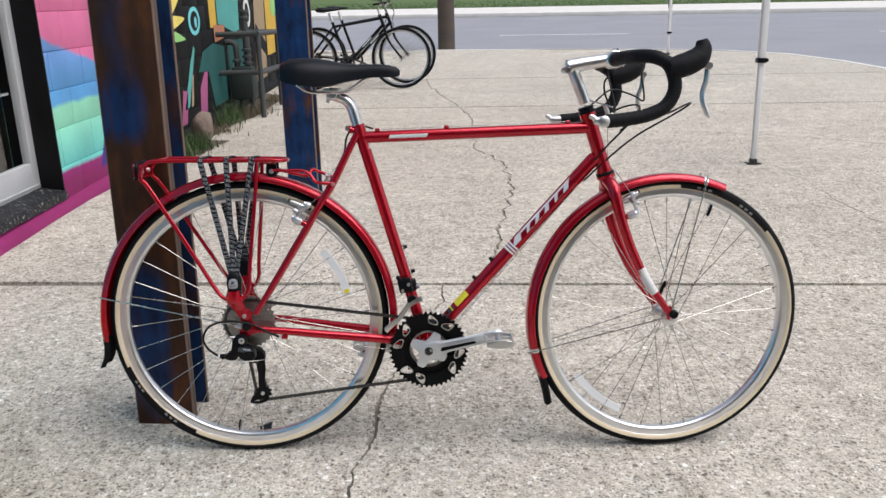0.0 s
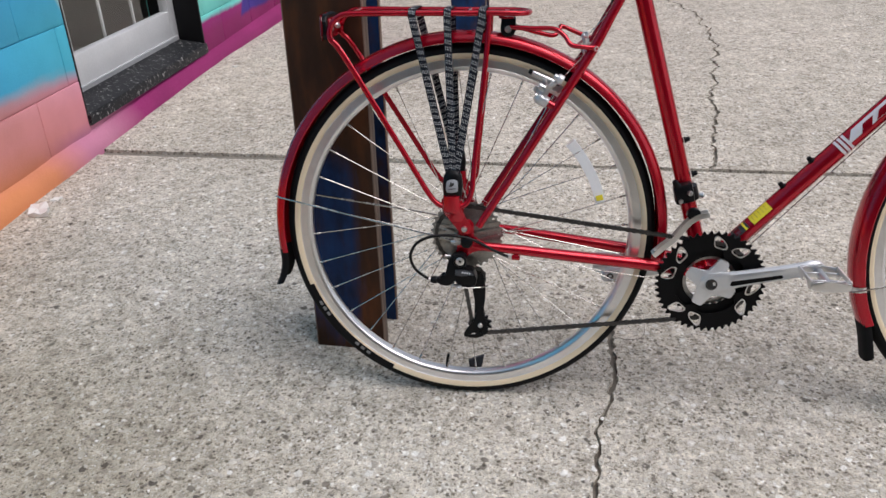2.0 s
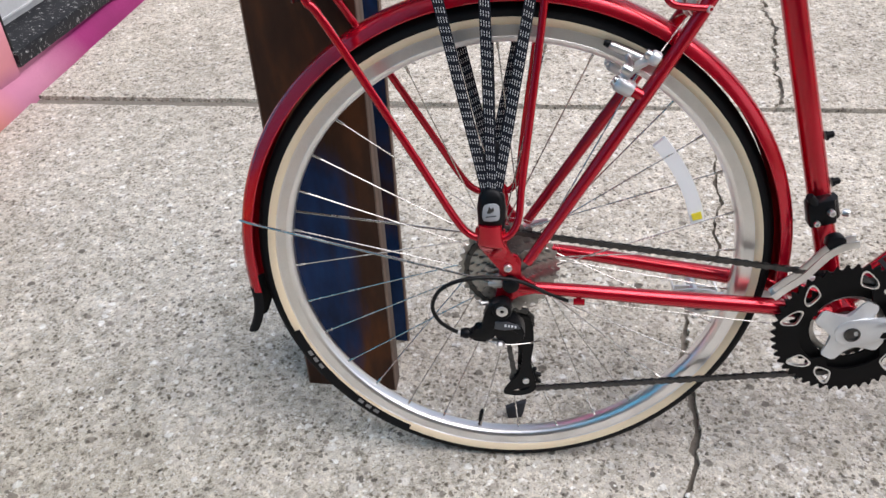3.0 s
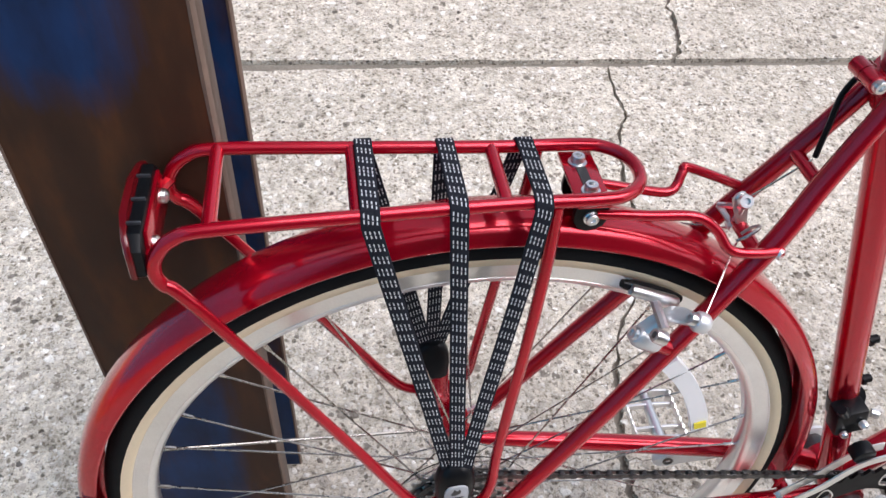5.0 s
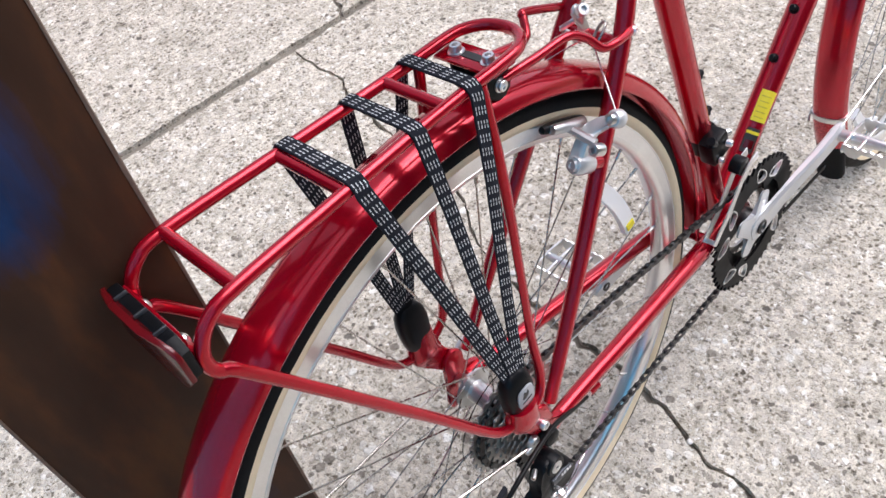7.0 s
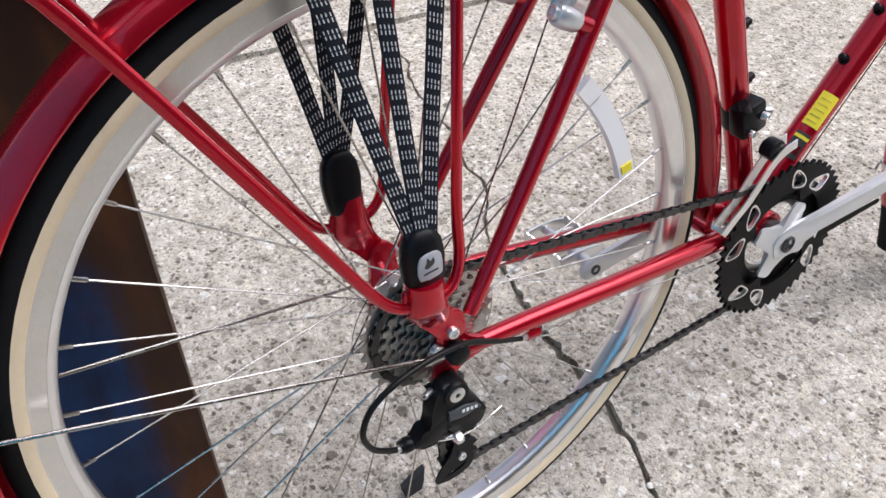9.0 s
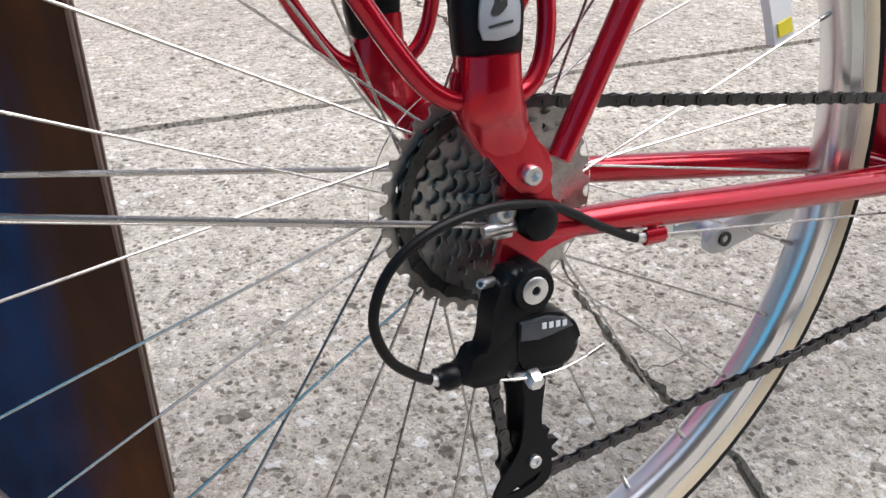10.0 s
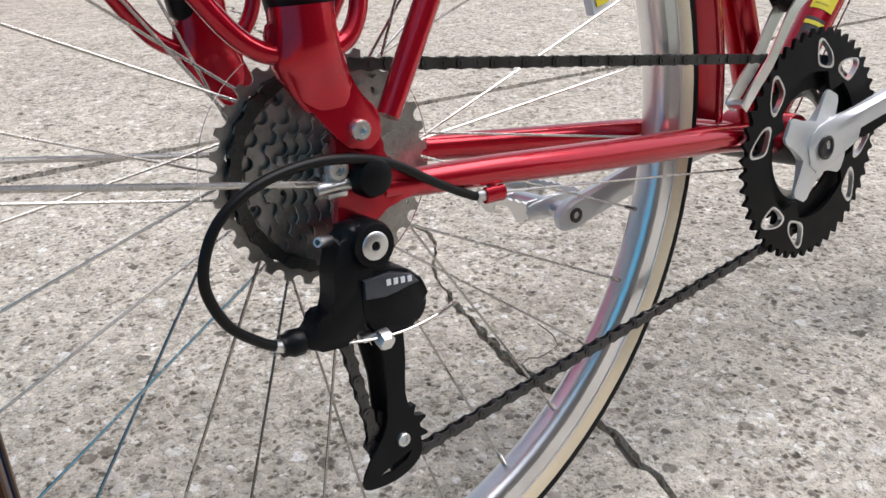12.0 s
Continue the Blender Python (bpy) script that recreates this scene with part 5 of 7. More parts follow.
# upper knuckle and hanger arm
lathe(bm, V(-0.011, -0.072, 0.316), (0, -1, 0), [(0.011, 0), (0.0132, 0.002), (0.0132, 0.019), (0.0118, 0.022)], 28)
slab(bm, soft([(-0.0255, 0.3265), (-0.0315, 0.317), (-0.0355, 0.305), (-0.0375, 0.291), (-0.043, 0.2815), (-0.0545, 0.278), (-0.0545, 0.269), (-0.04, 0.2655), (-0.027, 0.2665), (-0.0205, 0.2755), (-0.017, 0.29), (-0.0105, 0.3), (0.0, 0.304), (-0.004, 0.32), (-0.016, 0.329)]), (0, -0.083, 0), (1, 0, 0), (0, 0, 1), 0.017, 0.004)
lathe(bm, V(-0.055, -0.084, 0.2735), (-1, 0.02, 0.05), [(0.0068, 0), (0.0075, 0.002), (0.0075, 0.007), (0.0062, 0.009), (0.0062, 0.012)], 10)
derailleur = part("rear_derailleur", bm, BLACK_PLASTIC, bicycle, "black rear derailleur with a long cage")
bm = bmesh.new()
slab(bm, soft([(-0.021, 0.29), (-0.02, 0.3), (-0.003, 0.3005), (0.011, 0.2955), (0.018, 0.286), (0.02, 0.274), (0.0135, 0.2645), (0.0, 0.2625), (-0.013, 0.2655), (-0.02, 0.273)]), (0, -0.079, 0), (1, 0, 0), (0, 0, 1), 0.026, 0.004)
part("parallelogram", bm, BLACK_PLASTIC, derailleur, "black parallelogram body")
bm = bmesh.new()
slab(bm, [(-0.0205, 0.288), (-0.02, 0.2985), (-0.003, 0.299), (0.0095, 0.2945), (0.014, 0.2885), (-0.001, 0.2885), (-0.008, 0.286)], (0, -0.0925, 0), (1, 0, 0), (0, 0, 1), 0.004, 0.0012)
part("outer_plate", bm, GREY_ANOD, derailleur, "grey lettered outer plate")
for k in range(4):
    bm = bmesh.new()
    box(bm, V(-0.006 + k * 0.0044, -0.0949, 0.2942 - k * 0.0005), (0.0026, 0.0006, 0.0034))
    part("plate_mark", bm, SILVER_DECAL, derailleur, "pale bar of lettering")
bm = bmesh.new()
lathe(bm, V(-0.011, -0.0925, 0.316), (0, -1, 0), [(0.0078, 0), (0.0078, 0.002), (0.007, 0.0026), (0.0026, 0.0026), (0.0024, 0.0012)], 24)
part("mount_bolt", bm, BRUSHED, derailleur, "silver mounting bolt")
bm = bmesh.new()
lathe(bm, V(-0.012, -0.09, 0.264), (-0.1, -1, -0.3), [(0.0052, 0), (0.0058, 0.002), (0.0058, 0.006), (0.004, 0.009)], 6)
box(bm, V(-0.018, -0.088, 0.265), (0.012, 0.008, 0.004), None, 0.001)
part("cable_anchor", bm, BRUSHED, derailleur, "silver cable anchor bolt")
bm = bmesh.new()
tube(bm, spline([V(-0.04, -0.086, 0.266), V(-0.016, -0.094, 0.2645), V(0.006, -0.093, 0.263), V(0.028, -0.088, 0.263)], 5), 0.0008, 6)
tube(bm, [V(0.028, -0.088, 0.263), V(0.041, -0.086, 0.2655)], 0.0014, 8)
part("cable_tail", bm, STEEL, derailleur, "loose cable end with a silver cap")
for y, th in ((-0.0268, 0.0022), (-0.0135, 0.0018)):
    bm = bmesh.new()
    if y < -0.02:
        out = [(0.008, 0.268), (0.029, 0.266), (0.034, 0.226), (0.0305, 0.188), (0.034, 0.171), (0.0385, 0.1535), (0.036, 0.1358), (0.0175, 0.1272), (-0.0045, 0.1285), (-0.008, 0.1355), (0.0, 0.15), (0.0133, 0.168), (0.018, 0.196), (0.0165, 0.232)]
        holed_plate(bm, soft([(x, z + 0.003 * min(1.0, max(0.0, (0.24 - z) / 0.06))) for x, z in out], 3), [[(0.001, 0.137), (0.0135, 0.1375), (0.0255, 0.1415), (0.031, 0.1475), (0.0145, 0.1425)]], y - th / 2, y + th / 2)
    else:
        out = [(0.003, 0.266), (0.011, 0.274), (0.019, 0.266), (0.022, 0.243), (0.026, 0.203), (0.0355, 0.163), (0.0305, 0.15), (0.0205, 0.147), (0.0115, 0.157), (0.012, 0.205), (0.005, 0.248)]
        slab(bm, out, (0, y, 0), (1, 0, 0), (0, 0, 1), th)
    part("cage_plate", bm, BLACK_PLASTIC, derailleur, "black cage plate")
for c in (P_UP, P_LOW):
    bm = bmesh.new()
    holed_plate(bm, gear(11, 0.0205, c.x - 0.003, c.z - 0.003, 0.006), [circle(0.003, 10, c.x - 0.003, c.z - 0.003)], c.y - 0.003, c.y + 0.003)
    part("jockey_wheel", bm, BLACK_PLASTIC, derailleur, "black toothed jockey wheel")
bm = bmesh.new()
bolt(bm, V(P_LOW.x - 0.003, -0.0279, P_LOW.z - 0.003), (0, -1, 0), 0.0048, 0.003)
part("jockey_bolt", bm, BRUSHED, derailleur)
bm = bmesh.new()
bolt(bm, V(-0.03, -0.081, 0.321), (-1, -0.6, 0.3), 0.003, 0.012)
part("limit_screw", bm, BRUSHED, derailleur)
bm = bmesh.new()
tube(bm, spline([V(0.085, -0.0655, 0.317), V(0.074, -0.067, 0.3195), V(0.047, -0.072, 0.3335), V(0.01, -0.079, 0.3545), V(-0.028, -0.088, 0.3645), V(-0.06, -0.094, 0.364), V(-0.083, -0.096, 0.356), V(-0.097, -0.096, 0.342), V(-0.103, -0.095, 0.321), V(-0.095, -0.092, 0.298), V(-0.079, -0.088, 0.282), V(-0.068, -0.086, 0.275)], 7), 0.0028, 10)
part("derailleur_housing", bm, BLACK_CABLE, derailleur, "black looped cable housing")
bm = bmesh.new()
tube(bm, [V(-0.0715, -0.0862, 0.2768), V(-0.065, -0.0852, 0.2735)], 0.0034, 10)
part("housing_ferrule", bm, BRUSHED, derailleur, "silver housing ferrule")
bm = bmesh.new()
tube(bm, [V(0.085, -0.0655, 0.317), V(0.077, -0.0664, 0.3184)], 0.0034, 10)
part("housing_ferrule", bm, BRUSHED, derailleur, "silver housing ferrule")
bm = bmesh.new()
tube(bm, [V(0.0835, -0.0655, 0.317), V(0.0985, -0.065, 0.3163)], 0.0052, 10)
tube(bm, [V(0.091, -0.0652, 0.317), V(0.091, -0.059, 0.327)], 0.004, 8)
part("cable_stop", bm, RED, frame_ob, "red cable stop under the chain stay")
bm = bmesh.new()
tube(bm, [V(0.098, -0.065, 0.3163), V(0.4, -0.03, 0.265)], 0.0009, 6)
part("shift_cable", bm, STEEL, frame_ob)

# front derailleur
SETTLE.clear()
SETTLE.append(frame_view_fit)
fd_at = BB + (SEAT_TOP - BB) * 0.27
bm = bmesh.new()
tube(bm, [fd_at - (SEAT_TOP - BB).normalized() * 0.013, fd_at + (SEAT_TOP - BB).normalized() * 0.013], 0.0185, 20)
box(bm, fd_at + V(-0.012, -0.022, 0.006), (0.034, 0.022, 0.036), Matrix.Rotation(radians(-14), 4, "Y"), 0.004)
tube(bm, [fd_at + V(-0.02, -0.026, 0.015), fd_at + V(-0.032, -0.03, 0.03)], [0.007, 0.005], 10)
fd = part("front_derailleur", bm, BLACK_PLASTIC, bicycle, "black front derailleur clamp")
CAGE = [(0.345, 0.326), (0.36, 0.341), (0.378, 0.357), (0.393, 0.377), (0.405, 0.392), (0.42, 0.402), (0.438, 0.407)]


def cage_band(y, w0, w1, th):
    """One side of the front derailleur's cage: a curved flat band."""
    path = spline([V(x, 0, z) for x, z in CAGE], 3)
    out, back = [], []
    for i, p in enumerate(path):
        d = (path[min(i + 1, len(path) - 1)] - path[max(i - 1, 0)]).normalized()
        n = V(-d.z, 0, d.x)
        out.append((p.x + n.x * w0, p.z + n.z * w0))
        back.append((p.x - n.x * w1, p.z - n.z * w1))
    bm = bmesh.new()
    slab(bm, out + back[::-1], (0, y, 0), (1, 0, 0), (0, 0, 1), th, 0.0004)
    return bm


bm = cage_band(-0.0562, 0.004, 0.006, 0.0016)
box(bm, V(0.347, -0.0495, 0.3285), (0.006, 0.014, 0.0055), Matrix.Rotation(radians(-45), 4, "Y"), 0.001)
part("outer_cage", bm, ALLOY, fd, "polished front derailleur cage")
part("inner_cage", cage_band(-0.0425, 0.005, 0.008, 0.0014), BRUSHED, fd)
bm = bmesh.new()
slab(bm, soft([(0.414, 0.39), (0.424, 0.404), (0.418, 0.414), (0.404, 0.412), (0.4, 0.4)], 2), (0, -0.046, 0), (1, 0, 0), (0, 0, 1), 0.016, 0.002)
part("cage_link", bm, BLACK_PLASTIC, fd, "black link between clamp and cage")
bm = bmesh.new()
bolt(bm, fd_at + V(-0.004, -0.034, 0.01), (0.2, -1, 0), 0.0045, 0.007)
bolt(bm, fd_at + V(0.018, -0.018, 0.002), (0.9, -0.5, 0), 0.005, 0.008)
bolt(bm, fd_at + V(-0.018, -0.034, -0.006), (0, -1, 0), 0.004, 0.005)
part("derailleur_bolt", bm, ALLOY, fd, "chrome derailleur screws")


# ---- cantilever brakes


def cantilever(put, parent, root, knob, end, pad, tang, yoke, label):
    """A brake arm on a pivot that stands off the tube, with its shoe on the rim and its cable to the yoke."""
    for sy in (-1, 1):
        r0, k, e, pd, yk = (V(q[0], q[1] * sy, q[2]) for q in (root, knob, end, pad, yoke))
        ax = (k - r0).normalized()
        u = (e - k).normalized()
        bm = bmesh.new()
        tube(bm, [r0, r0.lerp(k, 0.45)], 0.0075, 12)
        put("brake_boss", bm, RED, parent, "red brake boss")
        bm = bmesh.new()
        # pivot barrel, flat curved arm and the eye for the cable bolt
        lathe(bm, r0.lerp(k, 0.4), ax, [(0.0085, 0), (0.0098, 0.002), (0.0104, 0.015), (0.0098, 0.021), (0.0078, 0.0235)], 20)
        out_n = ax
        e_up = (u - out_n * u.dot(out_n)).normalized()
        e_side = out_n.cross(e_up)
        if (V(0, sy, 0)).dot(e_side) < 0:
            e_side = -e_side
        span = (e - k).dot(e_up)
        shift = (e - k).dot(e_side)
        mid = k + e_up * span * 0.55 + e_side * (shift * 0.5 + 0.004) + out_n * 0.004
        rows = []
        for f, wd, th, bow in ((0.0, 0.0085, 0.009, 0.0), (0.16, 0.008, 0.0085, -0.005), (0.36, 0.0076, 0.0075, -0.0105), (0.58, 0.0076, 0.007, -0.012), (0.8, 0.0074, 0.0066, -0.0075), (1.0, 0.0068, 0.006, 0.0)):
            c0 = k.lerp(e, f) + e_side * bow
            rows.append([bm.verts.new(c0 + e_side * wd * p + out_n * th * (q - 0.3)) for p, q in ((-1, 0.1), (-0.8, -0.1), (0.8, -0.1), (1, 0.1), (1, 0.75), (0.7, 1), (-0.7, 1), (-1, 0.75))])
        for p, q in zip(rows, rows[1:]):
            for i in range(8):
                bm.faces.new((p[i], p[(i + 1) % 8], q[(i + 1) % 8], q[i]))
        bm.faces.new(rows[0][::-1])
        bm.faces.new(rows[-1])
        lathe(bm, e - out_n * 0.004, out_n, [(0.0075, 0), (0.0086, 0.002), (0.0086, 0.009), (0.0068, 0.0115)], 16)
        b = put("brake_arm", bm, SILVER_PAINT, parent, label)
        for nm, at, rad, h in (("pivot_bolt", r0.lerp(k, 0.4) + out_n * 0.0235, 0.0062, 0.004), ("anchor_bolt", e + out_n * 0.0075, 0.0054, 0.006), ("shoe_bolt", mid + e_side * 0.008 - out_n * 0.004, 0.0062, 0.011)):
            bm = bmesh.new()
            bolt(bm, at, out_n, rad, h)
            put(nm, bm, ALLOY, b, "chrome brake bolt")
        tg = V(*tang).normalized()
        bm = bmesh.new()
        tube(bm, spline([pd - tg * 0.03, pd - tg * 0.018, pd, pd + tg * 0.018, pd + tg * 0.03], 3), [0.0035, 0.0055, 0.006, 0.0055, 0.0035], 10)
        shoe = put("brake_shoe", bm, BLACK_PLASTIC, b, "black brake shoe")
        bm = bmesh.new()
        out = V(0, sy * 0.0065, 0.001)
        tube(bm, [pd, mid - ax * 0.004], 0.0042, 8)
        tube(bm, spline([pd - tg * 0.022 + out, pd - tg * 0.02 + out, pd + tg * 0.02 + out, pd + tg * 0.022 + out], 2), [0.003, 0.0052, 0.0052, 0.003], 12)
        put("shoe_holder", bm, BRUSHED, b, "polished shoe holder")
        bm = bmesh.new()
        tube(bm, [e, yk], 0.0009, 6)
        put("straddle_cable", bm, STEEL, b, "bare straddle cable")


cantilever(unturned, frame_ob, (0.154, 0.0435, 0.598), (0.127, 0.041, 0.613), (0.1635, 0.062, 0.6475), (0.136, 0.0215, 0.645), (-0.92, 0, 0.4), (0.206, 0.006, 0.684), "silver cantilever brake arm")
cantilever(steered, fork, (0.93, 0.05, 0.598), (0.966, 0.056, 0.612), (0.952, 0.058, 0.656), (0.955, 0.0215, 0.648), (0.85, 0, 0.45), (0.922, 0.004, 0.715), "silver front cantilever brake arm")
bm = bmesh.new()
yk = [V(0.206, 0.004, 0.709), V(0.195, 0.02, 0.698), V(0.207, 0.01, 0.684)]
for p, q in zip(yk, yk[1:] + yk[:1]):
    tube(bm, [p, q], 0.0026, 8)
lathe(bm, yk[2] - V(0, 0.005, 0), (0, 1, 0), [(0.0045, 0), (0.005, 0.001), (0.005, 0.009), (0.0045, 0.01)], 12)
bolt(bm, V(0.206, 0.004, 0.714), (-0.2, -0.75, 0.6), 0.006, 0.006)
slab(bm, soft([(-0.006, 0), (0.0, -0.017), (0.006, -0.034), (0.011, -0.033), (0.009, -0.016), (0.006, 0.003), (0.0, 0.006)], 2), (0.204, 0.0085, 0.713), (1, 0, 0), (0, 0.25, 1), 0.003, 0.0006)
part("cable_yoke", bm, ALLOY, frame_ob, "silver straddle cable yoke")
bm = bmesh.new()
tube(bm, [V(0.208, 0.008, 0.712), V(0.246, 0, 0.756)], 0.0009, 6)
part("brake_cable", bm, STEEL, frame_ob)
bm = bmesh.new()
tube(bm, spline([V(0.247, 0, 0.758), V(0.25, 0.004, 0.785), V(0.256, 0.01, 0.812), V(0.28, 0.012, 0.835), V(0.32, 0.004, 0.827)], 6), 0.0023, 8)
part("brake_housing", bm, BLACK_CABLE, frame_ob, "black rear brake housing")
bm = bmesh.new()
tube(bm, spline([V(0.198, -0.016, 0.69), V(0.203, -0.019, 0.697), V(0.211, -0.018, 0.703), V(0.214, -0.014, 0.703), V(0.211, -0.01, 0.698), V(0.205, -0.009, 0.691)], 4), 0.0015, 8)
part("guard_bridge_clip", bm, STEEL, frame_ob, "bent steel wire loop")

# ---- bungee straps over the rack
SETTLE.clear()
SETTLE.append(rack_size)
straps = base("bungee_strap", "black and white woven bungee straps over the luggage rack", "luggage strap", m=BIKE_M)
T = 0.0024
for x in (-0.0985, -0.0375, 0.0225):
    for sy in (-1, 1):
        foot = V(-0.0265 - 0.005 * (sy > 0) + (x + 0.041) * 0.1, sy * (0.0765 + 0.002 * (x > -0.06)), 0.484 + (0.004 if sy > 0 else -0.005))
        h = rack_half(x)
        pts = [V(x, sy * k, 0.7585) for k in (0.0, 0.4 * h, h - 0.006)] + [V(x, sy * (h + 0.002), 0.7578), V(x, sy * (h + 0.0065), 0.7535), V(x, sy * (h + 0.0075), 0.748)]
        nor = [V(0, 0, 1)] * 3 + [V(0, sy * 0.4, 1), V(0, sy, 0.6), V(0, sy, 0.2)]
        for f in (0.1, 0.25, 0.4, 0.55, 0.7, 0.85, 1.0):
            pts.append(V(x, sy * (h + 0.0075), 0.748).lerp(foot, f))
            nor.append(V(0, sy, 0.1))
        ribbon("strap", pts, nor, 0.0135, T, straps, WEBBING)
for sy in (-1, 1):
    bm = bmesh.new()
    rows = []
    for z, w, d in ((0.431, 0.0125, 0.009), (0.434, 0.0155, 0.011), (0.448, 0.0175, 0.0125), (0.465, 0.0185, 0.013), (0.48, 0.0165, 0.0115), (0.488, 0.012, 0.0085), (0.491, 0.007, 0.005)):
        rows.append([bm.verts.new((-0.0265 - 0.005 * (sy > 0) + w * math.copysign(abs(math.cos(a)) ** 0.7, math.cos(a)), sy * 0.0745 + d * math.copysign(abs(math.sin(a)) ** 0.7, math.sin(a)), z + (0.004 if sy > 0 else -0.005))) for a in (2 * math.pi * i / 20 for i in range(20))])
    for a, b in zip(rows, rows[1:]):
        for i in range(20):
            bm.faces.new((a[i], a[(i + 1) % 20], b[(i + 1) % 20], b[i]))
    bm.faces.new(rows[0][::-1])
    bm.faces.new(rows[-1])
    cl = part("clasp", bm, BLACK_PLASTIC, straps, "black plastic strap clasp")
    if sy < 0:
        bm = bmesh.new()
        slab(bm, soft([(-0.0095, -0.0105), (-0.011, 0.002), (-0.008, 0.011), (0.003, 0.013), (0.0095, 0.01), (0.0105, -0.004), (0.0075, -0.01)], 2), V(-0.0265, -0.088, 0.458), (1, 0, 0), (0, 0, 1), 0.002, 0.0006)
        part("clasp_badge", bm, BADGE, cl, "grey badge on the clasp")
        bm = bmesh.new()
        slab(bm, soft([(-0.005, -0.002), (-0.001, -0.003), (0.004, 0.001), (0.003, 0.006), (0.001, 0.003), (-0.002, 0.0065), (-0.003, 0.002)], 2), V(-0.0272, -0.0891, 0.461), (1, 0, 0), (0, 0, 1), 0.0008)
        part("badge_mark", bm, DARK_MARK, cl, "dark curled mark")
        bm = bmesh.new()
        slab(bm, [(-0.0065, -0.001), (0.0065, 0.0008), (0.0065, 0.002), (-0.0065, 0.0003)], V(-0.0268, -0.0891, 0.4535), (1, 0, 0), (0, 0, 1), 0.0008)
        part("badge_mark", bm, DARK_MARK, cl, "dark printed bar")
        bm = bmesh.new()
        slab(bm, [(-0.006, -0.002), (0, -0.0035), (0.006, -0.002), (0.005, 0.002), (-0.005, 0.002)], V(-0.0265, -0.085, 0.4345), (1, 0, 0), (0, 0.1, 1), 0.002)
        part("clasp_button", bm, BADGE, cl)
SETTLE.clear()


# ---------------------------------------------------------------- ground, road
# The yard rises gently towards the street and falls away from the building; what stands on it stands upright.
RISE = 0.0335
AFAR = Matrix.Translation((0.0174, -0.0659, 0.0374)) @ Matrix.Scale(0.966, 4)  # scales all beyond the bicycle about the first camera position, to fit its view
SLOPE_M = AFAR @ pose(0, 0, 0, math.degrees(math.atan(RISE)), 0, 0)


def slab_height(x, y):
    """Height of the concrete: the slab under the bicycle tips towards its front wheel, the next one eases into the yard."""
    near, far = 0.0052 - 0.0271 * x + 0.0493 * y, 0.0396 + RISE * y
    w = min(1.0, max(0.0, (y - 1.17) / 1.43))
    by_wall = max(0.0, -0.3 - x) * min(1.0, max(0.0, (3.9 - y) / 1.5))
    return near + (far + 0.028 * by_wall - near) * w


def up(y):
    return RISE * y


def flat(bm, outline, z):
    bm.faces.new([bm.verts.new((x, y, z)) for x, y in outline])
    return bm


def jag(pts, seed, step=0.022, amp=0.008):
    """A broken line through the points, roughened at two scales."""
    out = []
    for i in range(len(pts) - 1):
        a, b = Vector((*pts[i], 0)), Vector((*pts[i + 1], 0))
        n = max(2, int((b - a).length / step)) if (b - a).length < 1.6 else 10
        side = (b - a).normalized().cross(V(0, 0, 1))
        for j in range(n):
            q = a.lerp(b, j / n)
            k = 0.0 if j == 0 and i == 0 else amp * (noise.noise(q * 9 + V(seed, 0, 0)) * 2.2 + noise.noise(q * 45 + V(0, seed, 0)) * 0.9)
            out.append((q.x + side.x * k, q.y + side.y * k))
    out.append(tuple(pts[-1]))
    return out


bm = bmesh.new()
rows = [[bm.verts.new((x, y, z)) for x in (-900, -60, 60, 900)] for y, z in ((-900, -2.4), (-30, -2.3), (0, -0.4), (60, 1.85), (900, 2.0))]
for a, b in zip(rows, rows[1:]):
    for i in range(3):
        bm.faces.new((a[i], a[i + 1], b[i + 1], b[i]))
thing("ground", bm, GRASS_GROUND, "wide green lawn and soil round the paved yard", "ground", kind="structure")
bm = bmesh.new()
rows = [[bm.verts.new((x, y, slab_height(x, y) - 0.012)) for x in (-1.7, -1.0, -0.3, 0.3, 1.2, 2.5, 5.4)] for y in (-9.0, 1.17, 1.4, 1.65, 1.9, 2.15, 2.4, 2.6, 3.2, 3.9, 8.3)]
for a, b in zip(rows, rows[1:]):
    for i in range(6):
        bm.faces.new((a[i], a[i + 1], b[i + 1], b[i]))
thing("ground_base", bm, JOINT_DIRT, "dark dirt in the joints under the concrete slabs", "ground", kind="structure")


pavement = base("pavement", "exposed-aggregate concrete yard slabs with cracks and joints", "pavement", kind="structure")
CRACK_A = [(0.497, 1.168), (0.475, 1.06), (0.482, 0.985), (0.459, 0.918), (0.444, 0.82), (0.432, 0.7), (0.42, 0.626), (0.396, 0.545), (0.36, 0.465), (0.327, 0.365), (0.306, 0.27), (0.297, 0.19), (0.299, 0.1), (0.303, 0.05), (0.291, 0.022), (0.273, -0.027), (0.256, -0.066), (0.256, -0.116), (0.267, -0.15), (0.262, -0.17), (0.25, -0.3), (0.277, -0.79), (0.2, -1.9), (0.3, -9.0)]
CRACK_B = [(0.659, 1.176), (0.691, 1.278), (0.73, 1.65), (0.768, 1.93), (0.846, 2.38), (0.868, 2.51), (0.887, 2.93), (0.864, 3.354), (0.751, 3.702), (0.708, 3.818), (0.732, 4.475), (0.737, 5.103), (0.6453, 5.784)]
CRACK_C = [(0.6453, 5.784), (0.452, 6.793), (0.338, 7.481), (0.288, 8.146)]
XL, XR = -1.66, 7.0


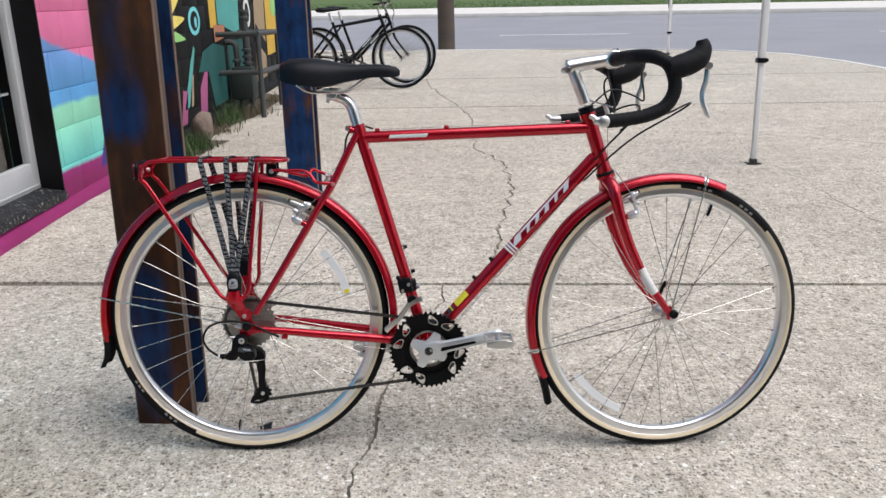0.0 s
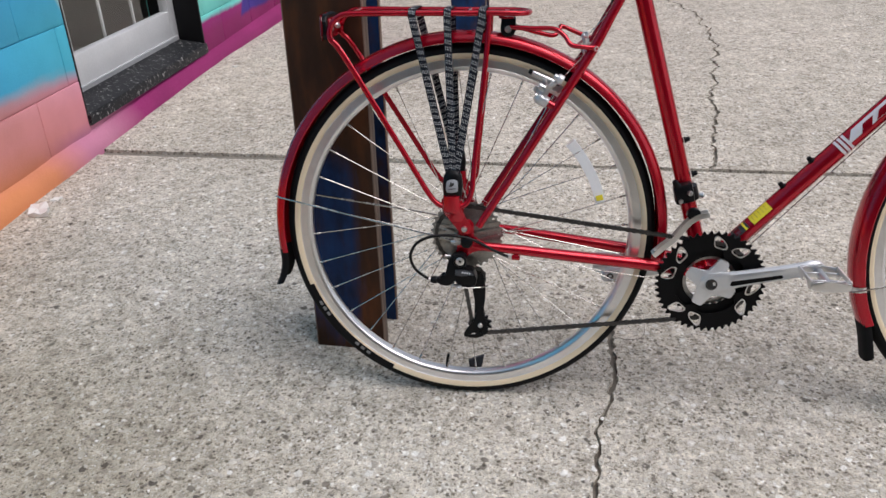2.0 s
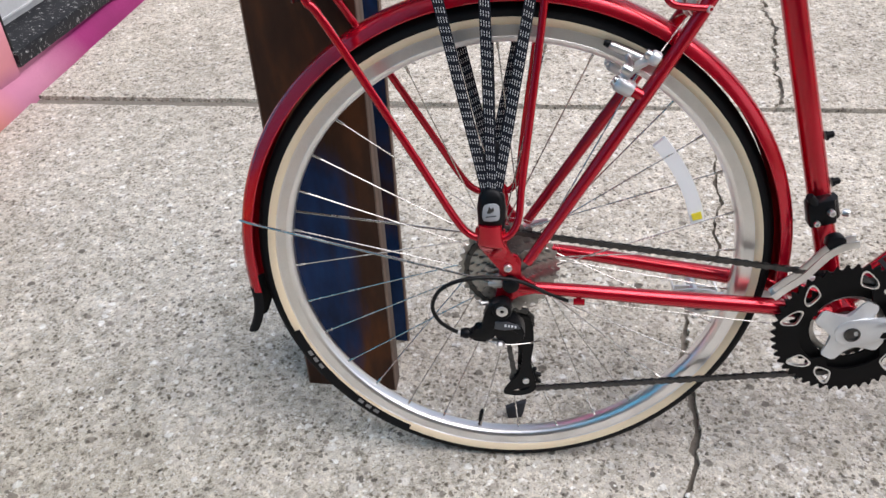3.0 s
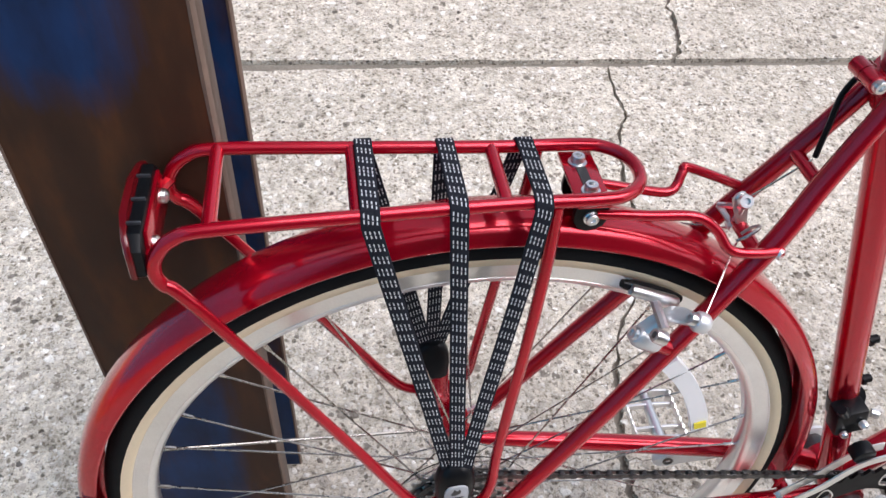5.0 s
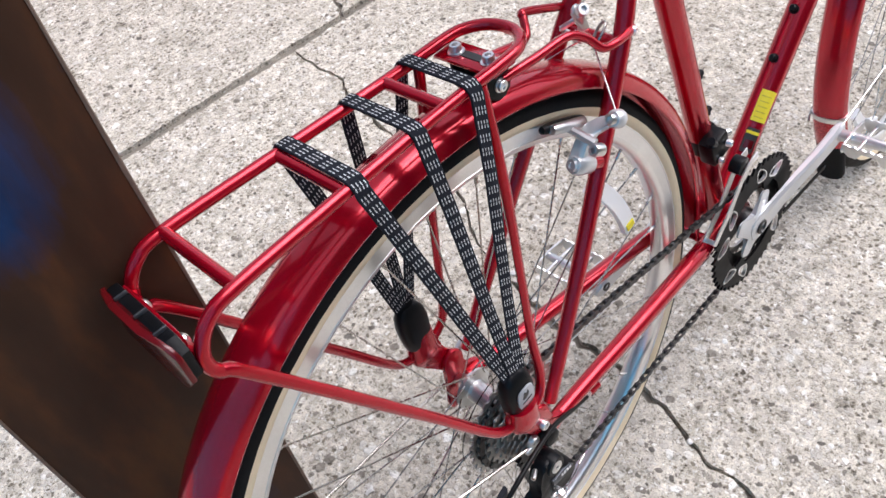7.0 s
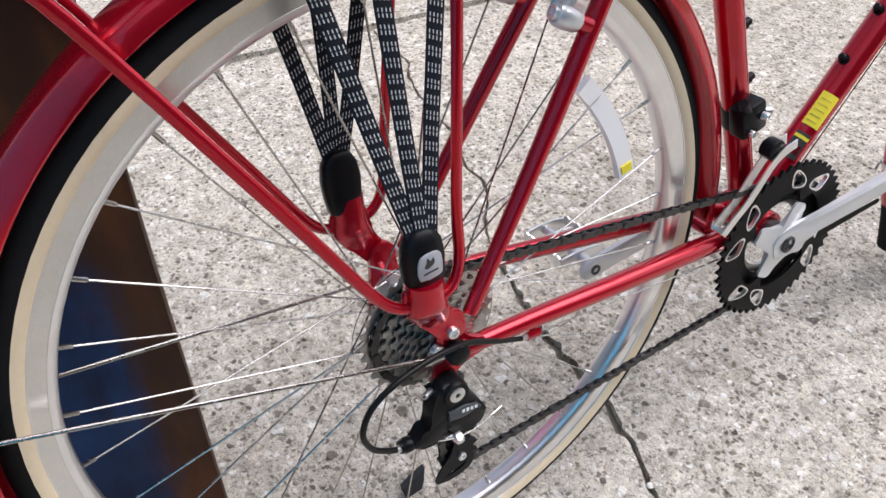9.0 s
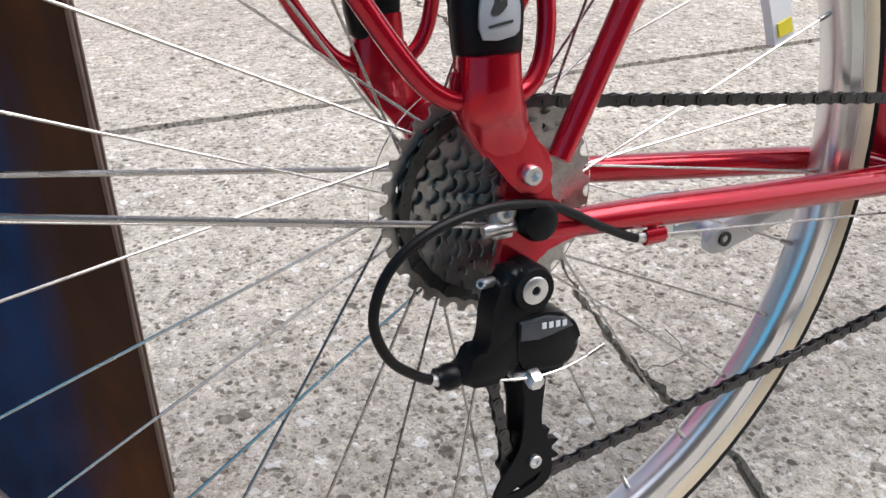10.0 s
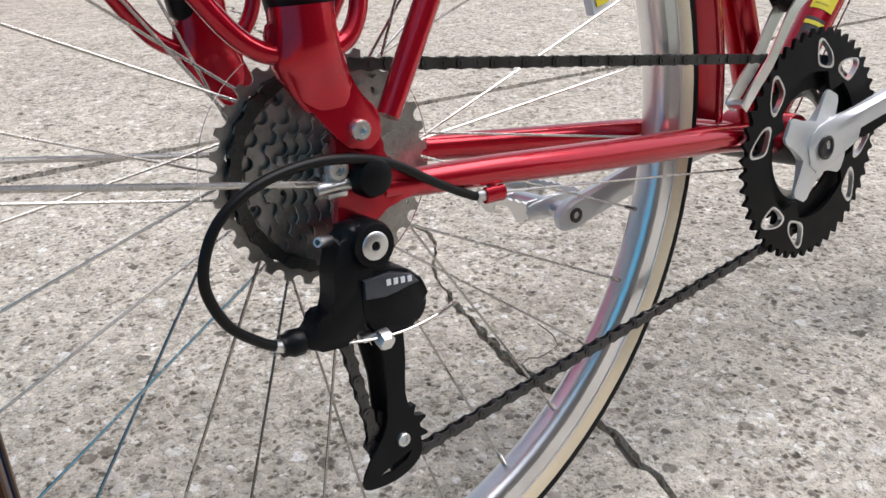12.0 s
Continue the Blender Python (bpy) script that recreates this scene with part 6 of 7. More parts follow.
def slab_piece(outline, mat, label=""):
    bm = bmesh.new()
    lo = [bm.verts.new((x, y, -0.05)) for x, y in outline]
    hi = [bm.verts.new((x, y, 0.0)) for x, y in outline]
    bm.faces.new(hi)
    k = len(lo)
    for i in range(k):
        bm.faces.new((lo[i], lo[(i + 1) % k], hi[(i + 1) % k], hi[i]))
    for at, way in [((0, y, 0), (0, 1, 0)) for y in (1.4, 1.65, 1.9, 2.15, 2.4, 2.6, 3.2, 3.9)] + [((x, 0, 0), (1, 0, 0)) for x in (-1.0, -0.3, 0.3, 1.2, 2.5, 4.5)]:
        bmesh.ops.bisect_plane(bm, geom=bm.verts[:] + bm.edges[:] + bm.faces[:], plane_co=at, plane_no=way)
    bmesh.ops.triangulate(bm, faces=bm.faces[:])
    for v in bm.verts:
        v.co.z += slab_height(v.co.x, v.co.y)
    part("concrete_slab", bm, mat, pavement, label, smooth=0)


def rough_edge(y0, xa, xb, off, seed, ang):
    n = min(420, max(8, int(abs(xb - xa) / 0.012)))
    out = []
    for i in range(n + 1):
        x = xa + (xb - xa) * i / n
        wide = 1.0 + 0.9 * min(1.0, max(0.0, (0.1 - x) / 0.8))
        out.append((x, y0 - ang * x + off * wide + 0.004 * noise.noise(V(x * 9, seed, 0)) + 0.0045 * noise.noise(V(x * 33, seed, 3))))
    return out




def gape(x, y, far):
    """Half the width of a crack, which opens and closes along its run."""
    return (0.0036 + 0.0026 * min(1.0, max(0.0, 1.5 - abs(y - 0.15) * 6)) + 0.002 * (y > 1.2)) * max(0.3, 1.0 + 1.1 * noise.noise(V(x * 17, y * 17, far)) + 1.2 * noise.noise(V(x * 60, y * 60, far + 7)))


GJ = 0.0125
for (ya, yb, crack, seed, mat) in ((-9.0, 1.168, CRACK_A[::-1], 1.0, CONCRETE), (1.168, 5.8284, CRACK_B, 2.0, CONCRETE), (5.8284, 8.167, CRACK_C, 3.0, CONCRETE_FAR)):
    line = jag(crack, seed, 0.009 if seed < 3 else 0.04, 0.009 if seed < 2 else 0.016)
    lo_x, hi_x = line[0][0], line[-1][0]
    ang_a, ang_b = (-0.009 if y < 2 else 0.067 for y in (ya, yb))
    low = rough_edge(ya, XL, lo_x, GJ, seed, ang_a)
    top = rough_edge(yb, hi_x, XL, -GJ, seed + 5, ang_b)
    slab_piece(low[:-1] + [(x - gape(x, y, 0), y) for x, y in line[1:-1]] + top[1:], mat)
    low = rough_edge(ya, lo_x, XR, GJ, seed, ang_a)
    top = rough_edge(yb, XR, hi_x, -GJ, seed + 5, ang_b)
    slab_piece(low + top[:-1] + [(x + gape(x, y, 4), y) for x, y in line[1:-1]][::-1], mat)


def hairline(pts, width, seed):
    """A thin dark, dirt-coloured strip laid on the slab in place of a cut crack."""
    line = jag(pts, seed, 0.03, 0.02)
    bm = bmesh.new()
    rows = []
    for (x, y), (xb, yb) in zip(line, line[1:] + [(2 * line[-1][0] - line[-2][0], 2 * line[-1][1] - line[-2][1])]):
        side = V(xb - x, yb - y, 0).normalized().cross(V(0, 0, 1)) * width * max(0.25, 0.5 + 0.6 * noise.noise(V(x * 9, y * 9, seed)))
        z = slab_height(x, y)
        rows.append([bm.verts.new((x + side.x * k, y + side.y * k, z + h)) for k, h in ((-1, -0.003), (0, 0.0012), (1, -0.003))])
    for a, b in zip(rows, rows[1:]):
        for i in range(2):
            bm.faces.new((a[i], a[i + 1], b[i + 1], b[i]))
    part("crack_strip", bm, JOINT_DIRT, pavement, "dark dirt-coloured strip laid on the concrete in place of a crack")


hairline([(2.74, 6.2), (2.77, 5.1), (2.51, 3.37), (2.556, 2.27), (2.61, 1.91), (2.72, 1.2)], 0.009, 31.0)
hairline([(2.52, 4.2), (2.92, 4.02), (3.5, 3.64), (5.2, 3.4)], 0.009, 32.0)
hairline([(0.3, 0.2), (0.334, 0.194), (0.355, 0.213), (0.376, 0.259)], 0.006, 33.0)
hairline([(0.739, 3.687), (0.71, 3.64), (0.674, 3.616)], 0.02, 34.0)
KERB = [(-12, 15.6), (0.5, 13.1), (2.58, 12.62), (4.3, 12.1), (5.14, 11.6), (5.75, 10.85), (6.02, 9.6), (6.08, 8.6), (6.1, 7.9)]
slab_piece(rough_edge(8.167, XL, 5.76, GJ, 9.0, 0.067) + [(0.966 * (x - 0.02) + 0.0174, 0.966 * (y - 0.19) - 0.0659) for x, y in KERB[::-1]][1:] + [(-11.57, 8.53)], CONCRETE_FAR)
bm = bmesh.new()
for (xa, ya), (xb, yb) in zip(KERB, KERB[1:]):
    na, nb = V(0.0, 0.17, 0), V(0.0, 0.17, 0)
    if xa > 4:
        na = V(0.12, 0.09, 0)
    if xb > 4:
        nb = V(0.12, 0.09, 0)
    q = [V(xa, ya, 0) - na, V(xb, yb, 0) - nb, V(xb, yb, 0), V(xa, ya, 0)]
    lo = [bm.verts.new((p.x, p.y, -0.16)) for p in q]
    hi = [bm.verts.new((p.x, p.y, 0.006 if i < 2 else 0.0)) for i, p in enumerate(q)]
    bm.faces.new(hi)
    for i in range(4):
        bm.faces.new((lo[i], lo[(i + 1) % 4], hi[(i + 1) % 4], hi[i]))
bmesh.ops.remove_doubles(bm, verts=bm.verts, dist=0.001)
thing("kerb", bm, KERB_STONE, "pale concrete kerb dropped to the road", "kerb", kind="structure", m=SLOPE_M)
bm = flat(bmesh.new(), [(-60, 25.2), (-12, 15.58), (0.5, 13.08), (2.58, 12.6), (4.3, 12.08), (5.14, 11.58), (5.75, 10.83), (6.02, 9.6), (6.08, 8.6), (6.1, 7.85), (60, -1.0), (60, 14.7), (-60, 38.7)], -0.018)
thing("road", bm, ASPHALT, "worn light grey asphalt street", "road", kind="structure", m=SLOPE_M)
ROAD_TURN = Matrix.Rotation(math.atan(-0.2), 4, "Z")
for k in (-2, -1, 0, 1, 2):
    bm = bmesh.new()
    box(bm, V(3.14 + 7.6 * k, 16.55 - 1.52 * k, -0.012), (2.8, 0.13, 0.005), Matrix.Rotation(math.atan(-0.166), 4, "Z"))
    thing("lane_marking", bm, ROAD_PAINT, "white painted lane dash on the street", "road marking", group="lane dashes", kind="structure", m=SLOPE_M)
FAR_M = SLOPE_M @ Matrix.Translation((0, 26.9, 0)) @ ROAD_TURN
bm = box(bmesh.new(), V(0, 0, -0.02), (140, 0.3, 0.26), None, 0.02)
thing("far_kerb", bm, KERB_STONE, "pale kerb along the far side of the street", "kerb", kind="structure", m=FAR_M)
bm = box(bmesh.new(), V(0, 3.16, -0.02), (140, 6.0, 0.24))
thing("far_pavement", bm, KERB_STONE, "pale pavement across the street", "pavement", kind="structure", m=FAR_M)
bm = box(bmesh.new(), V(0, 36.2, 0), (140, 60, 0.22))
thing("lawn", bm, GRASS_GROUND, "mown green lawn across the street", "lawn", kind="structure", m=FAR_M)
rng = random.Random(4)
bm = bmesh.new()
for i in range(9000):
    x, y = rng.uniform(-12, 22), 6.2 + rng.random() ** 1.6 * 9
    h, a = rng.uniform(0.04, 0.1), rng.uniform(0, 6.28)
    w = 0.012
    p = [bm.verts.new((x - w * math.cos(a), y - w * math.sin(a), 0.1)), bm.verts.new((x + w * math.cos(a), y + w * math.sin(a), 0.1)), bm.verts.new((x + rng.uniform(-0.03, 0.03), y + rng.uniform(-0.03, 0.03), 0.1 + h))]
    bm.faces.new(p)
thing("lawn_grass", bm, BLADE, "short green grass blades across the street", "grass", kind="stuff", m=FAR_M, smooth=0)

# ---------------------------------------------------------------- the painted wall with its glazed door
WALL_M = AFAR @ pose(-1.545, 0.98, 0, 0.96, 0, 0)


def mural_mat():
    """Flat bands of mural colour with brushed edges, by place on the wall."""
    m, nt, b = node_mat("mural_paint")
    geo = nt.nodes.new("ShaderNodeNewGeometry")
    mp = nt.nodes.new("ShaderNodeMapping")
    mp.vector_type = "TEXTURE"
    mp.inputs["Location"].default_value = WALL_M.translation
    mp.inputs["Scale"].default_value = (0.966, 0.966, 0.966)
    mp.inputs["Rotation"].default_value = (radians(0.96), 0, 0)
    link(nt, geo.outputs["Position"], mp.inputs["Vector"])
    wob = nt.nodes.new("ShaderNodeTexNoise")
    wob.inputs["Scale"].default_value, wob.inputs["Detail"].default_value = 5, 4
    link(nt, mp.outputs[0], wob.inputs["Vector"])
    sep = nt.nodes.new("ShaderNodeSeparateXYZ")
    link(nt, mp.outputs[0], sep.inputs[0])

    def op(kind, a, bb, c=None):
        n = nt.nodes.new("ShaderNodeMath")
        n.operation = kind
        for i, x in enumerate((a, bb, c)):
            if x is None:
                continue
            if isinstance(x, (int, float)):
                n.inputs[i].default_value = x
            else:
                link(nt, x, n.inputs[i])
        return n.outputs[0]

    shift = op("MULTIPLY", op("SUBTRACT", wob.outputs["Fac"], 0.5), 0.05)
    u = op("ADD", sep.outputs[1], shift)
    v = op("ADD", sep.outputs[2], shift)

    def step(x, at, soft=0.012):
        n = nt.nodes.new("ShaderNodeMapRange")
        n.inputs["From Min"].default_value, n.inputs["From Max"].default_value = at - soft, at + soft
        link(nt, x, n.inputs["Value"])
        return n.outputs[0]

    def layers(x, stops):
        col = stops[0][1]
        for at, c, soft in stops[1:]:
            col = mix(nt, step(x, at, soft), col, c)
        return col

    left = layers(v, [(0, (0.76, 0.28, 0.16)), (0.125, (0.8, 0.32, 0.36), 0.04), (0.3, (0.82, 0.38, 0.5), 0.06), (0.345, (0.1, 0.6, 0.8), 0.02), (0.7, (0.07, 0.4, 0.82), 0.2)])
    left_far = layers(v, [(0, (0.78, 0.3, 0.13)), (0.16, (0.8, 0.33, 0.3), 0.06), (0.33, (0.82, 0.38, 0.42), 0.06), (0.37, (0.08, 0.5, 0.82), 0.02)])
    right = layers(v, [(0, (0.36, 0.035, 0.2)), (0.292, (0.22, 0.78, 0.72), 0.012), (0.45, (0.36, 0.85, 0.6), 0.12), (0.635, (0.14, 0.42, 0.8), 0.012), (0.8, (0.2, 0.4, 0.8), 0.1)])
    pink_line = op("ADD", v, op("MULTIPLY", op("SUBTRACT", u, 1.4), 0.25))
    right = mix(nt, step(pink_line, 0.99, 0.012), right, (0.85, 0.22, 0.42))
    tri = op("SUBTRACT", u, op("MULTIPLY", op("SUBTRACT", v, 0.58), -0.6))
    col = mix(nt, step(u, 0.05, 0.25), left_far, left)
    col = mix(nt, op("MULTIPLY", step(tri, 0.32, 0.01), step(v, 0.5, 0.01)), col, (0.5, 0.8, 0.84))
    low_pink = op("MULTIPLY", step(u, 0.12, 0.12), op("SUBTRACT", 1.0, step(v, 0.16, 0.02)))
    low_mag = op("MULTIPLY", step(u, 0.52, 0.14), op("SUBTRACT", 1.0, step(v, 0.25, 0.02)))
    col = mix(nt, step(u, 0.8, 0.05), col, right)
    col = mix(nt, low_pink, col, (0.6, 0.24, 0.36))
    col = mix(nt, low_mag, col, (0.33, 0.035, 0.16))
    diag = op("SUBTRACT", u, op("MULTIPLY", v, 0.62))
    col = mix(nt, op("MULTIPLY", step(diag, 1.78, 0.01), step(v, 0.22, 0.01)), col, (0.08, 0.05, 0.3))
    col = mix(nt, step(u, 2.6, 0.012), col, (0.008, 0.008, 0.009))
    fade = noise_tex(nt, mp.outputs[0], 2.4, 5)
    col = mix(nt, 1.0, col, ramp(nt, fade, [(0.3, (0.66, 0.66, 0.66)), (0.7, (0.88, 0.88, 0.88))]), "MULTIPLY")
    dirt = noise_tex(nt, mp.outputs[0], 30, 5, 0.7)
    col = mix(nt, ramp(nt, dirt, [(0.66, (0, 0, 0)), (0.78, (0.25, 0.25, 0.25))]), col, (0.22, 0.2, 0.19))
    link(nt, col, b.inputs["Base Color"])
    b.inputs["Roughness"].default_value = 0.6
    b.inputs["Specular IOR Level"].default_value = 0.15
    bump(nt, b, noise_tex(nt, mp.outputs[0], 90, 6, 0.7), 0.5, 0.003)
    return m


MURAL = mural_mat()
OU0, OU1, OV0, OV1 = 0.322, 1.412, 0.166, 2.3
wall = base("wall_west", "block wall with a bright painted mural", "wall", kind="structure", m=WALL_M)


def wall_box(bm, x0, x1, u0, u1, v0, v1, bev=0.0):
    return box(bm, V((x0 + x1) / 2, (u0 + u1) / 2, (v0 + v1) / 2), (x1 - x0, u1 - u0, v1 - v0), None, bev)


bm = bmesh.new()
wall_box(bm, -0.26, -0.0045, -6.0, OU0, -0.2, 3.4)
wall_box(bm, -0.26, -0.0045, OU1, 8.6, -0.2, 3.4)
wall_box(bm, -0.26, -0.0045, OU0, OU1, OV1, 3.4)
wall_box(bm, -0.26, -0.0045, OU0, OU1, -0.2, OV0 - 0.02)
part("wall_core", bm, MURAL, wall, "painted mortar behind the blocks")
bm = bmesh.new()
for u0, u1 in ((-6.0, 2.62), (2.62, 8.6)):
    n = int((u1 - u0) / 0.12)
    rows = []
    for i in range(n + 1):
        u = u0 + (u1 - u0) * i / n
        g = 0.0168 * u
        w = 0.006 * noise.noise(V(u * 4, 0, 0)) + 0.003 * noise.noise(V(u * 17, 2, 0))
        rows.append([bm.verts.new((x, u, v)) for x, v in ((-0.01, 0.125 + g), (0.004, 0.122 + w + g), (0.034 + w, 0.09 + w + g), (0.042 + w, 0.06 + g), (0.046 + w, -0.2), (-0.01, -0.2))])
    for a, b in zip(rows, rows[1:]):
        for i in range(6):
            bm.faces.new((a[i], a[(i + 1) % 6], b[(i + 1) % 6], b[i]))
    bm.faces.new(rows[0][::-1])
    bm.faces.new(rows[-1])
part("plinth", bm, MURAL, wall, "sloping painted mortar plinth")
block_mesh = {}


def block(u0, u1, v0, v1):
    key = (round(u1 - u0, 3), round(v1 - v0, 3))
    if key not in block_mesh:
        bm = bmesh.new()
        box(bm, V(0, 0, 0), (0.03, key[0], key[1]), None, 0.0035)
        block_mesh[key] = finish("block", bm, MURAL, 50)
    ob = new("block", block_mesh[key])
    ob.parent = wall
    ob.location = (-0.015 + rng.uniform(-0.001, 0.0015), (u0 + u1) / 2, (v0 + v1) / 2)
    ob.rotation_euler = (0, rng.uniform(-0.003, 0.003), rng.uniform(-0.004, 0.004))


G = 0.003
for c in range(7):
    v0 = 0.118 + 0.2 * c
    v1 = v0 + 0.2 - G
    u = -2.4 + (0.2 if c % 2 else 0.0) + 0.06
    while u < 7.9:
        a, b = u, u + 0.4 - G
        if b <= OU0 - 0.004 or a >= OU1 + 0.004:
            block(a, b, v0, v1)
        else:
            if a < OU0 - 0.03:
                block(a, OU0 - 0.002, v0, v1)
            if b > OU1 + 0.03:
                block(OU1 + 0.002, b, v0, v1)
        u += 0.4

# mural shapes on the black stretch of wall
MURAL_COL = {"yellow": (0.75, 0.62, 0.16), "white": (0.7, 0.72, 0.68), "aqua": (0.1, 0.36, 0.33), "teal": (0.025, 0.1, 0.095), "pink": (0.36, 0.1, 0.22), "gold": (0.62, 0.4, 0.07), "orange": (0.45, 0.2, 0.12), "green": (0.2, 0.5, 0.16), "cyan": (0.18, 0.58, 0.62), "sand": (0.36, 0.27, 0.17), "black": (0.008, 0.008, 0.009), "red": (0.45, 0.04, 0.05), "lime": (0.3, 0.6, 0.2)}
PAINT = {k: surface("mural_" + k, c, 0.6, spec=0.15, vary=0.15, scale=6, fine=90, relief=0.002) for k, c in MURAL_COL.items()}


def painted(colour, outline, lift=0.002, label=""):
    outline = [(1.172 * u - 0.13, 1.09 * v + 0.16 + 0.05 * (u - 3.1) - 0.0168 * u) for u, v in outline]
    bm = bmesh.new()
    slab(bm, outline, V(lift, 0, 0), V(0, 1, 0), V(0, 0, 1), 0.0016)
    part("mural_shape", bm, PAINT[colour], wall, label)


def blob(cu, cv, ru, rv, turn=0.0, n=18, pinch=0.0):
    out = []
    for i in range(n):
        a = 2 * math.pi * i / n
        x, y = ru * math.cos(a), rv * math.sin(a) * (1 - pinch * math.cos(a))
        out.append((cu + x * math.cos(turn) - y * math.sin(turn), cv + x * math.sin(turn) + y * math.cos(turn)))
    return out


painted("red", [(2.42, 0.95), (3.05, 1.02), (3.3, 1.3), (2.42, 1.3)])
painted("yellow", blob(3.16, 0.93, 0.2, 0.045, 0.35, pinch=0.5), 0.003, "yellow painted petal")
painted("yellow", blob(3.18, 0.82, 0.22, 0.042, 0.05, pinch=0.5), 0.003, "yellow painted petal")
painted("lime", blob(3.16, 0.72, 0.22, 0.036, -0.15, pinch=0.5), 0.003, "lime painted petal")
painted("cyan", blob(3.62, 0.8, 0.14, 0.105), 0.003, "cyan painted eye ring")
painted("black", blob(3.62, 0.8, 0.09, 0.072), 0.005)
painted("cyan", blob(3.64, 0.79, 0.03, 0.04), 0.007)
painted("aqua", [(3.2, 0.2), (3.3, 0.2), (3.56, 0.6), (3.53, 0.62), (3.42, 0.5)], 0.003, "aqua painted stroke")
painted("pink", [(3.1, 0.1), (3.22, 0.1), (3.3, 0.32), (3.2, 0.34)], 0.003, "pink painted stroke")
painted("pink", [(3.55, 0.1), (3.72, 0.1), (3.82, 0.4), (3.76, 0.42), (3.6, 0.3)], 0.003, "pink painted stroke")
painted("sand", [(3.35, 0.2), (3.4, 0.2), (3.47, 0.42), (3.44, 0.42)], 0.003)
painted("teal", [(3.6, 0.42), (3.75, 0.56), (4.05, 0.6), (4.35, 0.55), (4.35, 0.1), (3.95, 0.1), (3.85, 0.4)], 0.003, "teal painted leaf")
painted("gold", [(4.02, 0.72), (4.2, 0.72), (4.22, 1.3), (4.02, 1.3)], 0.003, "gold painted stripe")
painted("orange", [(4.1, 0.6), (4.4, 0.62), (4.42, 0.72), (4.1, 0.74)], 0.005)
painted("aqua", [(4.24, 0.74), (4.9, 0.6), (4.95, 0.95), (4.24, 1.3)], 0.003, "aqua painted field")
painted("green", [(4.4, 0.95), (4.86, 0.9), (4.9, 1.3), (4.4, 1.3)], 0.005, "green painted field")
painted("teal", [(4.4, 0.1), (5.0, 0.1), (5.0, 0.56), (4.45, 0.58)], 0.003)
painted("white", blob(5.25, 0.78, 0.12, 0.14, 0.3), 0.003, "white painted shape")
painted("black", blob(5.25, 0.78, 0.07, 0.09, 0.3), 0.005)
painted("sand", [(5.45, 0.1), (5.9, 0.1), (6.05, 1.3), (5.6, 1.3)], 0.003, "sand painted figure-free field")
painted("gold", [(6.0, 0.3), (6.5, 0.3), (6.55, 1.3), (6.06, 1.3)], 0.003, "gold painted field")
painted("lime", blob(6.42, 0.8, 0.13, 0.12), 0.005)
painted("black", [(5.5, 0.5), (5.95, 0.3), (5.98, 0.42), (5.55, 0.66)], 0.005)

# glazed door in its black reveal
door = base("door_1", "white framed glazed door in a black reveal", "door", kind="structure", m=WALL_M)
bm = bmesh.new()
wall_box(bm, -0.25, 0.003, OU1 - 0.012, OU1, OV0, OV1, 0.002)
part("jamb", bm, BLACK_TRIM, door, "black painted jamb")
bm = bmesh.new()
wall_box(bm, -0.25, -0.002, OU0, OU0 + 0.012, OV0, OV1, 0.002)
part("jamb", bm, BLACK_TRIM, door, "black painted jamb")
bm = bmesh.new()
rows = []
for i in range(25):
    u = OU0 + (OU1 - OU0) * i / 24
    w = 0.004 * noise.noise(V(u * 12, 0, 0))
    rows.append([bm.verts.new((x, u, v)) for x, v in ((-0.13, 0.218), (-0.02, 0.2 + w), (0.008 + w, 0.194 + w), (0.012 + w, 0.182), (0.01 + w, 0.15), (-0.13, 0.15))])
for a, b in zip(rows, rows[1:]):
    for i in range(6):
        bm.faces.new((a[i], a[(i + 1) % 6], b[(i + 1) % 6], b[i]))
bm.faces.new(rows[0][::-1])
bm.faces.new(rows[-1])


def chipped_black():
    m, nt, b = node_mat("chipped_black_paint")
    v = coords(nt)
    k = ramp(nt, noise_tex(nt, v, 55, 6, 0.8), [(0.57, (0, 0, 0)), (0.62, (1, 1, 1))])
    link(nt, mix(nt, k, (0.008, 0.009, 0.012), (0.5, 0.5, 0.48)), b.inputs["Base Color"])
    b.inputs["Roughness"].default_value = 0.45
    b.inputs["Specular IOR Level"].default_value = 0.3
    bump(nt, b, k, 0.6, 0.003)
    return m


part("sill", bm, chipped_black(), door, "chipped black painted sill")
FX0, FX1 = -0.165, -0.118
bm = bmesh.new()
wall_box(bm, FX0, FX1, OU0 + 0.012, OU0 + 0.075, 0.216, OV1, 0.003)
part("stile", bm, WHITE_FRAME, door, "white aluminium stile")
bm = bmesh.new()
wall_box(bm, FX0, FX1, OU1 - 0.075, OU1 - 0.012, 0.216, OV1, 0.003)
part("stile", bm, WHITE_FRAME, door, "white aluminium stile")
bm = bmesh.new()
wall_box(bm, FX0, FX1 - 0.001, OU0 + 0.075, OU1 - 0.075, 0.216, 0.358, 0.003)
wall_box(bm, FX1 - 0.002, FX1 + 0.006, OU0 + 0.03, OU1 - 0.03, 0.235, 0.241)
part("bottom_rail", bm, WHITE_FRAME, door, "white aluminium bottom rail")
bm = bmesh.new()
wall_box(bm, FX0, FX1 - 0.001, OU0 + 0.075, OU1 - 0.075, OV1 - 0.07, OV1, 0.003)
part("top_rail", bm, WHITE_FRAME, door)
bm = bmesh.new()
wall_box(bm, -0.145, -0.139, OU0 + 0.07, OU1 - 0.07, 0.352, OV1 - 0.065)
pane = part("pane", bm, WINDOW_GLASS, door, "dark reflecting glass pane")
pane.visible_shadow = False
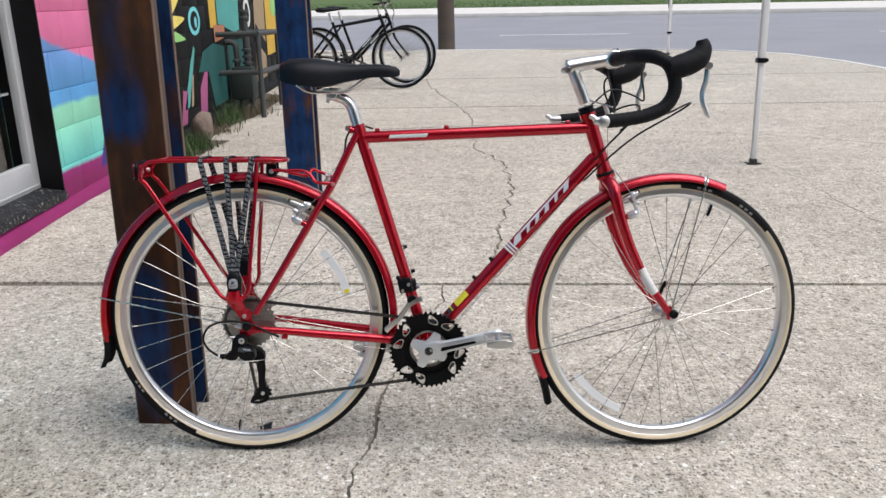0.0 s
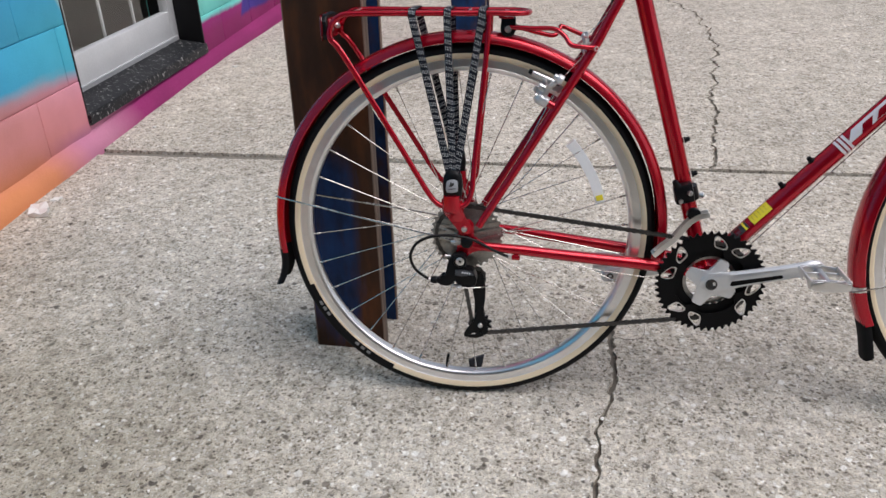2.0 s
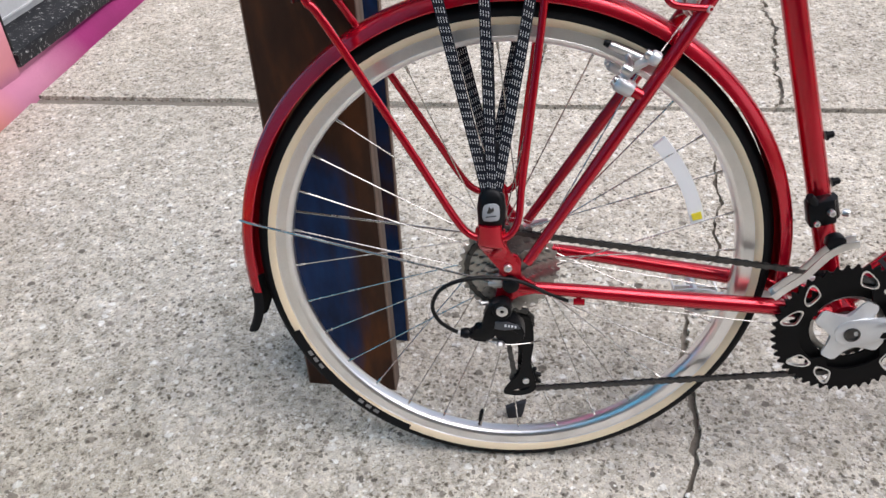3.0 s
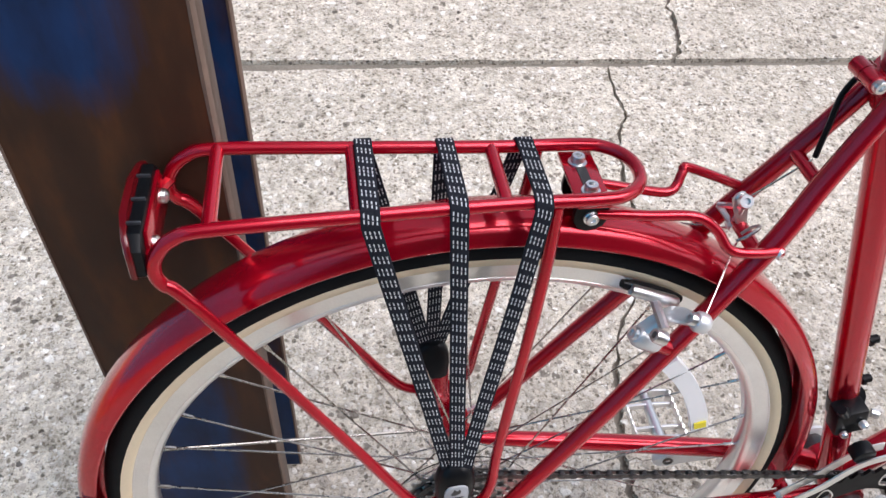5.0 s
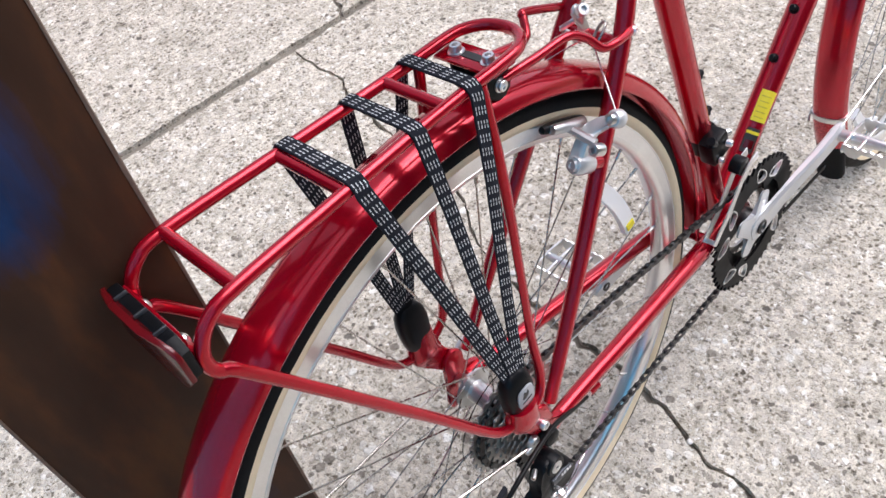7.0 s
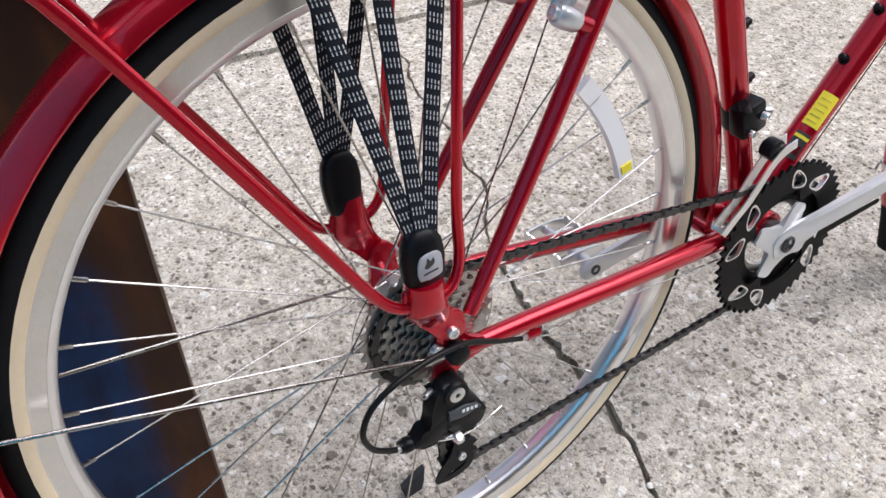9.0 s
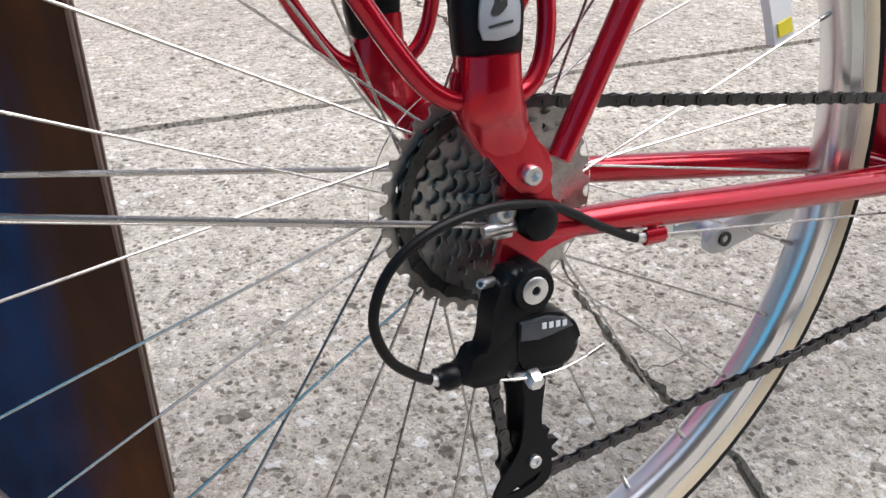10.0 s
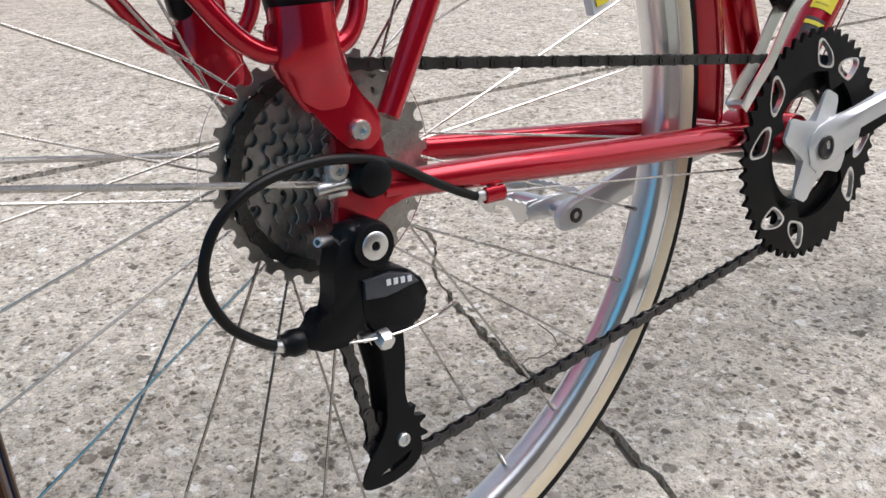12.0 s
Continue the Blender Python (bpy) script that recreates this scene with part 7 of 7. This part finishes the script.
for u in (0.6, 0.86, 1.12):
    bm = bmesh.new()
    wall_box(bm, -0.185, -0.177, u - 0.006, u + 0.006, 0.352, OV1 - 0.07)
    part("muntin", bm, WHITE_FRAME, door, "thin pale bar behind the glass")
for v in (0.72, 1.09, 1.46, 1.83):
    bm = bmesh.new()
    wall_box(bm, -0.187, -0.179, OU0 + 0.07, OU1 - 0.07, v - 0.006, v + 0.006)
    part("muntin", bm, WHITE_FRAME, door, "thin pale bar behind the glass")
# closed room coloured dark all over, so its dimness is in the colour
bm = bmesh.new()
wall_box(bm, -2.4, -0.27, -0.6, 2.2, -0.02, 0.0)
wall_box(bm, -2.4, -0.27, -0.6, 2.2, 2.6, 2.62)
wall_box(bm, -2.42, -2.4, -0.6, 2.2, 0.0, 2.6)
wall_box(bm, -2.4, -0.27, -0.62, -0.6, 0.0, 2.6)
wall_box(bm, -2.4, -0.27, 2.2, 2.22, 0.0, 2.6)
thing("room_shell", bm, ROOM_SHADE, "plain room behind the glazed door, its dimness put into the colour", "room", kind="structure", m=WALL_M)
sign = base("window_sign", "small gold-framed blue sign hanging behind the glass", "sign", m=WALL_M)
bm = bmesh.new()
slab(bm, [(0.7, 0.78), (1.06, 0.78), (1.1, 0.92), (1.06, 1.06), (0.7, 1.06), (0.66, 0.92)], V(-0.21, 0, 0), V(0, 1, 0), V(0, 0, 1), 0.012, 0.002)
part("sign_frame", bm, SIGN_GOLD, sign, "gold sign border")
bm = bmesh.new()
slab(bm, [(0.72, 0.81), (1.04, 0.81), (1.04, 1.03), (0.72, 1.03)], V(-0.2, 0, 0), V(0, 1, 0), V(0, 0, 1), 0.008)
part("sign_panel", bm, SIGN_BLUE, sign, "blue sign panel")
for i in range(4):
    bm = bmesh.new()
    slab(bm, [(0.75 + i * 0.07, 0.87), (0.795 + i * 0.07, 0.87), (0.795 + i * 0.07, 0.97), (0.75 + i * 0.07, 0.97)], V(-0.194, 0, 0), V(0, 1, 0), V(0, 0, 1), 0.004)
    part("sign_bar", bm, SIGN_GOLD, sign)


# ---------------------------------------------------------------- steel posts
def steel_post(x0, y0, w, d, h, lean, label, face, blue):
    """A wide-flange post: two flanges and a web, with bare rusty edges."""
    ob = base("steel_post", label, "post", group="steel posts", m=pose(x0, y0, slab_height(x0, y0) - 0.008, 0, lean, -2.0))
    tf = 0.011
    for nm, yy, mat in (("front_flange", 0, face), ("back_flange", d - tf, blue)):
        bm = bmesh.new()
        box(bm, V(w / 2, yy + tf / 2, h / 2), (w, tf, h), None, 0.0015)
        fl = part(nm, bm, mat, ob)
        if yy == 0:
            bm = bmesh.new()
            box(bm, V(w - 0.004, tf + 0.011, h / 2), (0.01, 0.022, h), None, 0.0012)
            part("side_return", bm, STRIP_BROWN, fl, "bare brown return beside the front flange")
        for sx in (0.0, w):
            # bare steel wrapped round the flange's corner, its inner border uneven
            bm = bmesh.new()
            inward = 1 if sx == 0 else -1
            n = 90
            rows = []
            for i in range(n + 1):
                z = h * i / n
                k = 0.0014 + 0.001 * noise.noise(V(sx * 9, yy * 7, z * 11)) + 0.0006 * noise.noise(V(sx * 5, yy * 3, z * 40))
                rows.append([bm.verts.new(p) for p in (V(sx + inward * k, yy - 0.0005, z), V(sx - inward * 0.0004, yy - 0.0006, z), V(sx - inward * 0.0014, yy + 0.0012, z), V(sx - inward * 0.0014, yy + tf - 0.001, z), V(sx + inward * 0.001, yy + tf - 0.002, z), V(sx + inward * 0.001, yy + 0.001, z), V(sx + inward * k, yy + 0.001, z))])
            for a, b in zip(rows, rows[1:]):
                for i in range(7):
                    bm.faces.new((a[i], a[(i + 1) % 7], b[(i + 1) % 7], b[i]))
            bm.faces.new(rows[0][::-1])
            bm.faces.new(rows[-1])
            part("flange_edge", bm, EDGE_RUST, fl, "bare rusty flange edge")
    bm = bmesh.new()
    box(bm, V(w / 2, d / 2, h / 2), (0.008, d - 2 * tf, h))
    part("web", bm, blue, ob, "dark blue painted web")
    return ob


steel_post(-0.356, 0.11, 0.154, 0.134, 3.3, 0.9, "rusting brown steel post with remains of blue paint", POST_RUST, POST_BLUE)
steel_post(-0.3275, 2.33, 0.1546, 0.1295, 3.3, 0.0, "blue painted steel post with rust streaks", POST_BLUE, POST_BLUE)


# ---------------------------------------------------------------- tent legs, utility pole
def tent_leg(x, y, clamp_z, label):
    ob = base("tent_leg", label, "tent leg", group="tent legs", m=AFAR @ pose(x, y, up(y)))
    bm = bmesh.new()
    box(bm, V(0, 0, 1.3), (0.04, 0.04, 2.6), None, 0.004)
    for v in bm.verts:
        if v.co.z < 0.5:
            v.co.z = clamp_z
    part("outer_tube", bm, TENT_WHITE, ob, "white square tent leg")
    bm = bmesh.new()
    box(bm, V(0, 0, clamp_z / 2), (0.03, 0.03, clamp_z), None, 0.003)
    part("inner_tube", bm, TENT_WHITE, ob, "slimmer white inner leg")
    bm = bmesh.new()
    box(bm, V(0, 0, clamp_z), (0.056, 0.056, 0.03), None, 0.004)
    box(bm, V(0.034, 0, clamp_z), (0.016, 0.024, 0.018), None, 0.003)
    part("clamp", bm, BLACK_PLASTIC, ob, "black leg clamp")
    bm = bmesh.new()
    box(bm, V(0, 0, 0.006), (0.085, 0.07, 0.008), None, 0.002)
    box(bm, V(0, 0, 0.02), (0.04, 0.04, 0.03), None, 0.003)
    part("foot_plate", bm, DARK_STEEL, ob, "dark metal foot plate")


tent_leg(2.48, 3.28, 0.65, "white square tent leg with a black clamp on the concrete")
tent_leg(3.97, 11.07, 0.33, "white square tent leg with a black clamp near the street")
bm = bmesh.new()
tube(bm, [V(0, 0, -0.05), V(0, 0, 3), V(0, 0, 8)], [0.15, 0.143, 0.12], 20)
for v in bm.verts:
    v.co += V(0.006 * noise.noise(v.co * 4), 0.006 * noise.noise(v.co * 4 + V(3, 0, 0)), 0)
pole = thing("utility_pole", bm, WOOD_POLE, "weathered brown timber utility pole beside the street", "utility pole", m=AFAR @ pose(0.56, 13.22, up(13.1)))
bm = bmesh.new()
lathe(bm, V(0, 0, 0.2), (0, 0, 1), [(0.153, 0), (0.156, 0.01), (0.153, 0.025)], 20)
part("pole_band", bm, GREY_PIPE, pole, "grey metal band")
bm = bmesh.new()
tube(bm, [V(8.2, 27.0, up(27)), V(8.2, 27.0, up(27) + 1.4)], 0.07, 12)
thing("street_bollard", bm, GREY_PIPE, "dark slim street post across the road", "post", m=AFAR)

# ---------------------------------------------------------------- gas meter with its guard rail
YA, YB = 5.69, 6.5
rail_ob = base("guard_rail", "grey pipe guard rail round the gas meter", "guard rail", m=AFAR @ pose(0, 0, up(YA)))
for nm, pts in (("post", [V(-1.165, YA, -0.02), V(-1.165, YA, 0.75)]), ("post", [V(-1.15, YB, 0.0), V(-1.15, YB, 0.75)]), ("top_rail", [V(-1.54, YA, 0.75), V(-1.17, YA, 0.75)]), ("top_rail", [V(-1.165, YA - 0.02, 0.75), V(-1.15, YB + 0.02, 0.75)]), ("mid_rail", [V(-1.54, YA, 0.41), V(-1.17, YA, 0.41)]), ("mid_rail", [V(-1.165, YA, 0.41), V(-1.15, YB, 0.41)]), ("back_rail", [V(-1.54, YB, 0.75), V(-1.16, YB, 0.75)])):
    bm = bmesh.new()
    tube(bm, pts, 0.024, 14)
    part(nm, bm, GREY_PIPE, rail_ob)
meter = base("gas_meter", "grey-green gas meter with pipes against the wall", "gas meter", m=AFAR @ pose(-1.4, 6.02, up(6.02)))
bm = bmesh.new()
box(bm, V(0, 0, 0.26), (0.22, 0.22, 0.26), None, 0.03)
box(bm, V(0, 0, 0.4), (0.19, 0.19, 0.07), None, 0.02)
part("body", bm, METER_GREEN, meter, "rounded grey-green meter body")
bm = bmesh.new()
tube(bm, spline([V(0.05, 0, 0.4), V(0.05, 0, 0.65), V(0.045, 0, 0.93)], 4), 0.032, 14)
for z in (0.45, 0.51, 0.57, 0.86, 0.92):
    lathe(bm, V(0.048, 0, z), (0, 0, 1), [(0.034, 0), (0.045, 0.006), (0.045, 0.026), (0.034, 0.032)], 14)
part("riser", bm, GREY_PIPE, meter, "grey gas riser with collars")
bm = bmesh.new()
tube(bm, spline([V(-0.05, 0, 0.4), V(-0.05, 0, 0.58), V(-0.06, 0, 0.64), V(-0.1, 0, 0.66), V(-0.145, 0, 0.66)], 5), 0.028, 14)
lathe(bm, V(-0.05, 0, 0.47), (0, 0, 1), [(0.03, 0), (0.042, 0.006), (0.042, 0.03), (0.03, 0.036)], 14)
part("elbow_pipe", bm, GREY_PIPE, meter)
for dx in (-0.03, 0.07):
    bm = bmesh.new()
    tube(bm, [V(dx, -0.03, -0.02), V(dx, -0.03, 0.15)], 0.022, 12)
    part("support", bm, GREY_PIPE, meter)

# soil patch, stone, weeds along the wall
bm = flat(bmesh.new(), jag([(-1.5, 3.0), (-1.38, 3.4), (-1.3, 3.9), (-1.2, 4.5), (-1.38, 4.56), (-1.36, 5.3), (-1.25, 5.7), (-1.22, 7.2), (-1.5, 7.4), (-1.5, 3.0)], 6.0, 0.05, 0.02)[:-1], 0.005)
thing("soil_strip", bm, DIRT, "strip of dry soil along the painted wall", "soil", kind="structure", m=SLOPE_M)
bm = bmesh.new()
bmesh.ops.create_icosphere(bm, subdivisions=3, radius=1)
for v in bm.verts:
    d = 1 + 0.22 * noise.noise(v.co * 1.6) + 0.06 * noise.noise(v.co * 6)
    v.co = V(v.co.x * 0.085 * d, v.co.y * 0.08 * d, v.co.z * 0.13 * d + 0.11)
thing("field_stone", bm, ROCK, "brown rounded stone standing against the wall", "stone", m=AFAR @ pose(-1.4, 4.5, up(4.5), 0, 6, 30))


def weeds(name, label, spots, mat, seed):
    rg = random.Random(seed)
    bm = bmesh.new()
    for cx, cy, rad, count, hmax in spots:
        for _ in range(count):
            x, y = cx + rg.gauss(0, rad), cy + rg.gauss(0, rad)
            if x < -1.49:
                x = -1.49 + rg.random() * 0.05
            h, a = rg.uniform(0.35, 1.0) * hmax, rg.uniform(0, 6.28)
            bend, w = rg.uniform(0.2, 0.8) * h, rg.uniform(0.002, 0.0045)
            side, out = V(-math.sin(a), math.cos(a), 0), V(math.cos(a), math.sin(a), 0)
            prev = None
            for k in range(4):
                f = k / 3
                p = V(x, y, 0.004) + out * bend * f * f + V(0, 0, h * (f - 0.25 * f * f * bend / h))
                ww = w * (1 - 0.92 * f)
                now = (bm.verts.new(p - side * ww), bm.verts.new(p + side * ww))
                if prev:
                    bm.faces.new((prev[0], prev[1], now[1], now[0]))
                prev = now
    thing(name, bm, mat, label, "grass", kind="stuff", m=SLOPE_M, smooth=0)


weeds("weeds", "tuft of green grass in the soil patch", [(-1.36, 4.2, 0.06, 260, 0.18), (-1.4, 3.9, 0.07, 260, 0.2), (-1.42, 3.6, 0.05, 160, 0.17), (-1.42, 5.3, 0.07, 140, 0.2), (-1.45, 5.6, 0.06, 140, 0.22)], BLADE, 11)
weeds("dry_weeds", "dry grass stems along the wall", [(-1.4, 4.9, 0.1, 160, 0.1), (-1.32, 5.9, 0.1, 180, 0.14), (-1.28, 6.8, 0.12, 140, 0.12)], DRY_BLADE, 12)

# ---------------------------------------------------------------- litter on the concrete
SCRAPS = ((-1.385, 0.68, 0.062, 0.6), (-1.38, 0.77, 0.026, 0.5), (0.335, 0.334, 0.009, 0.6), (-1.35, 1.4, 0.01, 0.7), (-1.33, 2.2, 0.016, 0.6), (-0.107, 0.221, 0.008, 0.7), (0.355, 1.15, 0.007, 0.6))


def paper_scrap(x, y, s, squash, label, mat):
    """A torn, creased flake: a thin ragged sheet with a fold."""
    bm = bmesh.new()
    k = 11
    c = bm.verts.new((0, 0, 0.004 + s * 0.12))
    ring, low = [], []
    for j in range(k):
        a, r = 6.283 * j / k, s * rng.uniform(0.45, 1.25)
        px, py = r * math.cos(a), r * math.sin(a) * squash
        ring.append(bm.verts.new((px, py, 0.002 + rng.random() * s * 0.3)))
        low.append(bm.verts.new((px * 0.97, py * 0.97, 0.0)))
    for j in range(k):
        bm.faces.new((c, ring[j], ring[(j + 1) % k]))
        bm.faces.new((ring[j], low[j], low[(j + 1) % k], ring[(j + 1) % k]))
    bm.faces.new(low[::-1])
    thing("paper_scrap", bm, mat, label, "litter", group="paper scraps", m=pose(x, y, slab_height(x, y), 0, 0, rng.uniform(0, 180)), smooth=20)


for x, y, s, q in SCRAPS:
    paper_scrap(x, y, s, q, "torn pale scrap of paper on the concrete", LITTER)

# ---------------------------------------------------------------- dark wedge-shaped scrap of unknown kind behind the rear wheel
bm = bmesh.new()
slab(bm, [(-0.012, 0.0), (0.01, 0.0), (0.014, 0.014), (0.0185, 0.033), (0.004, 0.028), (-0.016, 0.022), (-0.015, 0.012)], (0, 0, 0), (1, 0, 0), (0, 0.12, 1), 0.009, 0.002)
thing("wedge", bm, CHIP, "small dark wedge-shaped scrap standing on the concrete behind the wheel", "wedge", m=pose(0.007, 0.062, slab_height(0.007, 0.062) - 0.001, 0, 0, 8), smooth=25)


# ---------------------------------------------------------------- stones standing proud of the worn concrete
def pebbles(x0, x1, y0, y1, count, seed):
    rg = random.Random(seed)
    clear = [Vector((*p, 0)) for p in jag(CRACK_A[:21], 1.0, 0.009, 0.009)] + [Vector((*p, 0)) for p in jag(CRACK_B[:4], 2.0, 0.02, 0.009)]
    verts, faces = [], []
    while len(faces) < count * 18:
        x, y = rg.uniform(x0, x1), rg.uniform(y0, y1)
        if abs(y - (1.168 + 0.009 * x)) < 0.02 or min(abs(x - p.x) + abs(y - p.y) for p in clear) < 0.018:
            continue
        g = slab_height(x, y)
        r = 0.0024 + 0.0052 * rg.random() ** 2.2
        a0, q, h, n0 = rg.uniform(0, 6.28), rg.uniform(0.6, 1.0), r * rg.uniform(0.05, 0.15), len(verts)
        for rr, z in ((1.0, -0.002), (0.72, h * 0.8)):
            for j in range(6):
                a = 6.283 * j / 6
                k = rr * r * rg.uniform(0.82, 1.15)
                u, v = k * math.cos(a), k * q * math.sin(a)
                verts.append((x + u * math.cos(a0) - v * math.sin(a0), y + u * math.sin(a0) + v * math.cos(a0), z + g))
        verts.append((x, y, h + g))
        for j in range(6):
            k = (j + 1) % 6
            faces += [(n0 + j, n0 + k, n0 + 6 + k), (n0 + j, n0 + 6 + k, n0 + 6 + j), (n0 + 6 + j, n0 + 6 + k, n0 + 12)]
    me = bpy.data.meshes.new("pebbles")
    me.from_pydata(verts, [], faces)
    me.materials.append(PEBBLE)
    me.shade_smooth()
    ob = new("pebbles", me)
    tagged(ob, "small tan and grey stones exposed in the worn concrete", "aggregate", kind="stuff")


pebbles(-0.75, 1.0, -0.6, 1.14, 5200, 21)


# ---------------------------------------------------------------- dark bicycles near the street
def dark_bicycle(m, label):
    ob = base("parked_bicycle", label, "bicycle", group="parked bicycles", m=m)
    r, wb = 0.34, 1.06

    def w_part(cx):
        bm = bmesh.new()
        lathe(bm, V(cx, 0, r), (0, 1, 0), [(r - 0.036 + 0.018 * math.cos(radians(a)) + 0.018, 0.018 * math.sin(radians(a))) for a in range(0, 360, 45)], 48, True)
        ty = part("wheel", bm, BLACK_RUBBER, ob, "black tyred wheel")
        bm = bmesh.new()
        lathe(bm, V(cx, 0, r), (0, 1, 0), [(r - 0.05, -0.01), (r - 0.034, -0.012), (r - 0.034, 0.012), (r - 0.05, 0.01)], 48, True)
        part("rim", bm, ALLOY, ty, "silver rim")
        for i in range(28):
            a = 6.283 * i / 28
            bm = bmesh.new()
            tube(bm, [V(cx + 0.02 * math.cos(a + 1), 0.03 * (-1) ** i, r + 0.02 * math.sin(a + 1)), V(cx + (r - 0.045) * math.cos(a), 0, r + (r - 0.045) * math.sin(a))], 0.0014, 4, False)
            part("spoke", bm, STEEL, ty)
        bm = bmesh.new()
        lathe(bm, V(cx, 0, r), (0, 1, 0), [(0.012, -0.05), (0.022, -0.03), (0.016, 0), (0.022, 0.03), (0.012, 0.05)], 12)
        part("hub", bm, STEEL, ty, "steel hub")

    w_part(0.0)
    w_part(wb)
    b2, st, h1, h0 = V(0.45, 0, 0.29), V(0.3, 0, 0.75), V(0.83, 0, 0.82), V(0.88, 0, 0.68)
    bm = bmesh.new()
    tube(bm, [b2, st], 0.016, 12)
    tube(bm, [V(0.31, 0, 0.7), V(0.84, 0, 0.78)], 0.016, 12)
    tube(bm, [b2, V(0.87, 0, 0.71)], 0.019, 12)
    tube(bm, [h0, h1], 0.02, 12)
    for sy in (-1, 1):
        tube(bm, [V(0.305, sy * 0.015, 0.7), V(0, sy * 0.06, r)], 0.009, 8)
        tube(bm, [b2 + V(0, sy * 0.03, 0), V(0, sy * 0.06, r)], 0.01, 8)
    part("frame", bm, DARK_FRAME, ob, "black painted frame")
    bm = bmesh.new()
    q0, q9 = b2.lerp(V(0.87, 0, 0.71), 0.42), b2.lerp(V(0.87, 0, 0.71), 0.66)
    tube(bm, [q0 + V(0, -0.0135, 0.004), q9 + V(0, -0.0135, 0.004)], 0.0075, 8)
    part("name_bar", bm, SILVER_DECAL, ob, "silver bar where the name stands")
    bm = bmesh.new()
    for sy in (-1, 1):
        tube(bm, spline([h0 + V(0.005, sy * 0.03, -0.02), V(0.93, sy * 0.055, 0.52), V(wb, sy * 0.055, r)], 5), [0.016, 0.013, 0.009], 10)
    tube(bm, [h0 + V(0.005, -0.045, -0.02), h0 + V(0.005, 0.045, -0.02)], 0.018, 10)
    part("fork", bm, DARK_FRAME, ob, "black fork")
    bm = bmesh.new()
    tube(bm, [st, V(0.27, 0, 0.85)], 0.0135, 10)
    part("seat_post", bm, ALLOY, ob, "silver seat post")
    bm = bmesh.new()
    rows = []
    for x, w, top, low in ((0.12, 0.04, 0.9, 0.87), (0.15, 0.085, 0.915, 0.86), (0.2, 0.09, 0.915, 0.855), (0.26, 0.05, 0.91, 0.865), (0.33, 0.025, 0.905, 0.875), (0.38, 0.012, 0.9, 0.882)):
        rows.append([bm.verts.new((x, w * math.cos(a), (top + low) / 2 + (top - low) / 2 * math.sin(a))) for a in (6.283 * i / 12 for i in range(12))])
    for a, b in zip(rows, rows[1:]):
        for i in range(12):
            bm.faces.new((a[i], a[(i + 1) % 12], b[(i + 1) % 12], b[i]))
    bm.faces.new(rows[0][::-1])
    bm.faces.new(rows[-1])
    part("saddle", bm, LEATHERETTE, ob, "black wide saddle")
    bm = bmesh.new()
    tube(bm, [h1, V(0.815, 0, 0.9), V(0.87, 0, 0.94)], 0.014, 10)
    part("stem", bm, ALLOY, ob, "silver stem")
    bm = bmesh.new()
    tube(bm, spline([V(0.76, -0.3, 0.96), V(0.84, -0.22, 0.96), V(0.87, -0.1, 0.945), V(0.87, 0, 0.94), V(0.87, 0.1, 0.945), V(0.84, 0.22, 0.96), V(0.76, 0.3, 0.96)], 5), 0.0125, 10)
    part("handlebar", bm, DARK_FRAME, ob, "black handlebar")
    for sy in (-1, 1):
        bm = bmesh.new()
        tube(bm, spline([V(0.85, sy * 0.2, 0.94), V(0.92, sy * 0.12, 0.84), V(0.9, sy * 0.05, 0.74), V(0.93, sy * 0.06, 0.6)], 6), 0.003, 6)
        part("cable", bm, BLACK_CABLE, ob)
        bm = bmesh.new()
        e = b2 + V(0.15 * sy * -1, sy * 0.08, 0.07 * sy)
        tube(bm, [b2 + V(0, sy * 0.06, 0), e], [0.013, 0.01], 8)
        box(bm, e + V(0, sy * 0.05, 0), (0.09, 0.08, 0.022), None, 0.004)
        part("crank_arm", bm, DARK_STEEL, ob, "dark crank arm with pedal")
    bm = bmesh.new()
    holed_plate(bm, gear(42, 0.085, b2.x, b2.z), [circle(0.06, 30, b2.x, b2.z)], -0.05, -0.046)
    holed_plate(bm, gear(20, 0.042, 0, r), [circle(0.02, 20, 0, r)], -0.05, -0.046)
    tube(bm, [V(0, -0.048, r + 0.042), V(b2.x, -0.048, b2.z + 0.085)], 0.004, 6)
    tube(bm, [V(0, -0.048, r - 0.042), V(b2.x, -0.048, b2.z - 0.085)], 0.004, 6)
    part("drivetrain", bm, DARK_STEEL, ob, "dark chain and chainring")
    return ob


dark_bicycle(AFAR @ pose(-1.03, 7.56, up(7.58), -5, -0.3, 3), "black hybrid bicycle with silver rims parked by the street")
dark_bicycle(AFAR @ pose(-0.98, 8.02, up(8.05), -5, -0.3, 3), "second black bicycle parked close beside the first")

# ---- unseen wall added to the south to block low sky light
bm = bmesh.new()
box(bm, V(0.5, -5.6, 2.4), (13.0, 0.3, 5.6), None, 0.01)
thing("sky_blocker_south", bm, SKY_BLOCKER, "unseen dark brown wall added to hold back low sky light", "wall", kind="structure")
